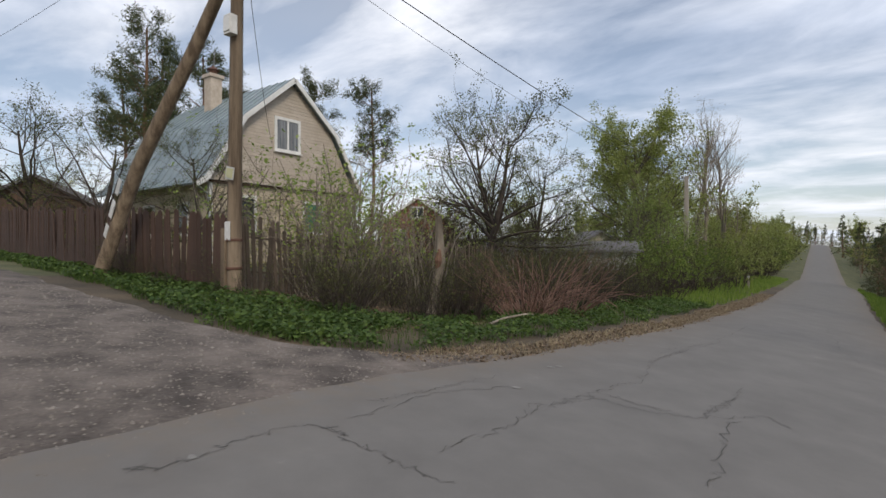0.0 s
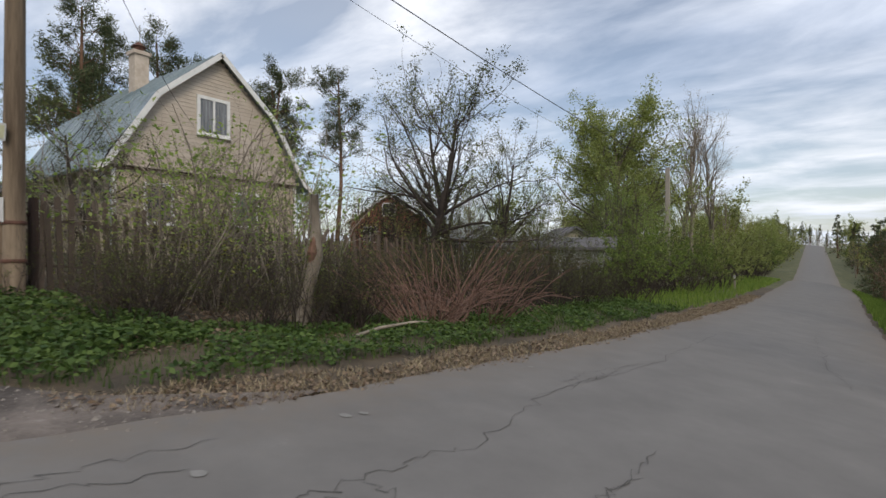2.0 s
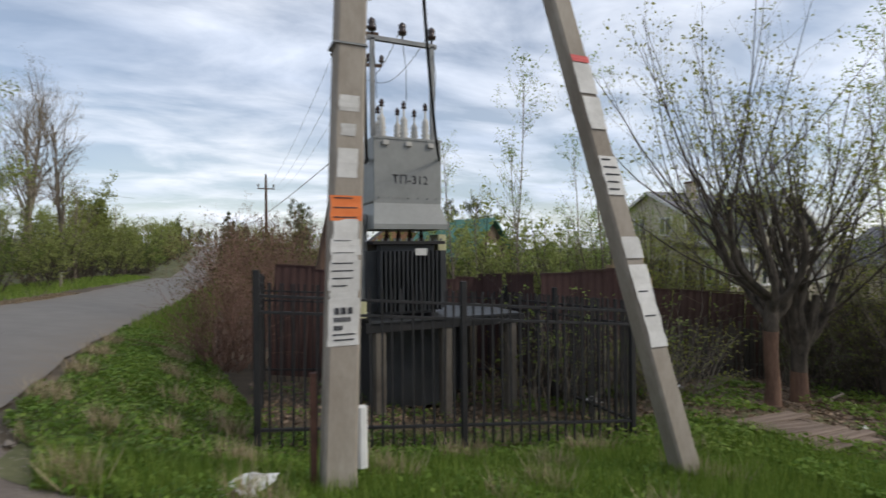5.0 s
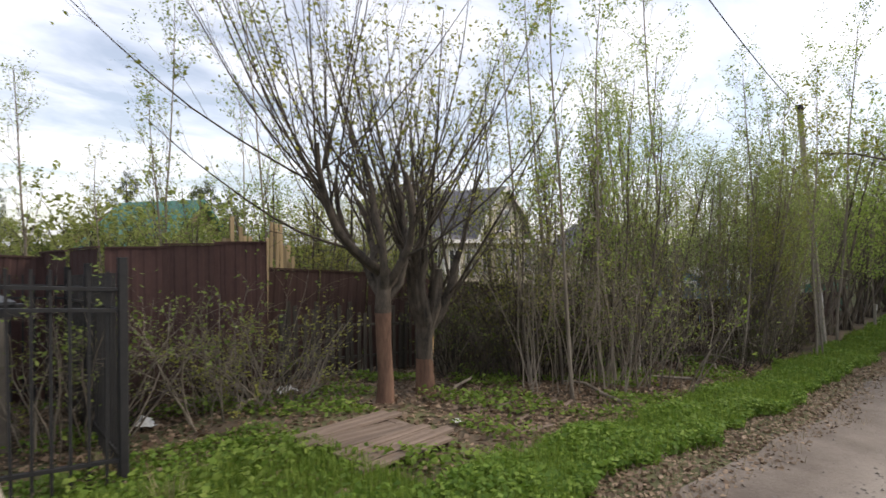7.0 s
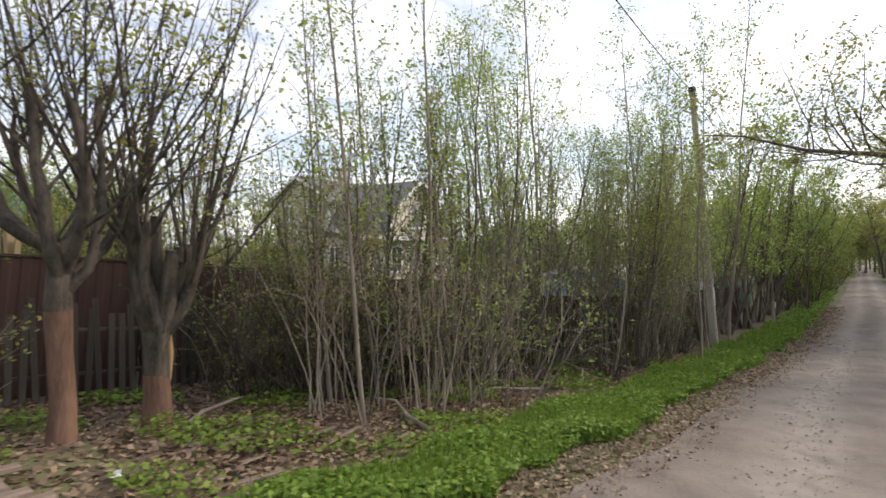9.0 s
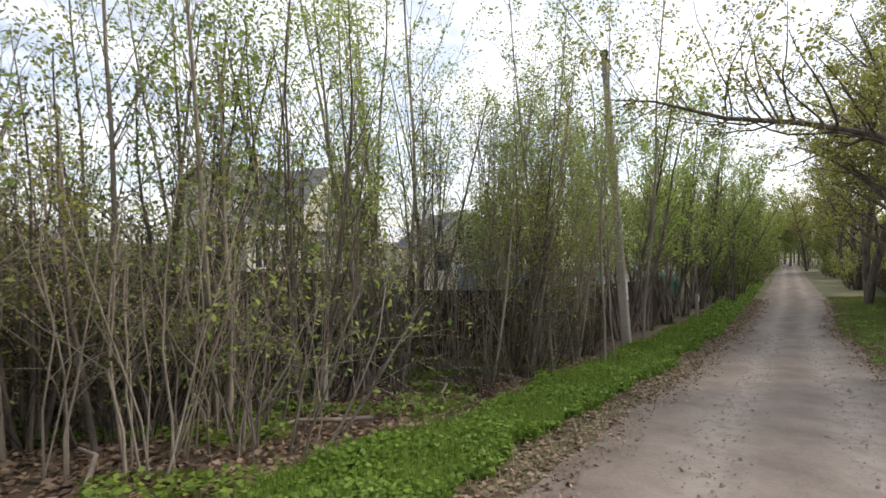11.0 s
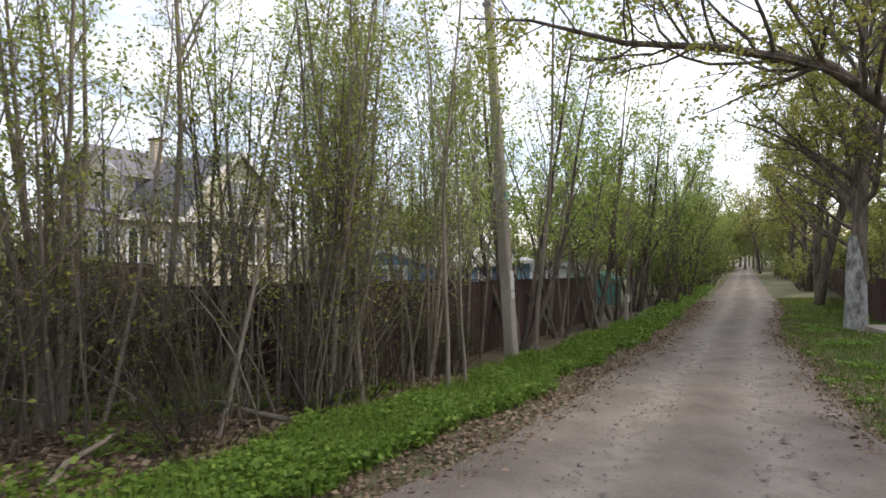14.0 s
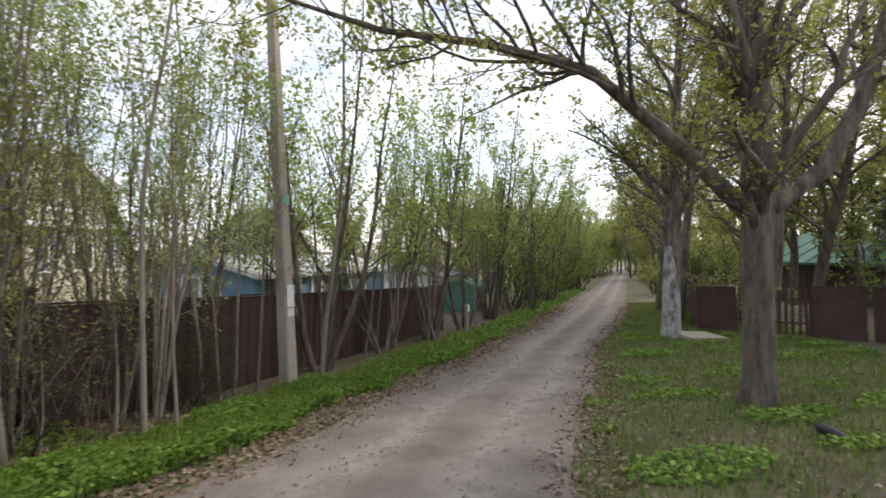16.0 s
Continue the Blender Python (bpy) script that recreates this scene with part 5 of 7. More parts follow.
def grow(seed, P, D, L, R, levels, leaf_per=4, leaf_from=-1):
    """Branch levels grown all at once. Returns tube groups and leaf points."""
    r = np.random.default_rng(seed)
    P, D, L, R = np.asarray(P, float), unit(np.asarray(D, float)), np.asarray(L, float), np.asarray(R, float)
    groups, tips = [], []
    for li, lv in enumerate(levels):
        B, n = len(P), lv["n"]
        pts = np.zeros((B, n + 1, 3))
        pts[:, 0] = P
        d = D.copy()
        for s in range(n):
            d = unit(d + r.normal(0, lv.get("wob", .15), (B, 3)) + np.array([0, 0, lv.get("up", 0.05)]))
            pts[:, s + 1] = pts[:, s] + d * (L / n)[:, None]
        k = np.linspace(0, 1, n + 1)
        rad = R[:, None] * (1 - (1 - lv.get("tip", .3)) * k[None, :])
        groups.append((pts, rad, lv.get("sides", 4)))
        if li >= len(levels) + leaf_from and leaf_per:
            t = r.uniform(.15, 1, (B, leaf_per)) * n
            i0 = np.minimum(t.astype(int), n - 1)
            fr = (t - i0)[..., None]
            bi = np.arange(B)[:, None]
            tips.append((pts[bi, i0] * (1 - fr) + pts[bi, i0 + 1] * fr).reshape(-1, 3))
        if li + 1 < len(levels):
            m = lv["kids"]
            t = r.uniform(lv.get("t0", .3), lv.get("t1", 1.0), (B, m)) * n
            i0 = np.minimum(t.astype(int), n - 1)
            fr = (t - i0)[..., None]
            bi = np.arange(B)[:, None]
            p = pts[bi, i0] * (1 - fr) + pts[bi, i0 + 1] * fr
            dd = unit(pts[bi, i0 + 1] - pts[bi, i0])
            side = unit(np.cross(dd, r.normal(0, 1, dd.shape)))
            an = np.radians(lv.get("ang", 45) + r.normal(0, 10, (B, m)))[..., None]
            cd = dd * np.cos(an) + side * np.sin(an)
            tt = t / n
            nl = L[:, None] * lv.get("ratio", .5) * (1.15 - lv.get("short", .6) * tt) * r.uniform(.65, 1.2, (B, m))
            nr = R[:, None] * (1 - (1 - lv.get("tip", .3)) * tt) * lv.get("rr", .55)
            P, D, L, R = p.reshape(-1, 3), cd.reshape(-1, 3), nl.ravel(), nr.ravel()
    return groups, np.concatenate(tips) if tips else np.zeros((0, 3))


def plant(name, label, category, groups, tips, bark, leaf, size, spread=.05, seed=1, keep=1.0, group="", flat=.2, wide=.55):
    """A plant at the origin: wood and crown under one Empty."""
    r = np.random.default_rng(seed + 99)
    p = new(name)
    tagged(p, label, category, group)
    o = new("trunk" if category == "tree" else "branchwork", tubes_mesh("wood", groups, bark))
    o.parent = p
    if leaf and len(tips):
        tips = tips[r.random(len(tips)) < keep]
        c = new("crown" if category == "tree" else "foliage", quads_mesh("leaves", leaves(r, tips, size, spread, flat, wide), leaf))
        c.parent = p
    return p


def put(src, x, y, rz=0.0, s=1.0, sz=None, sink=.05, tilt=(0, 0), label=""):
    """The first call moves the plant itself, later ones copy it."""
    m = pose(x, y, ground(x, y) - sink, tilt[0], tilt[1], rz) @ Matrix.Diagonal((s, s, sz or s, 1))
    if not src.get("placed"):
        src["placed"] = 1
        src.matrix_basis = m
        o = src
    else:
        o = copy_thing(src, m)
    if label:
        tagged(o, label)
    return o


# kinds of plants
def sapling(seed, H=4.6, leaf=L_SPRING, size=.055, bark=BARKLIGHT, dens=5, name="sapling", label="slender young deciduous tree with fresh small leaves"):
    r = np.random.default_rng(seed)
    lv = [dict(n=9, wob=.035, up=.12, tip=.2, sides=6, kids=26, t0=.3, ang=36, ratio=.25, short=.7, rr=.42),
          dict(n=4, wob=.12, up=.12, tip=.3, sides=3, kids=4, t0=.2, ang=38, ratio=.42, rr=.6),
          dict(n=1, wob=.15, up=.08, tip=.4, sides=3)]
    g, t = grow(seed, [(0, 0, 0)], [(r.normal(0, .05), r.normal(0, .05), 1)], [H], [.032], lv, dens + 3)
    return plant(name, label, "tree", g, t, bark, leaf, size * 1.08, .055, seed)


def clump_tree(seed, stems=6, H=6.0, leaf=L_SPRING, size=.06, bark=BARK, dens=5, fan=.28, r0=.044, name="multi_stem_tree", label="multi-stemmed young tree with pale fresh leaves", lift=.10):
    r = np.random.default_rng(seed)
    a = r.uniform(0, 6.28, stems)
    P = np.stack([np.cos(a) * .12, np.sin(a) * .12, a * 0], 1)
    D = np.stack([np.cos(a) * fan * r.uniform(.4, 1.2, stems), np.sin(a) * fan * r.uniform(.4, 1.2, stems), np.ones(stems)], 1)
    lv = [dict(n=9, wob=.05, up=lift, tip=.18, sides=6, kids=15, t0=.25, ang=32, ratio=.30, short=.6, rr=.45),
          dict(n=4, wob=.13, up=.10, tip=.3, sides=3, kids=4, t0=.2, ang=38, ratio=.42, rr=.6),
          dict(n=1, wob=.16, up=.06, tip=.4, sides=3)]
    g, t = grow(seed, P, D, H * r.uniform(.7, 1.05, stems), r0 * r.uniform(.6, 1.1, stems), lv, dens + 4)
    return plant(name, label, "tree", g, t, bark, leaf, size * 1.12, .08, seed)


def shrub(seed, H=1.9, stems=20, leaf=L_OLIVE, size=.04, bark=TWIG, dens=2, fan=.75, name="shrub", label="tangled leafless-looking roadside shrub with tiny buds", droop=0.0, keep=1.0, radius=.5, kids=5):
    r = np.random.default_rng(seed)
    a = r.uniform(0, 6.28, stems)
    q = radius * np.sqrt(r.random(stems))
    P = np.stack([np.cos(a) * q, np.sin(a) * q, a * 0], 1)
    D = np.stack([np.cos(a) * fan * r.uniform(.1, 1.2, stems), np.sin(a) * fan * r.uniform(.1, 1.2, stems), np.ones(stems)], 1)
    lv = [dict(n=5, wob=.14, up=.03 - droop, tip=.25, sides=4, kids=kids, t0=.25, ang=40, ratio=.42, short=.5, rr=.6),
          dict(n=3, wob=.2, up=.02 - droop, tip=.3, sides=3, kids=4, t0=.2, ang=45, ratio=.5, rr=.75),
          dict(n=1, wob=.2, up=.03, tip=.4, sides=3)]
    g, t = grow(seed, P, D, H * r.uniform(.6, 1.1, stems), .014 * r.uniform(.6, 1.3, stems), lv, dens)
    return plant(name, label, "shrub", g, t, bark, leaf, size, .03, seed, keep)


def canes(seed, n=70, H=1.9):
    """Arching bare canes."""
    r = np.random.default_rng(seed)
    a = r.uniform(0, 6.28, n)
    q = .55 * np.sqrt(r.random(n))
    P = np.stack([np.cos(a) * q, np.sin(a) * q, a * 0], 1)
    D = np.stack([np.cos(a) * r.uniform(.1, 1.0, n), np.sin(a) * r.uniform(.1, 1.0, n), np.ones(n)], 1)
    lv = [dict(n=9, wob=.05, up=-.10, tip=.4, sides=4, kids=2, t0=.4, ang=35, ratio=.4, rr=.7), dict(n=4, wob=.1, up=-.06, tip=.4, sides=3)]
    g, t = grow(seed, P, D, H * r.uniform(.6, 1.25, n), .011 * r.uniform(.7, 1.4, n), lv, 1)
    return plant("cane_thicket", "arching bare reddish canes at the roadside", "shrub", g, t, CANE, L_BUD, .03, .02, seed, .3)


def big_tree(seed, H, r0, leaf, size, bark, limbs=10, dens=4, t0=.3, ang=50, ratio=.45, up=.06, twigs=6, name="deciduous_tree", label="tall deciduous tree in fresh leaf", keep=1.0, spread=.09, trunk_up=.05, short=.75, wob0=.05, kids=8):
    r = np.random.default_rng(seed)
    lv = [dict(n=10, wob=wob0, up=trunk_up, tip=.2, sides=9, kids=limbs, t0=t0, ang=ang, ratio=ratio, short=short, rr=.5),
          dict(n=7, wob=.14, up=up, tip=.25, sides=5, kids=kids, t0=.2, ang=42, ratio=.42, rr=.5),
          dict(n=4, wob=.17, up=up, tip=.3, sides=3, kids=twigs, t0=.15, ang=42, ratio=.5, rr=.6),
          dict(n=1, wob=.2, up=.02, tip=.4, sides=3)]
    g, t = grow(seed, [(0, 0, 0)], [(r.normal(0, wob0 * .8), r.normal(0, wob0 * .8), 1)], [H], [r0], lv, dens)
    return plant(name, label, "tree", g, t, bark, leaf, size, spread, seed, keep)


def pine(seed, H=15.0):
    r = np.random.default_rng(seed)
    lv = [dict(n=10, wob=.03, up=.05, tip=.25, sides=7, kids=30, t0=.42, ang=68, ratio=.24, short=.6, rr=.35),
          dict(n=5, wob=.14, up=.07, tip=.3, sides=4, kids=7, t0=.3, ang=45, ratio=.42, rr=.5),
          dict(n=1, wob=.15, up=.08, tip=.4, sides=3)]
    g, t = grow(seed, [(0, 0, 0)], [(r.normal(0, .03), r.normal(0, .03), 1)], [H], [.21], lv, 46)
    return plant("pine_tree", "tall pine with orange-brown trunk and dark needle tufts", "tree", g, t, BARKPINE, L_NEEDLE, .30, .19, seed, wide=.17)


def spruce(seed, H=11.0):
    r = np.random.default_rng(seed)
    lv = [dict(n=10, wob=.01, up=.03, tip=.1, sides=6, kids=75, t0=.08, t1=.99, ang=98, ratio=.24, short=1.05, rr=.25),
          dict(n=4, wob=.06, up=-.03, tip=.3, sides=3, kids=5, t0=.2, ang=45, ratio=.4, rr=.5),
          dict(n=1, wob=.1, up=-.05, tip=.4, sides=3)]
    g, t = grow(seed, [(0, 0, 0)], [(0, 0, 1)], [H], [.16], lv, 12, -2)
    return plant("spruce_tree", "dark pointed spruce with drooping needle boughs", "tree", g, t, BARKPINE, L_NEEDLE, .32, .08, seed, wide=.2)


def pollard(seed, label, r0, fork, limbs, L, R, fan, curl, shoots, ratio, ang, keep=.5):
    """A lopped trunk: knuckled limbs that turn upwards, long straight shoots on them."""
    r = np.random.default_rng(seed)
    trunk_pts = np.array([[(0, 0, -.1), (.02, 0, .4), (.0, .02, .9), (-.02, .01, fork * .85), (0, 0, fork + .3)]])
    tr_rad = np.array([[r0 * 1.3, r0 * 1.05, r0, r0 * 1.15, r0 * .9]])
    a = np.linspace(0, 6.28, limbs + 1)[:-1] + r.normal(0, .2, limbs)
    P = np.stack([np.cos(a) * .04, np.sin(a) * .04, fork + r.uniform(-.25, .3, limbs)], 1)
    D = np.stack([np.cos(a) * fan, np.sin(a) * fan, r.uniform(.35, .8, limbs)], 1)
    lv = [dict(n=7, wob=.2, up=curl, tip=.55, sides=8, kids=shoots, t0=.22, ang=ang, ratio=ratio, short=.3, rr=.36),
          dict(n=8, wob=.045, up=.10, tip=.2, sides=5, kids=9, t0=.2, ang=30, ratio=.27, short=.5, rr=.42),
          dict(n=4, wob=.12, up=.08, tip=.3, sides=3, kids=4, t0=.2, ang=38, ratio=.42, rr=.6),
          dict(n=1, wob=.15, up=.03, tip=.4, sides=3)]
    g, t = grow(seed, P, D, L * r.uniform(.75, 1.15, limbs), R * r.uniform(.8, 1.15, limbs), lv, 3)
    g.insert(0, (trunk_pts, tr_rad, 12))
    return plant("lopped_tree", label, "tree", g, t, BARKDARK, L_YELLOW, .07, .05, seed, keep)


T_SAP = [sapling(11, 5.4), sapling(12, 6.2, L_PALE), sapling(13, 4.6, L_YELLOW, .05, BARKLIGHT, 3), sapling(14, 6.6, L_SPRING, .06), sapling(15, 3.8, L_YELLOW, .055, BARK, 2, label="thin nearly bare sapling with a few buds")]
T_CLUMP = [clump_tree(21, fan=.18), clump_tree(22, 8, 6.6, L_PALE, .06, BARK, 5, .15), clump_tree(23, 7, 5.0, L_SPRING, .06, BARK, 5, .28), clump_tree(24, 9, 4.6, L_YELLOW, .055, BARK, 2, .32, .04)]
T_TALL = [clump_tree(25, 7, 7.8, L_PALE, .066, BARKLIGHT, 9, .15, .05, label="tall upright willow clump in pale fresh leaf")]
T_CHERRY = [clump_tree(26, 5, 5.6, L_SPRING, .085, BARK, 7, .5, .055, "bird_cherry", "spreading many-stemmed tree in dense fresh leaf", .03), clump_tree(27, 5, 5.2, L_SPRING, .085, BARK, 7, .6, .055, "bird_cherry", "spreading many-stemmed tree in dense fresh leaf", .02)]
T_SHRUB = [shrub(31, 2.1, 20, L_OLIVE, .05, TWIG, 2, .75), shrub(32, 2.4, 18, L_OLIVE, .055, TWIG, 3, .6), shrub(33, 1.7, 22, L_BUD, .045, TWIG, 1, .9)]
T_OLIVE = [shrub(34, 2.4, 18, L_OLIVE, .055, TWIG, 2, .6, label="tall twiggy shrub with olive spring leaves"), shrub(36, 2.2, 18, L_POPLAR, .05, TWIG, 2, .55, label="tall twiggy shrub with sparse yellowish leaves")]
T_STEMS = [shrub(35, 2.9, 15, L_OLIVE, .055, BARKLIGHT, 2, .2, label="thicket of upright bare grey-brown stems", radius=.7, kids=4), shrub(37, 2.5, 13, L_YELLOW, .055, BARK, 1, .28, label="thicket of upright bare dark stems", radius=.6, kids=5)]
T_GREENBUSH = [shrub(41, 2.3, 20, L_MID, .09, TWIG, 6, .5, "bush", "fresh green leafy roadside bush"), shrub(42, 2.0, 20, L_POPLAR, .085, TWIG, 5, .6, "bush", "yellow-green budding roadside bush")]
T_LEAFBUSH = [shrub(51, 1.7, 14, L_YELLOW, .065, BARKLIGHT, 2, .8, "bush", "low bush with scattered yellow-green leaves", kids=4), shrub(52, 2.4, 12, L_SPRING, .065, BARKLIGHT, 2, .5, "bush", "thin bush with scattered fresh leaves", kids=4)]
T_CANES = [canes(61), canes(62, 60, 1.6)]
T_REDBUSH = [shrub(71, 2.4, 26, L_BUD, .05, CANE, 2, .35, "bush", "dense bush of upright red-brown stems", kids=5)]
# ---- planting along the road ----
pr = np.random.default_rng(5)


def many(kinds, n, xr, yr, s=(.8, 1.2), ok=None, sink=.05):
    made = 0
    while made < n:
        x, y = pr.uniform(*xr), pr.uniform(*yr)
        if ok and not ok(x, y):
            continue
        k = pr.uniform(*s)
        put(kinds[int(pr.integers(len(kinds)))], x, y, pr.uniform(0, 360), k, k * pr.uniform(.9, 1.1), sink, (pr.normal(0, 2), pr.normal(0, 2)))
        made += 1


# hedge on the far side of the road
many(T_SHRUB, 34, (-9.3, -6.0), (6.5, 14.5), (.6, .92))
many(T_SHRUB, 38, (-9.5, -5.0), (14.0, 31), (.9, 1.35))
many(T_SHRUB, 5, (-9.2, -6.6), (5.6, 7.0), (.55, .75))
many(T_SHRUB, 4, (-13, -9.8), (5.0, 5.25), (.45, .6))
many(T_LEAFBUSH, 5, (-9.5, -7.0), (6.5, 12), (.9, 1.3))
many(T_LEAFBUSH, 5, (-12.0, -10.2), (7.0, 14), (1.2, 1.8))
for x, y, k in ((-5.4, 10.6, 1.05), (-5.2, 11.9, 1.0), (-5.9, 11.3, .95)):
    put(T_CANES[int(pr.integers(2))], x, y, pr.uniform(0, 360), k)
many(T_SHRUB, 12, (-6.6, -4.9), (12.5, 20), (.7, .95))
for x, y, k in ((-4.6, 20.5, .95), (-5.0, 23.5, 1.15), (-5.4, 27, 1.2), (-4.4, 31, 1.0), (-5.4, 33.5, 1.3)):
    put(T_GREENBUSH[0], x, y, pr.uniform(0, 360), k)
for x, y, k in ((-4.2, 36, 1.2), (-4.6, 41, 1.5), (-5.2, 47, 1.6), (-4.6, 54, 1.7), (-7, 60, 2.2), (-5, 68, 2.0)):
    put(T_GREENBUSH[1], x, y, pr.uniform(0, 360), k)
many(T_SHRUB, 14, (-13, -4.4), (32, 66), (1.5, 2.4))
many(T_OLIVE, 22, (-15, -9.5), (15, 34), (.8, 1.2))
many(T_OLIVE, 6, (-8.5, -5.6), (15, 32), (.55, .75))
many(T_OLIVE, 10, (-28, -12.5), (6.4, 11), (.55, .85))
for x, y, k in ((-13.5, 18.8, 1.2), (-12.7, 20.0, 1.15), (-14.4, 18.0, 1.25), (-15.4, 20.2, 1.3), (-16.6, 19.0, 1.2)):
    put(T_OLIVE[0], x, y, 50 * k, k)
for x, y, k in ((-11.2, 10.9, 1.9), (-10.9, 12.2, 1.5)):
    put(T_LEAFBUSH[1], x, y, 60 * k, k)
many(T_CLUMP[:3], 9, (-13, -6.0), (26, 44), (.75, 1.0))
for x, y, k in ((-9.1, 8.2, 1.3), (-9.0, 9.2, 1.15), (-10.6, 9.6, 1.5), (-8.6, 7.4, 1.0)):
    put(T_LEAFBUSH[1], x, y, pr.uniform(0, 360), k)
many(T_SHRUB, 12, (-22, -12), (20, 45), (1.5, 2.2))
apple = big_tree(81, 5.0, .14, L_OLIVE, .075, TWIG, 19, 5, .16, 56, .72, .05, 8, "apple_tree", "spreading old apple tree with tiny new leaves", .9, .08, .02, .45)
put(apple, -10.6, 17.4, 20, 1.3, 1.2)
put(apple, -12.5, 21.5, 140, 1.0, 1.1)
put(apple, -16.5, 9.2, 250, .6, .6)
put(apple, -20.5, 7.4, 60, .75, .68)
put(apple, -26, 7.4, 160, .9, .85)
put(apple, -14.2, 28.5, 300, 1.0)
poplar = big_tree(83, 9.5, .2, L_POPLAR, .14, BARK, 44, 15, .14, 52, .56, .02, 7, "leafy_tree", "rounded tall tree in pale green spring leaf", .95, .16, .05, .5)
put(poplar, -10.3, 40.0, 0, 1.12, 1.1)
put(poplar, -12.6, 42.5, 120, .9, .8)
far_tree = big_tree(88, 9.0, .18, L_POPLAR, .32, BARK, 16, 8, .12, 40, .46, .09, 4, "leafy_tree", "distant tree in pale green spring leaf", .9, .25, .05, .55, kids=6)
far_bare = big_tree(89, 9.0, .16, L_YELLOW, .16, BARKLIGHT, 18, 4, .15, 34, .42, .10, 4, "bare_tree", "distant tree with a haze of yellow-green buds", .8, .2, .05, .55, kids=6)
bare = big_tree(84, 9.0, .16, L_BUD, .07, BARKLIGHT, 24, 1, .15, 32, .42, .10, 6, "bare_tree", "tall tree still bare with a haze of buds", .5, .1, .05, .55)
put(bare, -7.6, 48.0, 40, 1.2, 1.2)
put(bare, -9.5, 52.0, 130, 1.2)
put(bare, -6.6, 50.5, 250, 1.05)
many([far_bare, far_tree], 9, (-10, -5.8), (50, 80), (.65, .9))
many([far_bare, far_tree], 14, (-30, -9), (52, 110), (.6, 1.0))
T_PINE = [pine(85), pine(86, 14)]
for x, y, k in ((-34, 15.6, 1.0), (-36.5, 17.5, .9), (-41, 23, 1.12), (-43, 26, 1.1), (-37.5, 31, 1.15), (-39.5, 32.5, 1.1), (-31.6, 32.4, 1.08), (-48, 20, 1.1)):
    put(T_PINE[int(pr.integers(2))], x, y, pr.uniform(0, 360), k)
many([far_bare], 4, (-56, -40), (14, 34), (.7, .9))
many([far_bare, far_tree], 7, (-60, -22), (45, 80), (.9, 1.2))
T_SPRUCE = [spruce(87)]
for x, y, k in ((4.3, 50, .6), (4.6, 56, .85), (4.9, 62, 1.05), (5.0, 70, 1.1), (6.0, 58, .95), (-11, 82, .95), (-8.5, 90, .9), (4.5, 150, 1.5), (8, 160, 1.3), (-9, 190, 1.4), (15, 140, 1.2), (16, 60, .8), (30, 55, 1.0), (12, 75, .9), (9.5, 62, .7)):
    put(T_SPRUCE[0], x, y, pr.uniform(0, 360), k)

# far side of the substation and the road's right bank
for x, y, k in ((4.3, 18.2, 1.0), (4.7, 20.0, 1.2), (4.1, 22.5, 1.15), (5.0, 24.5, 1.45), (4.5, 27.0, 1.35), (5.4, 30, 1.6), (4.8, 34, 1.6), (6.2, 37, 1.8), (5.2, 41, 1.8), (3.7, 17.3, .7), (5.6, 21.5, 1.4), (6.3, 26, 1.5)):
    put(T_REDBUSH[0], x, y, pr.uniform(0, 360), k * 1.05, k * 1.08)
many(T_OLIVE, 12, (6.5, 12), (24, 46), (.8, 1.15))
many(T_OLIVE, 12, (8, 14), (17.6, 23), (.75, 1.0))
put(T_CANES[0], 3.9, 17.2, 20, .75)
put(T_CANES[1], 3.6, 18.6, 70, .7)
many(T_GREENBUSH, 7, (5, 10), (30, 52), (1.2, 1.8))
many(T_GREENBUSH, 7, (8, 16), (18.5, 28), (1.1, 1.6))
many(T_SHRUB, 8, (8.5, 20), (17.5, 26), (1.2, 1.7))
many(T_SAP, 6, (9, 15), (16.8, 22), (.9, 1.2))
for x, y, k in ((13.6, 17.2, .9), (14.8, 18.2, .95), (12.6, 18.4, .85), (16.2, 18.5, .9)):
    put(T_CLUMP[2], x, y, pr.uniform(0, 360), k, k * .85)
many(T_GREENBUSH, 8, (10, 40), (28, 60), (1.6, 2.6))
for x, y, k in ((16.2, 22.6, 1.5), (17.6, 23.4, 1.7), (19.0, 22.8, 1.55), (20.4, 24.2, 1.7), (18.2, 25.4, 1.75)):
    put(T_SHRUB[int(x * 10) % 2], x, y, 40 * x, k)
put(T_PINE[0], 25, 48, 30, .66)
many([far_bare, far_tree], 14, (14, 60), (46, 90), (.6, .95))
many([far_bare, far_tree], 10, (5, 14), (52, 120), (.5, .8))
many(T_GREENBUSH, 8, (7.5, 11), (44, 75), (1.6, 2.3))
many([far_bare, far_tree], 12, (-13, -4.2), (78, 135), (.55, .85))
many([far_bare, far_tree], 10, (4.6, 12), (70, 135), (.55, .85))
for x, y, k in ((12.6, 24.2, 1.7), (14.2, 25.0, 1.9), (15.6, 26.4, 1.9), (16.8, 27.6, 1.7)):
    put(T_GREENBUSH[1], x, y, pr.uniform(0, 360), k)
many([T_PINE[1]], 5, (10, 60), (70, 110), (.8, 1.1))

for x, y, i, k in ((15.3, 17.2, 3, 1.0), (16.9, 16.5, 3, 1.05), (18.2, 17.4, 2, .85), (14.2, 16.6, 3, .85)):
    put(T_CLUMP[i], x, y, pr.uniform(0, 360), k)
many(T_SHRUB, 7, (12.5, 19), (15.3, 18), (1.1, 1.6))

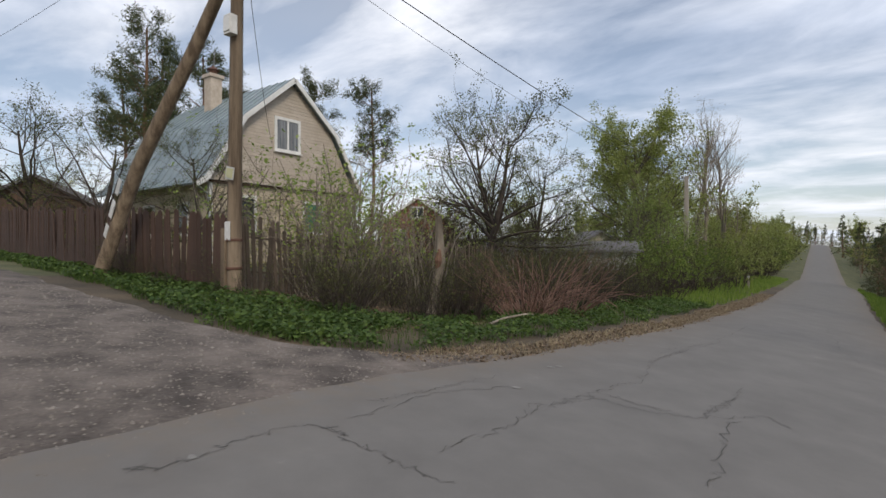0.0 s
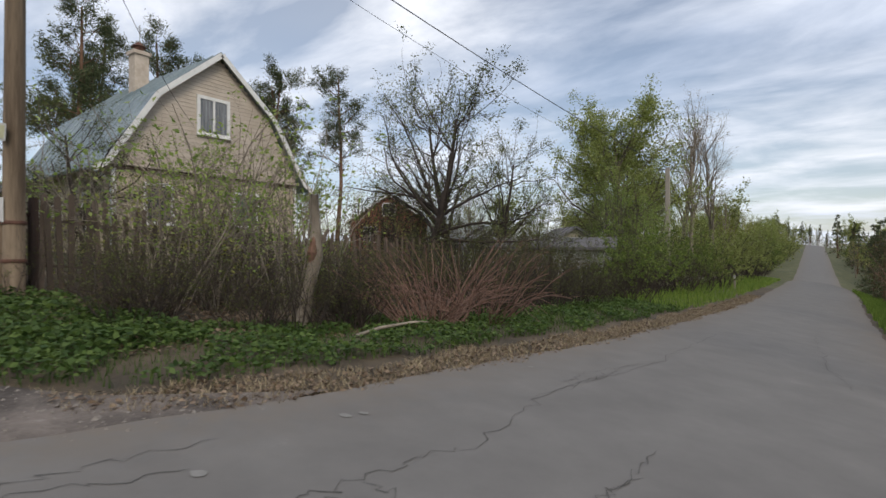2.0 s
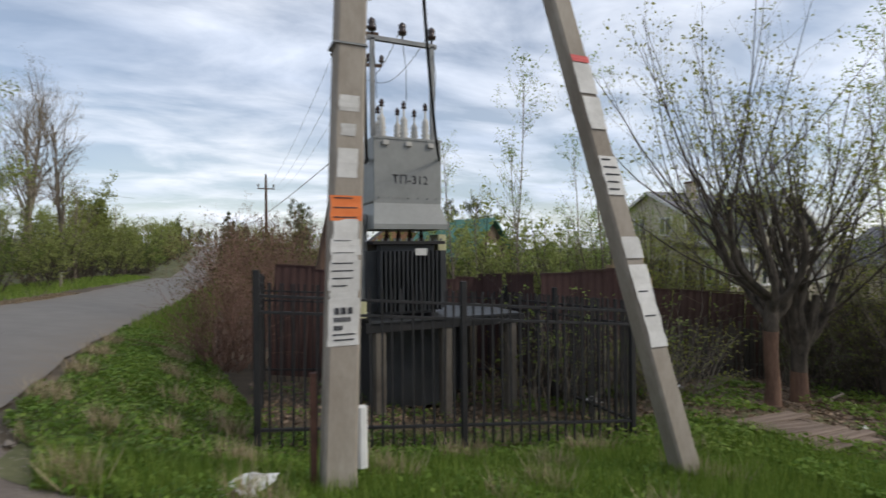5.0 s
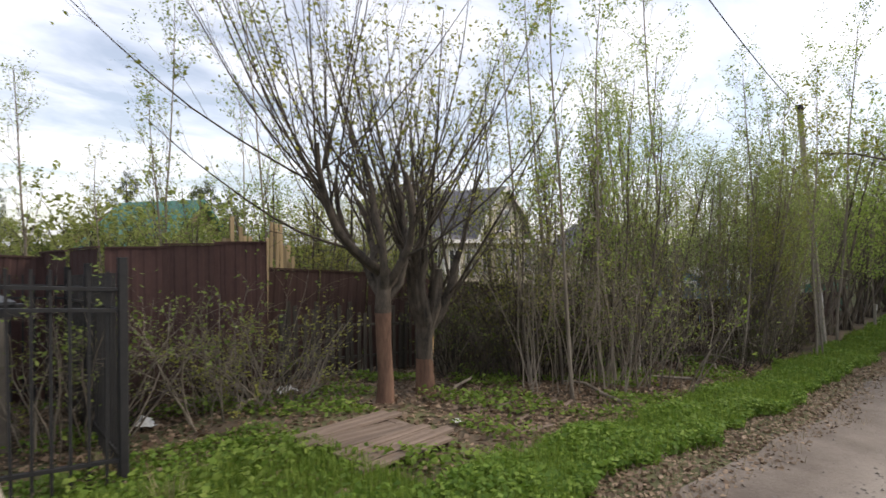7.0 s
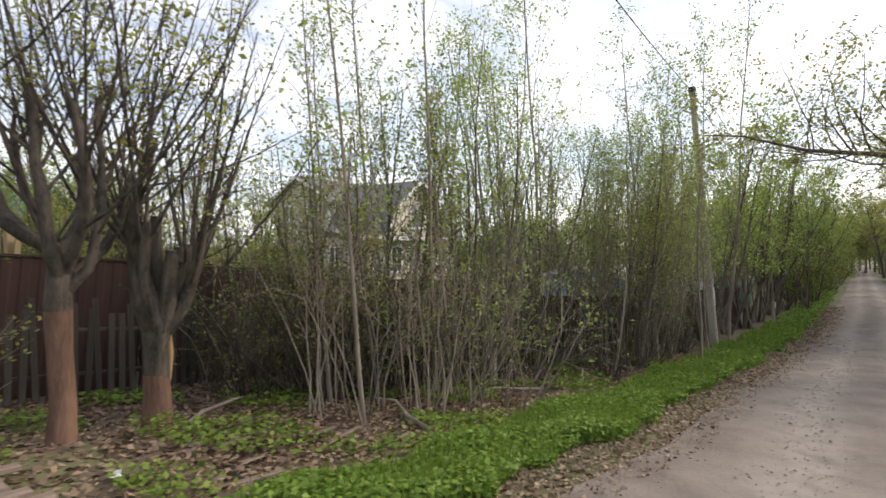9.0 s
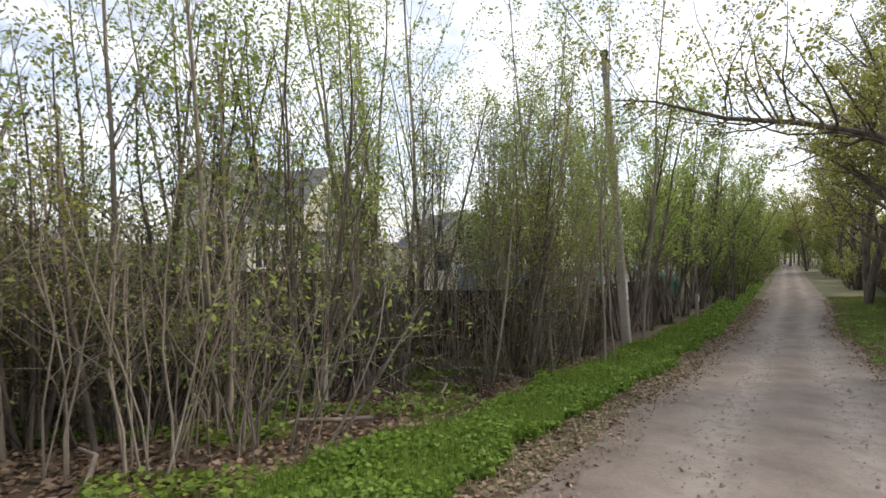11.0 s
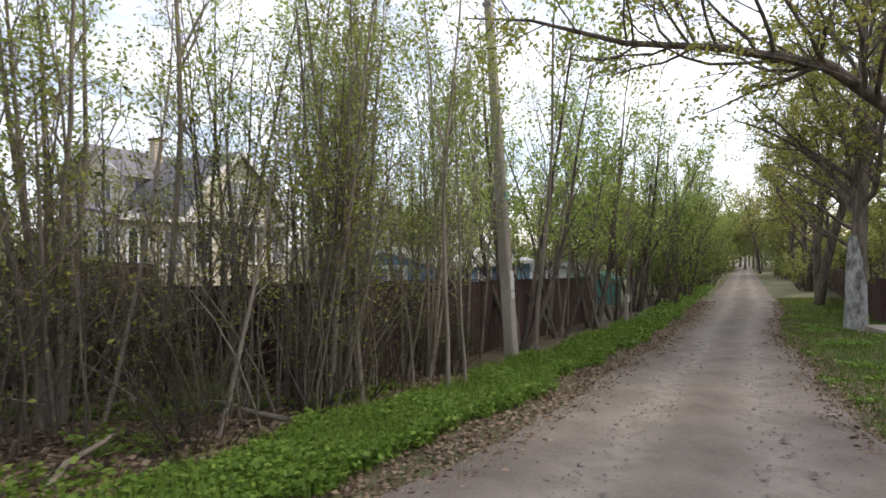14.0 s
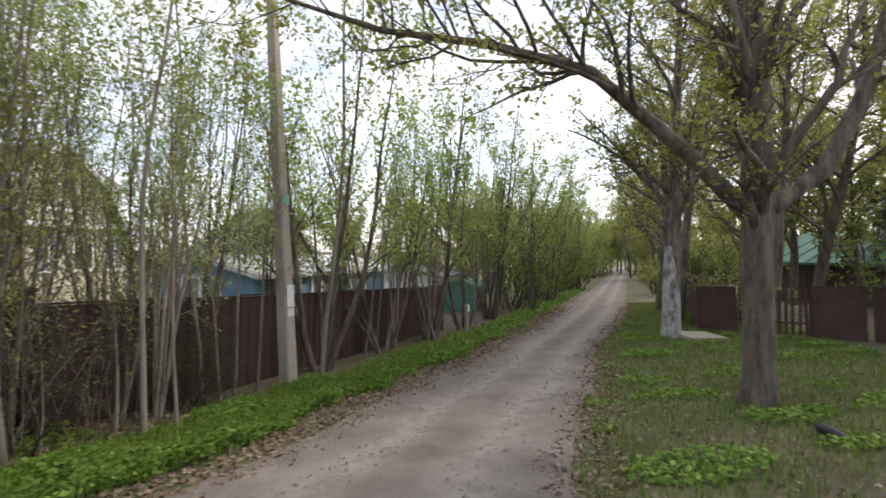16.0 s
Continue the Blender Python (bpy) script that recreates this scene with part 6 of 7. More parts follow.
# lopped trees over the plank stack
t1 = pollard(91, "lopped tree with stripped reddish trunk and many upright shoots", .10, 1.6, 8, 2.1, .06, .85, .16, 9, 1.75, 30)
put(t1, 12.15, 11.75, 10, 1.0)
part("stripped_bark", Geo().tube([(0, 0, .03), (.02, 0, .4), (.0, .02, .9), (-.02, .01, 1.3)], [.131, .109, .104, .114], 12, False), BARKRED, t1, "stripped reddish bark", True)
t2 = pollard(92, "lopped tree with a scarred trunk and dark knuckled head", .125, 1.2, 6, 1.15, .085, .42, .22, 5, 2.6, 20, .4)
put(t2, 13.08, 11.9, 70, 1.0)
part("wood_scar", Geo().tube([(.04, -.118, .5), (.05, -.122, .8), (.03, -.115, 1.1)], [.02, .045, .02], 7), SPLITWOOD, t2, "pale split wood scar")
part("stripped_bark", Geo().tube([(0, 0, .03), (.02, 0, .35), (.012, .01, .6)], [.163, .137, .129], 12, False), BARKRED, t2, "stripped reddish bark", True)
for k in range(10):
    a = pr.uniform(0, 6.28)
    c, d = math.cos(a), math.sin(a)
    top = 1.75 + .6 * pr.random()
    part("broken_stub", Geo().tube([(.07 * c, .07 * d, 1.05), (.2 * c, .2 * d, 1.4), (.27 * c, .27 * d, top)], [.085, .08, .055], 7), BARKDARK, t2)

# thicket between the lane and the fences
clear = lambda x, y: y > lane_north(x) + 1.0 and y < (13.4 if x < 22.3 else 9.5) and math.hypot(x - 12.5, y - 11.7) > 1.3 and math.hypot(x - LNX, y - LNY) > .5
many(T_SAP, 10, (14.2, 18.5), (10.0, 13.4), (.75, 1.15), clear)
many(T_SAP, 14, (18.5, 22.3), (9.2, 13.4), (.8, 1.25), clear)
many(T_SAP[:4], 11, (22.4, 34), (8.0, 9.5), (.75, 1.1), clear)
many(T_SAP, 6, (20.5, 26), (8.7, 9.5), (.7, 1.0), clear)
many(T_SHRUB, 7, (19.5, 25), (8.7, 9.6), (.5, .75), clear)
many(T_SAP[2:], 6, (21.2, 23.4), (8.9, 9.6), (.7, .95), clear)
many(T_LEAFBUSH, 9, (14.0, 22.2), (9.6, 13.2), (.7, 1.05), clear)
many(T_LEAFBUSH, 8, (8.7, 12.0), (12.6, 14.0), (.7, 1.0))
many(T_SHRUB, 4, (9.3, 12.0), (13.0, 14.0), (.55, .8))
many(T_SHRUB, 12, (14.5, 22.2), (11.0, 13.3), (.8, 1.2))
many(T_STEMS, 20, (14.6, 23.2), (10.3, 13.3), (.8, 1.15), clear)
many(T_STEMS, 5, (20.8, 23.6), (9.0, 9.55), (.7, .9), clear)
for x, y, i, k in ((18.0, 10.9, 0, .95), (22.3, 11.8, 1, 1.25), (17.0, 11.8, 2, 1.0), (21.6, 9.6, 3, .85), (15.3, 11.6, 3, .8), (26.5, 11.2, 0, 1.1), (29.5, 11.5, 1, 1.05), (33, 11.5, 0, 1.1), (37, 11.5, 1, 1.1)):
    put(T_CLUMP[i], x, y, pr.uniform(0, 360), k)
put(T_TALL[0], 19.9, 11.3, 40, 1.0)
put(T_TALL[0], 24.4, 10.7, 90, .8, .78)
put(T_TALL[0], 23.4, 11.0, 200, .75, .74)
put(T_TALL[0], 22.2, 9.35, 160, .68, .72)
put(T_TALL[0], 23.7, 9.1, 250, .6, .68)
put(T_SAP[1], 15.0, 11.3, 20, 1.05)
for x, y, i, k in ((27.4, 9.0, 0, 1.1), (29.8, 8.8, 1, 1.0), (32.4, 8.6, 0, 1.05), (35.4, 8.5, 1, 1.1), (38.6, 8.2, 0, 1.1), (42.0, 8.0, 1, 1.15), (47, 7.9, 0, 1.2), (55, 7.6, 1, 1.2), (66, 7.0, 1, 1.3)):
    put(T_CHERRY[i], x, y, pr.uniform(0, 360), k, k * 1.08)
many([T_CLUMP[0], T_CLUMP[2]], 10, (38, 75), (6.0, 8.9), (.95, 1.35), lambda x, y: y > lane_north(x) + 1.0)
many([far_tree], 8, (44, 80), (10.5, 16), (.75, 1.0))
many(T_GREENBUSH, 6, (14, 34), (15.5, 22), (.6, .9))
many(T_GREENBUSH, 6, (11, 20), (15.6, 19), (.8, 1.1))
for x, y, k in ((101, 2.4, 1.0), (103, 3.8, 1.1), (100, 4.8, .9), (105, 1.2, 1.0), (99, .4, .9), (108, 2.8, 1.3), (97, -1.4, 1.0), (96, 6.4, 1.0)):
    put(far_tree, x, y, pr.uniform(0, 360), k)
many(T_CLUMP[:3], 3, (26, 34), (12.5, 15), (.8, 1.0))
many(T_GREENBUSH, 12, (40, 80), (6.5, 9.0), (.9, 1.4), lambda x, y: y > lane_north(x) + .8)
many(T_SAP, 10, (30, 50), (7.6, 8.8), (.8, 1.1), lambda x, y: y > lane_north(x) + .9)
many([far_tree, far_bare], 14, (44, 95), (11, 34), (.7, 1.0))


# trees on the other side of the lane
def limb_tree():
    seed = 95
    r = np.random.default_rng(seed)
    trunk = np.array([[(0, 0, -.1), (.0, 0, .4), (.03, .0, 1.2), (.0, .02, 2.0), (.02, 0, 2.7), (.0, .05, 4.2), (.1, .2, 6.2), (.2, .1, 9.0)]])
    tr_rad = np.array([[.26, .20, .185, .185, .20, .16, .12, .05]])
    limb = np.array([[(0, .1, 2.4), (-.35, .9, 3.2), (-.75, 2.0, 4.15), (-1.2, 3.2, 4.45), (-1.6, 4.4, 4.6), (-2.0, 5.6, 5.0), (-2.3, 6.5, 5.1)]])
    lrad = np.array([[.12, .095, .075, .055, .04, .022, .01]])
    limb2 = np.array([[(0, -.1, 2.5), (.3, -.8, 3.0), (.5, -1.3, 4.0), (.6, -1.7, 5.5), (.9, -2.2, 7.2)]])
    l2 = np.array([[.13, .11, .10, .07, .03]])
    P, D, L, R = [], [], [], []
    for pts, rad, n, t0 in ((trunk[0], tr_rad[0], 16, .45), (limb[0], lrad[0], 30, .2), (limb2[0], l2[0], 10, .4)):
        for k in range(n):
            t = r.uniform(t0, 1) * (len(pts) - 1)
            i = min(int(t), len(pts) - 2)
            f = t - i
            P.append(pts[i] * (1 - f) + pts[i + 1] * f)
            d = unit(pts[i + 1] - pts[i])
            side = unit(np.cross(d, r.normal(0, 1, 3)))
            D.append(d * .55 + side * .8 + np.array((0, 0, .25)))
            L.append(r.uniform(1.2, 2.6))
            R.append((rad[i] * (1 - f) + rad[i + 1] * f) * .45)
    lv = [dict(n=7, wob=.16, up=.06, tip=.25, sides=5, kids=8, t0=.2, ang=45, ratio=.45, rr=.5),
          dict(n=4, wob=.18, up=.05, tip=.3, sides=3, kids=5, t0=.15, ang=45, ratio=.5, rr=.6),
          dict(n=2, wob=.2, up=.02, tip=.4, sides=3)]
    g, t = grow(seed, P, D, L, R, lv, 4)
    g += [(trunk, tr_rad, 12), (limb, lrad, 8), (limb2, l2, 8)]
    return plant("lane_tree", "dark-barked tree with a long limb over the lane", "tree", g, t, BARK, L_YELLOW, .095, .08, seed, 1.0)


lt = limb_tree()
put(lt, 26.1, 2.05, 0, 1.0)
T_LANE = [big_tree(96, 10.5, .2, L_YELLOW, .125, BARK, 22, 8, .2, 52, .40, .05, 6, "lane_tree", "tall dark-barked tree with thin yellow-green spring leaves", .9, .08, .05, .5)]
T_LANE.append(big_tree(97, 11.5, .17, L_YELLOW, .125, BARK, 24, 8, .18, 48, .36, .06, 6, "lane_tree", "tall slim lane tree with olive spring leaves", .9, .08, .05, .5))
T_WHITE = big_tree(98, 10.0, .21, L_YELLOW, .125, BARK, 22, 8, .26, 55, .40, .05, 6, "lane_tree", "lane tree with flaking whitish bark on its trunk", .9, .08, .05, .5, .012)
wt = put(T_WHITE, 33.4, 2.3, 30, 1.0, 1.0, label="lane tree with flaking whitish bark on its trunk")
part("whitewashed_bark", Geo().tube([(0, 0, .0), (0, 0, .6), (.0, 0, 1.3), (.0, .0, 1.9), (.0, .0, 2.45)], [.265, .235, .222, .20, .16], 12, False), BARKWHITE, wt, "flaking pale bark", True)
for x, y, i, k in ((38, 1.6, 1, 1.0), (44, -1.6, 1, 1.05), (42, 1.9, 0, .95), (47, 1.2, 1, 1.05), (52, 1.0, 0, 1.0), (58, .6, 1, 1.1), (65, .2, 0, 1.0), (36.0, -.6, 1, 1.0), (40, -3, 0, 1.1), (30.5, -3.2, 1, .95), (74, -.4, 1, 1.0), (46, -4, 1, 1.1), (84, 1.5, 0, .9), (70, 6.8, 1, .9), (88, 8, 0, .9)):
    put(T_LANE[i], x, y, pr.uniform(0, 360), k)
for x, y, k in ((37, -4.5, .75), (41, -6, .9), (34, -5.5, .7), (30, -6.5, .8), (47, -8, 1.0)):
    put(T_SPRUCE[0], x, y, pr.uniform(0, 360), k)
many([far_tree], 6, (28, 60), (-16, -8), (.8, 1.1))
many(T_GREENBUSH, 6, (24, 40), (-6, -2.6), (1.0, 1.4))
many(T_GREENBUSH, 20, (66, 100), (-9, 2), (1.2, 2.0), lambda x, y: y < lane_south(x) - .9)
many(T_GREENBUSH, 10, (78, 104), (3, 12), (1.2, 2.0), lambda x, y: y > lane_north(x) + .9)
many(T_GREENBUSH, 8, (36, 75), (-.6, 1.4), (.55, .95))
many(T_SHRUB, 6, (36, 60), (-1.0, 1.0), (.6, 1.0))
many([far_tree, far_bare], 16, (76, 118), (-9, 12), (.75, 1.05), lambda x, y: x > 98 or not lane_south(x) - 1.2 < y < lane_north(x) + 1.2)
many([T_LANE[0], T_LANE[1]], 6, (28, 60), (-9, -3), (.8, 1.0))
many([far_tree], 10, (40, 90), (-8, -.5), (.7, 1.0), lambda x, y: y < lane_south(x) - 2)
many([far_bare, far_tree], 14, (92, 150), (-14, 18), (.8, 1.1), lambda x, y: not lane_south(x) - 1 < y < lane_north(x) + 1)
many([far_tree, far_bare], 18, (-26, 26), (115, 195), (.7, 1.0), lambda x, y: abs(x) > 4.5)
many(T_GREENBUSH, 26, (-8.5, -4.2), (55, 170), (1.2, 1.9))
many(T_GREENBUSH, 16, (6.5, 11), (75, 170), (1.2, 1.9))
many(T_SPRUCE, 14, (-15, 15), (205, 240), (.7, 1.2))
many(T_SPRUCE, 7, (5.5, 12), (70, 180), (.7, 1.1))
many([far_tree, far_bare], 14, (-12, -6), (60, 180), (.6, .9))
many([far_tree, far_bare], 10, (-22, 22), (262, 285), (1.0, 1.3))
many([far_tree, far_bare], 8, (100, 125), (-4, 12), (.9, 1.2))
many([far_tree, far_bare], 16, (-60, 40), (200, 235), (.9, 1.3), lambda x, y: abs(x) > 6)
many([far_tree, far_bare], 18, (-90, 90), (100, 190), (.8, 1.1), lambda x, y: abs(x) > 7)

# dead trunk in the hedge
dt = thing("dead_trunk", "leaning dead trunk with torn reddish wood", "tree stump", -7.05, 9.05)
part("trunk", Geo().tube([(0, 0, -.1), (.08, .1, .6), (.17, .2, 1.2), (.16, .2, 1.7), (.12, .2, 2.25)], [.13, .11, .12, .085, .075], 9), BARKLIGHT, dt, smooth=True)
part("torn_wood", Geo().tube([(.14, .13, .95), (.18, .12, 1.25), (.19, .15, 1.55)], [.04, .10, .03], 7), BARKRED, dt)
part("stub", Geo().tube([(.17, .2, 1.3), (.32, .35, 1.65)], [.05, .03], 6), BARK, dt)

# ---- ground cover ----
def scatter(n, xr, yr, ok, seed):
    r = np.random.default_rng(seed)
    out = []
    got = 0
    while got < n:
        x, y = r.uniform(*xr, n), r.uniform(*yr, n)
        m = ok(x, y) & (r.random(n) < 1)
        out.append(np.stack([x[m], y[m]], 1))
        got += int(m.sum())
    p = np.concatenate(out)[:n]
    return np.concatenate([p, ground_of(p[:, 0], p[:, 1])[:, None]], 1), r


def patchy(x, y, s=.8, lo=.0):
    return np.sin(x * s * 2.1 + 1.3) * np.sin(y * s * 2.7 + .4) + .6 * np.sin(x * s * 5.3 + y * s * 3.1) > lo


def grass(label, n, xr, yr, ok, seed, h=.2, mat=None, w=.006, lean=.5):
    P, r = scatter(n, xr, yr, ok, seed)
    hh = h * r.uniform(.4, 1.2, n)
    a = r.uniform(0, 6.28, n)
    ln = lean * r.random(n) * hh
    d = np.stack([np.cos(a), np.sin(a), a * 0], 1)
    s = np.stack([-np.sin(a), np.cos(a), a * 0], 1) * (w * r.uniform(.7, 1.5, n))[:, None]
    top = P + d * ln[:, None] + np.array((0, 0, 1)) * hh[:, None]
    v = np.stack([P - s - (0, 0, .02), P + s - (0, 0, .02), top], 1).reshape(-1, 3)
    return tagged(new("grass", quads_mesh("grass", v, mat or L_GRASS, 3)), label, "grass", kind="stuff")


def herbs(label, n, xr, yr, ok, seed, size=.075, h=.2, mat=None, name="ground_cover", flat=.75, low=.02):
    P, r = scatter(n, xr, yr, ok, seed)
    tuft = np.sin(P[:, 0] * 3.1 + seed) * np.sin(P[:, 1] * 3.7) * .35 + .75
    P[:, 2] += low + h * r.random(n) ** .8 * tuft
    return tagged(new(name, quads_mesh(name, leaves(r, P, size, .012, flat, .7), mat or L_HERB)), label, "ground cover", kind="stuff")


strip = lambda x, y: (y > lane_north(x) + .46 + .15 * wave(x, 2.2, 3)) & (y < np.interp(x, (6, 11, 16.6, 19, 29, 40, 80), (9.7, 9.3, 8.95, 8.75, 8.1, 7.6, 6)) + .2 * wave(x, 1.7, 1))
herbs("bright green ground elder along the lane", 56000, (9.0, 26), (6.6, 11), strip, 201, .062, .19)
herbs("bright green ground elder along the lane", 16000, (26, 60), (4.5, 9), strip, 202, .10, .2)
grass("fresh green grass blades along the lane", 30000, (7.5, 34), (6.4, 10.5), strip, 203, .26)
behind = lambda x, y: (y > np.interp(x, (6, 11, 19, 29), (9.6, 9.2, 8.7, 7.8))) & patchy(x, y, .8, .25)
herbs("patches of low green weeds under the saplings", 11000, (8.5, 23), (9, 13.6), behind, 204, .075, .17, L_GRASS)
herbs("fallen brown leaves under the saplings", 34000, (8.6, 24), (8.6, 14.2), lambda x, y: y > np.interp(x, (6, 11, 19, 29), (9.4, 9.1, 8.6, 7.7)), 205, .08, .03, L_DEAD, "dead_leaves", .85, .005)
edge = lambda x, y: np.abs(y - lane_north(x) - .15) < .5 + .12 * wave(x, 3, 2)
herbs("dry leaves and straw along the lane edge", 26000, (10, 44), (5.5, 9), edge, 206, .06, .02, L_DEAD, "dead_leaves", .85, .012)
grass("dry straw along the lane edge", 5000, (7, 40), (5.8, 9), edge, 207, .12, L_STRAW, .004, 1.6)
# verge of the crossing with the substation
verge = lambda x, y: (x > np.interp(y, (8.2, 9.2, 10.2, 12, 18, 30, 50), (9, 4.6, 2.7, 2.05, 1.75, 2.1, 2.8)) + .12 * wave(y, 2, 1)) & (x < np.interp(y, (8, 12, 13, 18, 30, 50), (10.5, 10.5, 4.4, 3.6, 3.6, 4.6))) & (y > lane_north(x) + .15)
grass("green verge grass round the poles", 34000, (1.6, 10.5), (8, 20), lambda x, y: verge(x, y) & (y < 11), 211, .18)
grass("short verge grass before the enclosure", 32000, (1.6, 10.5), (10.9, 20), lambda x, y: verge(x, y) & (y >= 10.9), 217, .10)
grass("green verge grass along the road", 16000, (1.6, 5.5), (20, 60), verge, 212, .28, None, .012)
herbs("low clover-like weeds in the verge", 30000, (1.6, 10.5), (8, 20), verge, 213, .06, .09)
grass("dry yellow tufts in the verge", 6000, (1.6, 9), (8.2, 18), lambda x, y: verge(x, y) & patchy(x, y, 1.5, .9), 214, .25, L_STRAW, .005, 1.2)
pen_in = lambda x, y: (x > 4.3) & (x < 9.2) & (y > 11.8) & (y < 16)
herbs("dead leaves and weeds inside the enclosure", 7000, (4.3, 9.2), (11.8, 16), pen_in, 215, .06, .05, L_DEAD, "dead_leaves", .8)
herbs("sparse weeds inside the enclosure", 1800, (4.3, 9.2), (11.6, 16), lambda x, y: pen_in(x, y) & patchy(x, y, 1.4, .1), 216, .06, .18)
# strip by the hedge
hed = lambda x, y: (x < np.interp(y, (4.2, 5, 7, 13, 22, 50), (-5.1, -4.5, -4.0, -3.4, -3.0, -2.5)) + .16 * wave(y, 2, 4)) & (x > -6.9 + .3 * wave(y, 1, 2)) & (y > np.interp(x, (-7, -5.3, -4.2), (3.7, 4.2, 5.0)))
herbs("low dark green weeds below the hedge", 20000, (-7, -2.2), (3.6, 20), lambda x, y: hed(x, y) & patchy(x, y, .9, -.45), 221, .075, .15, L_WEED)
grass("short grass below the hedge", 15000, (-7, -2.2), (3.6, 22), hed, 222, .12, L_WEED)
grass("short grass along the road edge", 16000, (-6.5, -2), (20, 64), hed, 223, .26, None, .012)
red = lambda x, y: np.abs(x - np.interp(y, (4.2, 5, 7, 13, 22, 50), (-4.6, -4.0, -3.5, -2.85, -2.5, -2.1))) < .35 + .15 * wave(y, 2.4, 1)
grass("dry straw along the road edge", 15000, (-5.5, -2), (4.6, 34), red, 224, .06, L_STRAW, .005, 2.2)
herbs("dead leaves along the road edge", 8000, (-5.5, -2), (4.6, 34), red, 225, .05, .015, L_DEAD, "dead_leaves", .85, .008)
corner = lambda x, y: (y > np.interp(x, (-24, -15, -9, -7, -5.3), (4.8, 4.3, 4.0, 3.9, 4.3)) + .15 * wave(x, 2, 2)) & (y < np.interp(x, (-24, -9.5, -7), (5.3, 5.9, 6.6)))
herbs("low weeds round the timber poles", 12000, (-24, -5.5), (3.5, 6.6), corner, 226, .085, .18, L_WEED)
grass("short grass along the side lane", 10000, (-24, -5.5), (3.5, 6.6), corner, 227, .14, L_WEED)
herbs("fallen leaves below the hedge", 14000, (-10, -4.6), (5.5, 26), lambda x, y: x < -5.2, 228, .06, .03, L_DEAD, "dead_leaves", .8)
# south side of the lane
south = lambda x, y: (y < lane_south(x) - .1 + .1 * wave(x, 2, 5)) & (y > -1.2)
grass("short worn grass beside the lane trees", 80000, (19, 46), (-1.2, 4.2), south, 231, .12, None, .006, .8)
herbs("low weeds beside the lane trees", 16000, (19, 40), (-1.2, 4.2), lambda x, y: south(x, y) & patchy(x, y, .9, .6), 232, .07, .10)
grass("dry grass beside the lane trees", 20000, (19, 46), (-1.2, 4.2), lambda x, y: south(x, y) & patchy(x, y, .7, -.3), 235, .1, L_STRAW, .005, 1.2)
sedge = lambda x, y: np.abs(y - lane_south(x) + .1) < .35 + .12 * wave(x, 3, 2)
herbs("dry leaves along the lane's far edge", 9000, (18, 44), (2.5, 4.8), sedge, 236, .06, .02, L_DEAD, "dead_leaves", .85, .02)
grass("dry straw along the lane's far edge", 4000, (18, 44), (2.5, 4.8), sedge, 237, .1, L_STRAW, .005, 1.4)
herbs("fallen leaves beside the lane trees", 9000, (19, 36), (-1.2, 4.2), south, 233, .06, .02, L_DEAD, "dead_leaves", .85, .01)
grass("rough grass behind the fences", 14000, (-60, 80), (16, 100), lambda x, y: ((x > 6) | (x < -11)), 234, .5, None, .05)

# loose stones
def stones(label, n, xr, yr, ok, seed, size=.02, lift=.0):
    P, r = scatter(n, xr, yr, ok, seed)
    s = size * r.lognormal(0, .45, n)[:, None, None]
    base = np.array([(1, 0, 0), (0, 1, 0), (-1, 0, 0), (0, -1, 0), (0, 0, .7), (0, 0, -.5)])
    v = (P[:, None, :] + (base[None] * (1 + r.normal(0, .25, (n, 6, 3)))) * s + np.array((0, 0, lift)))
    f = np.array([(0, 1, 4), (1, 2, 4), (2, 3, 4), (3, 0, 4)])
    tri = v[:, f].reshape(-1, 3)
    return tagged(new("gravel_stones", quads_mesh("gravel_stones", tri, STONE, 3)), label, "gravel", kind="stuff")


STONE = surface("grey_stone", (0.15, 0.13, 0.11), (0.26, 0.23, 0.20), 6, 0.9, 0.3)
on_lane = lambda x, y: (y > lane_south(x)) & (y < lane_north(x) + .1)
stones("small grey stones on the gravel lane", 9000, (8, 30), (3.8, 9), on_lane, 241, .009, .03)
stones("small grey stones in the lane mouth", 11000, (-12, -3.3), (-1.5, 6), lambda x, y: (y > apron_edges(x)[0]) & (y < apron_edges(x)[1]), 242, .009, .012)
stones("grit at the road edge", 1500, (1.4, 3.2), (8, 16), lambda x, y: (x > np.interp(y, ry, right) - .2) & (x < np.interp(y, ry, right) + .6), 243, .008, .008)

# ---- small things ----
dk = thing("plank_stack", "flat stack of rotten planks lying in the verge", "planks", 10.95, 10.5)
for k in range(9):
    part("plank", Geo().box((0, 0, 0), (1.2 + pr.uniform(-.15, .15), .125, .03), bevel=.006), PLANK, dk, at=pose(pr.uniform(-.08, .08), -.55 + k * .135, .07 + pr.uniform(0, .02), pr.normal(0, 2), pr.normal(0, 1.5), pr.normal(0, 2.5)))
for k in (-.5, .5):
    part("bearer", Geo().box((k, 0, .02), (.09, 1.2, .07)), PLANK, dk)
for k in range(8):
    x, y = pr.uniform(11.8, 14.4), pr.uniform(9.7, 10.9)
    o = tagged(new("board_scrap", Geo().box((0, 0, 0), (pr.uniform(.25, .7), pr.uniform(.05, .10), .015), bevel=.004).mesh("board_scrap", PLANK)), "rotten brown board scrap on the ground", "board", "board scraps in the verge")
    o.matrix_basis = pose(x, y, ground(x, y) + .015, pr.normal(0, 4), pr.normal(0, 4), pr.uniform(-40, 40))


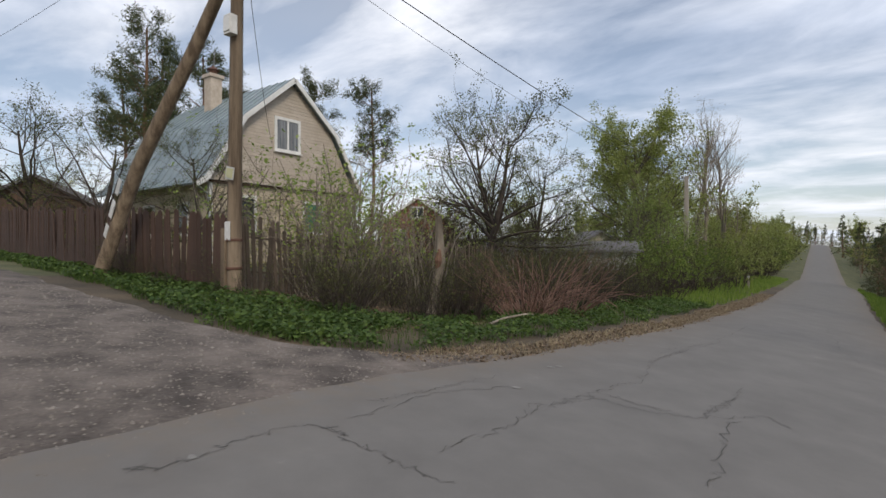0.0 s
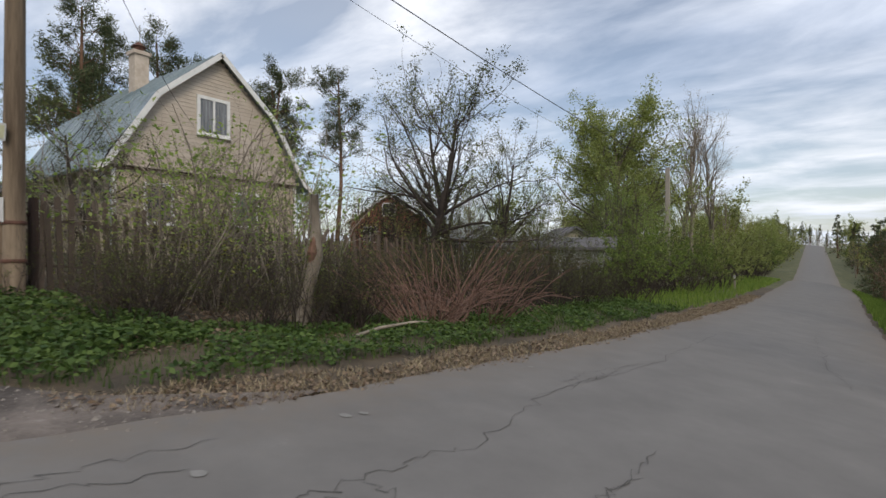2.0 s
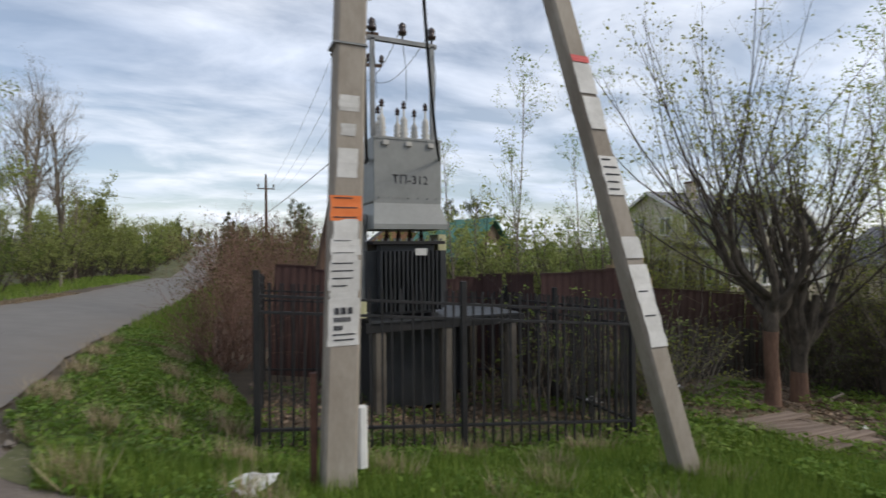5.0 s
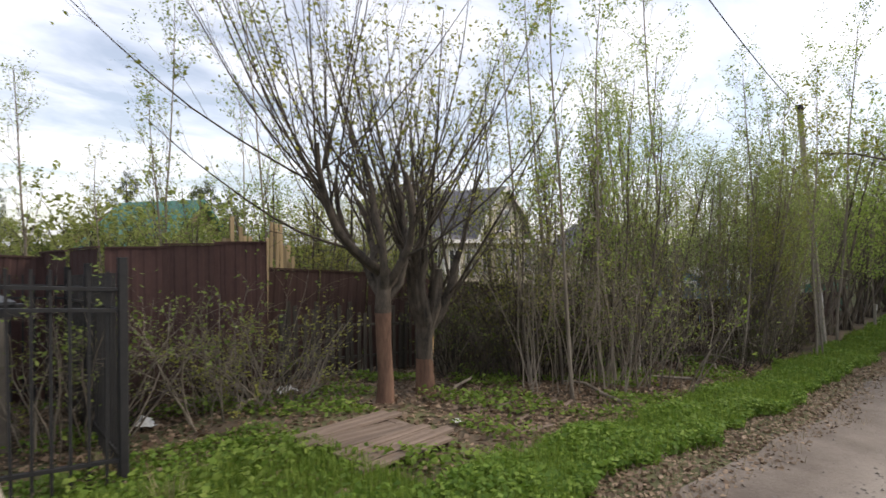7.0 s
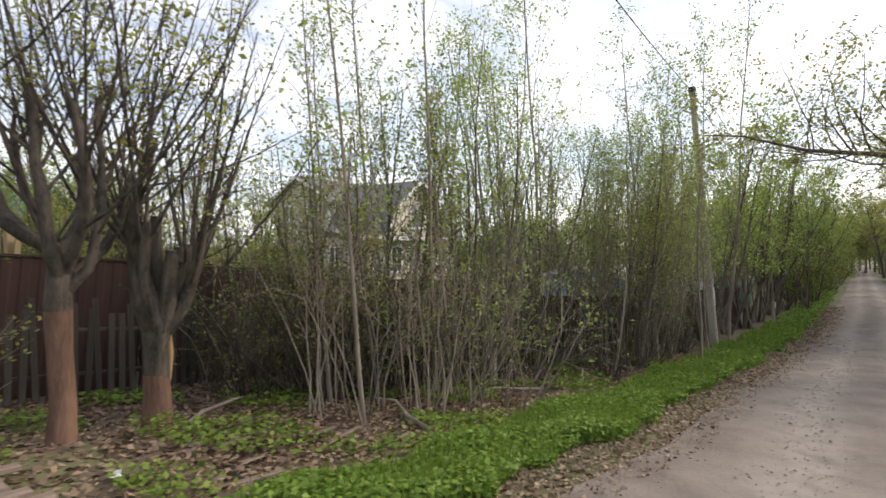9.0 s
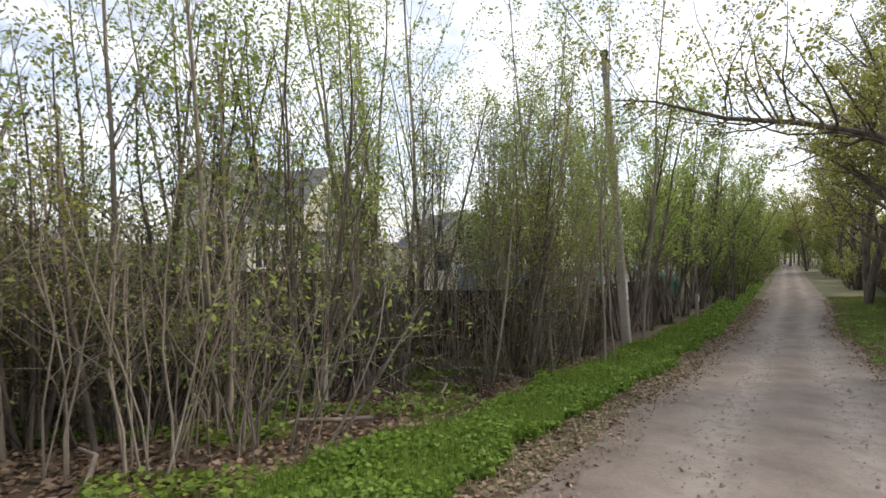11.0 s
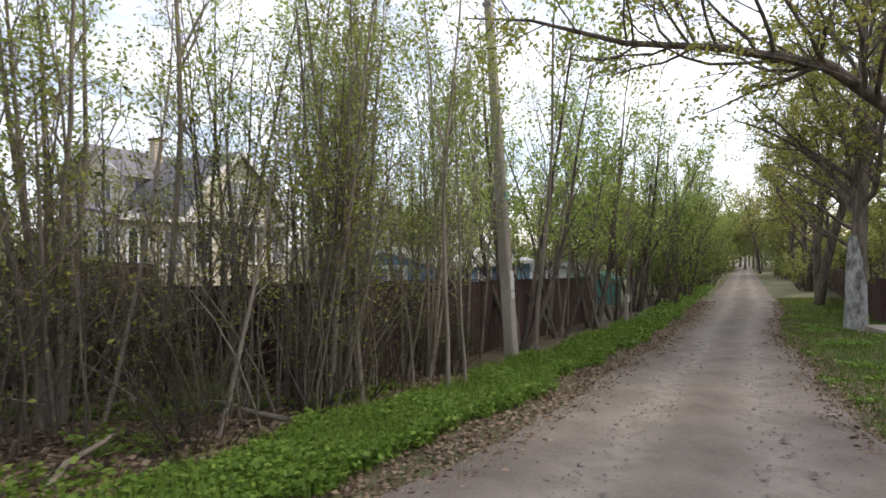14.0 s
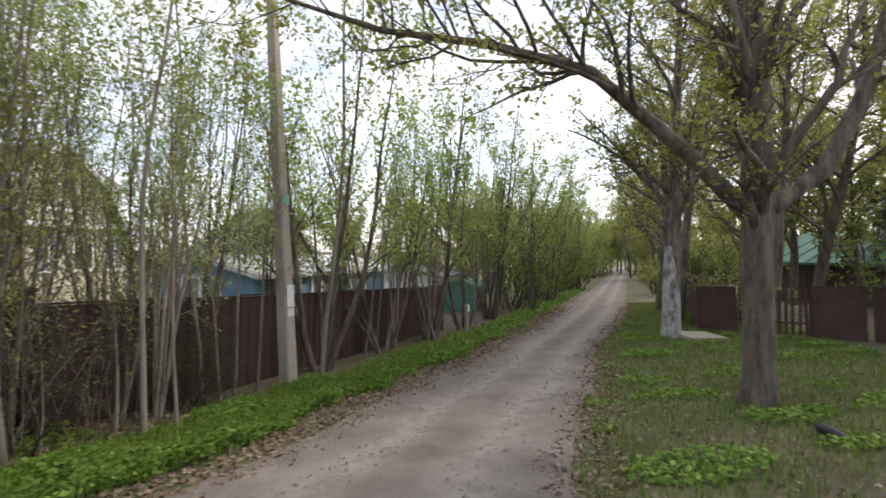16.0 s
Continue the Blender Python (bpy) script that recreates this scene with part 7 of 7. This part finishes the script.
def litter(name, label, x, y, s, seed):
    r = np.random.default_rng(seed)
    n = 5
    v = [((i - 2) * s / 2 + r.normal(0, s * .12), (j - 2) * s / 2.6 + r.normal(0, s * .12), .03 + abs(r.normal(0, s * .3))) for i in range(n) for j in range(n)]
    ge = Geo().add(v, [(i * n + j, (i + 1) * n + j, (i + 1) * n + j + 1, i * n + j + 1) for i in range(n - 1) for j in range(n - 1)])
    o = tagged(new(name, ge.mesh(name, WHITEPAINT)), label, "litter")
    o.matrix_basis = pose(x, y, ground(x, y) + .04, 0, 0, r.uniform(0, 360))


litter("paper_litter", "crumpled white paper on the grass", 4.0, 9.95, .2, 1)
litter("plastic_litter", "white plastic scrap among the leaves", 11.4, 13.0, .13, 2)
litter("plastic_bag", "pale plastic bag behind the enclosure", 9.6, 13.1, .13, 3)
litter("paper_litter", "small white paper scrap in the verge", 12.1, 10.4, .05, 4)
for x, y, hh, lab in ((18.2, 10.75, .85, "short grey concrete stake among saplings"), (33.2, 7.75, .95, "short post with a white plate beside the lane"), (-3.6, 37.5, .8, "low white road marker post")):
    p = thing("marker_post", lab, "post", x, y)
    part("post", Geo().box((0, 0, hh / 2 - .1), (.11, .10, hh + .2), bevel=.015), CONCRETE, p)
    if hh != .85:
        part("plate", Geo().box((0, -.06, hh - .12), (.12, .02, .2)), WHITEPAINT, p)
for x, y, L, rz, lab in ((19.3, 9.55, 1.0, 35, "pale fallen stick in the grass"), (15.2, 10.2, 1.4, 70, "forked fallen branch under the saplings"), (17.3, 9.9, 1.2, 150, "pale bent fallen branch"), (13.6, 11.6, 1.0, 20, "grey fallen branch among leaves"), (20.9, 9.8, 1.3, 100, "thin fallen branch leaning in the thicket"), (-5.0, 9.2, 1.5, 80, "bare fallen branch below the hedge")):
    z = .06
    o = tagged(new("fallen_branch", Geo().tube([(-L / 2, 0, z), (-L / 6, .06, z + .06), (L / 5, -.04, z + .10), (L / 2, .05, z + .05)], [.03, .026, .02, .01], 6).mesh("fallen_branch", BARKLIGHT, True)), lab, "branch")
    o.matrix_basis = pose(x, y, ground(x, y), 0, 0, rz)
ang = np.arange(20) * 2 * np.pi / 20
ty = Geo()
v = []
for t in ang:
    for u in np.arange(8) * 2 * np.pi / 8:
        v.append(((.23 + .08 * math.cos(u)) * math.cos(t), (.23 + .08 * math.cos(u)) * math.sin(t), .08 * math.sin(u)))
ty.add(v, [(i * 8 + j, ((i + 1) % 20) * 8 + j, ((i + 1) % 20) * 8 + (j + 1) % 8, i * 8 + (j + 1) % 8) for i in range(20) for j in range(8)])
o = tagged(new("old_tyre", ty.mesh("old_tyre", RUBBER, True)), "black old tyre half sunk in weeds", "tyre")
o.matrix_basis = pose(24.75, 1.7, ground(24.75, 1.7) + .03, 28, 0, 20) @ Matrix.Diagonal((.62, .62, .62, 1))
sl_o = tagged(new("concrete_slab", Geo().box((0, 0, 0), (1.5, .9, .14), bevel=.03).mesh("concrete_slab", CONCRETE)), "cracked grey concrete slab in the grass", "slab")
sl_o.matrix_basis = pose(33.2, 1.7, ground(33.2, 1.7) + .06, 0, 2, 12)
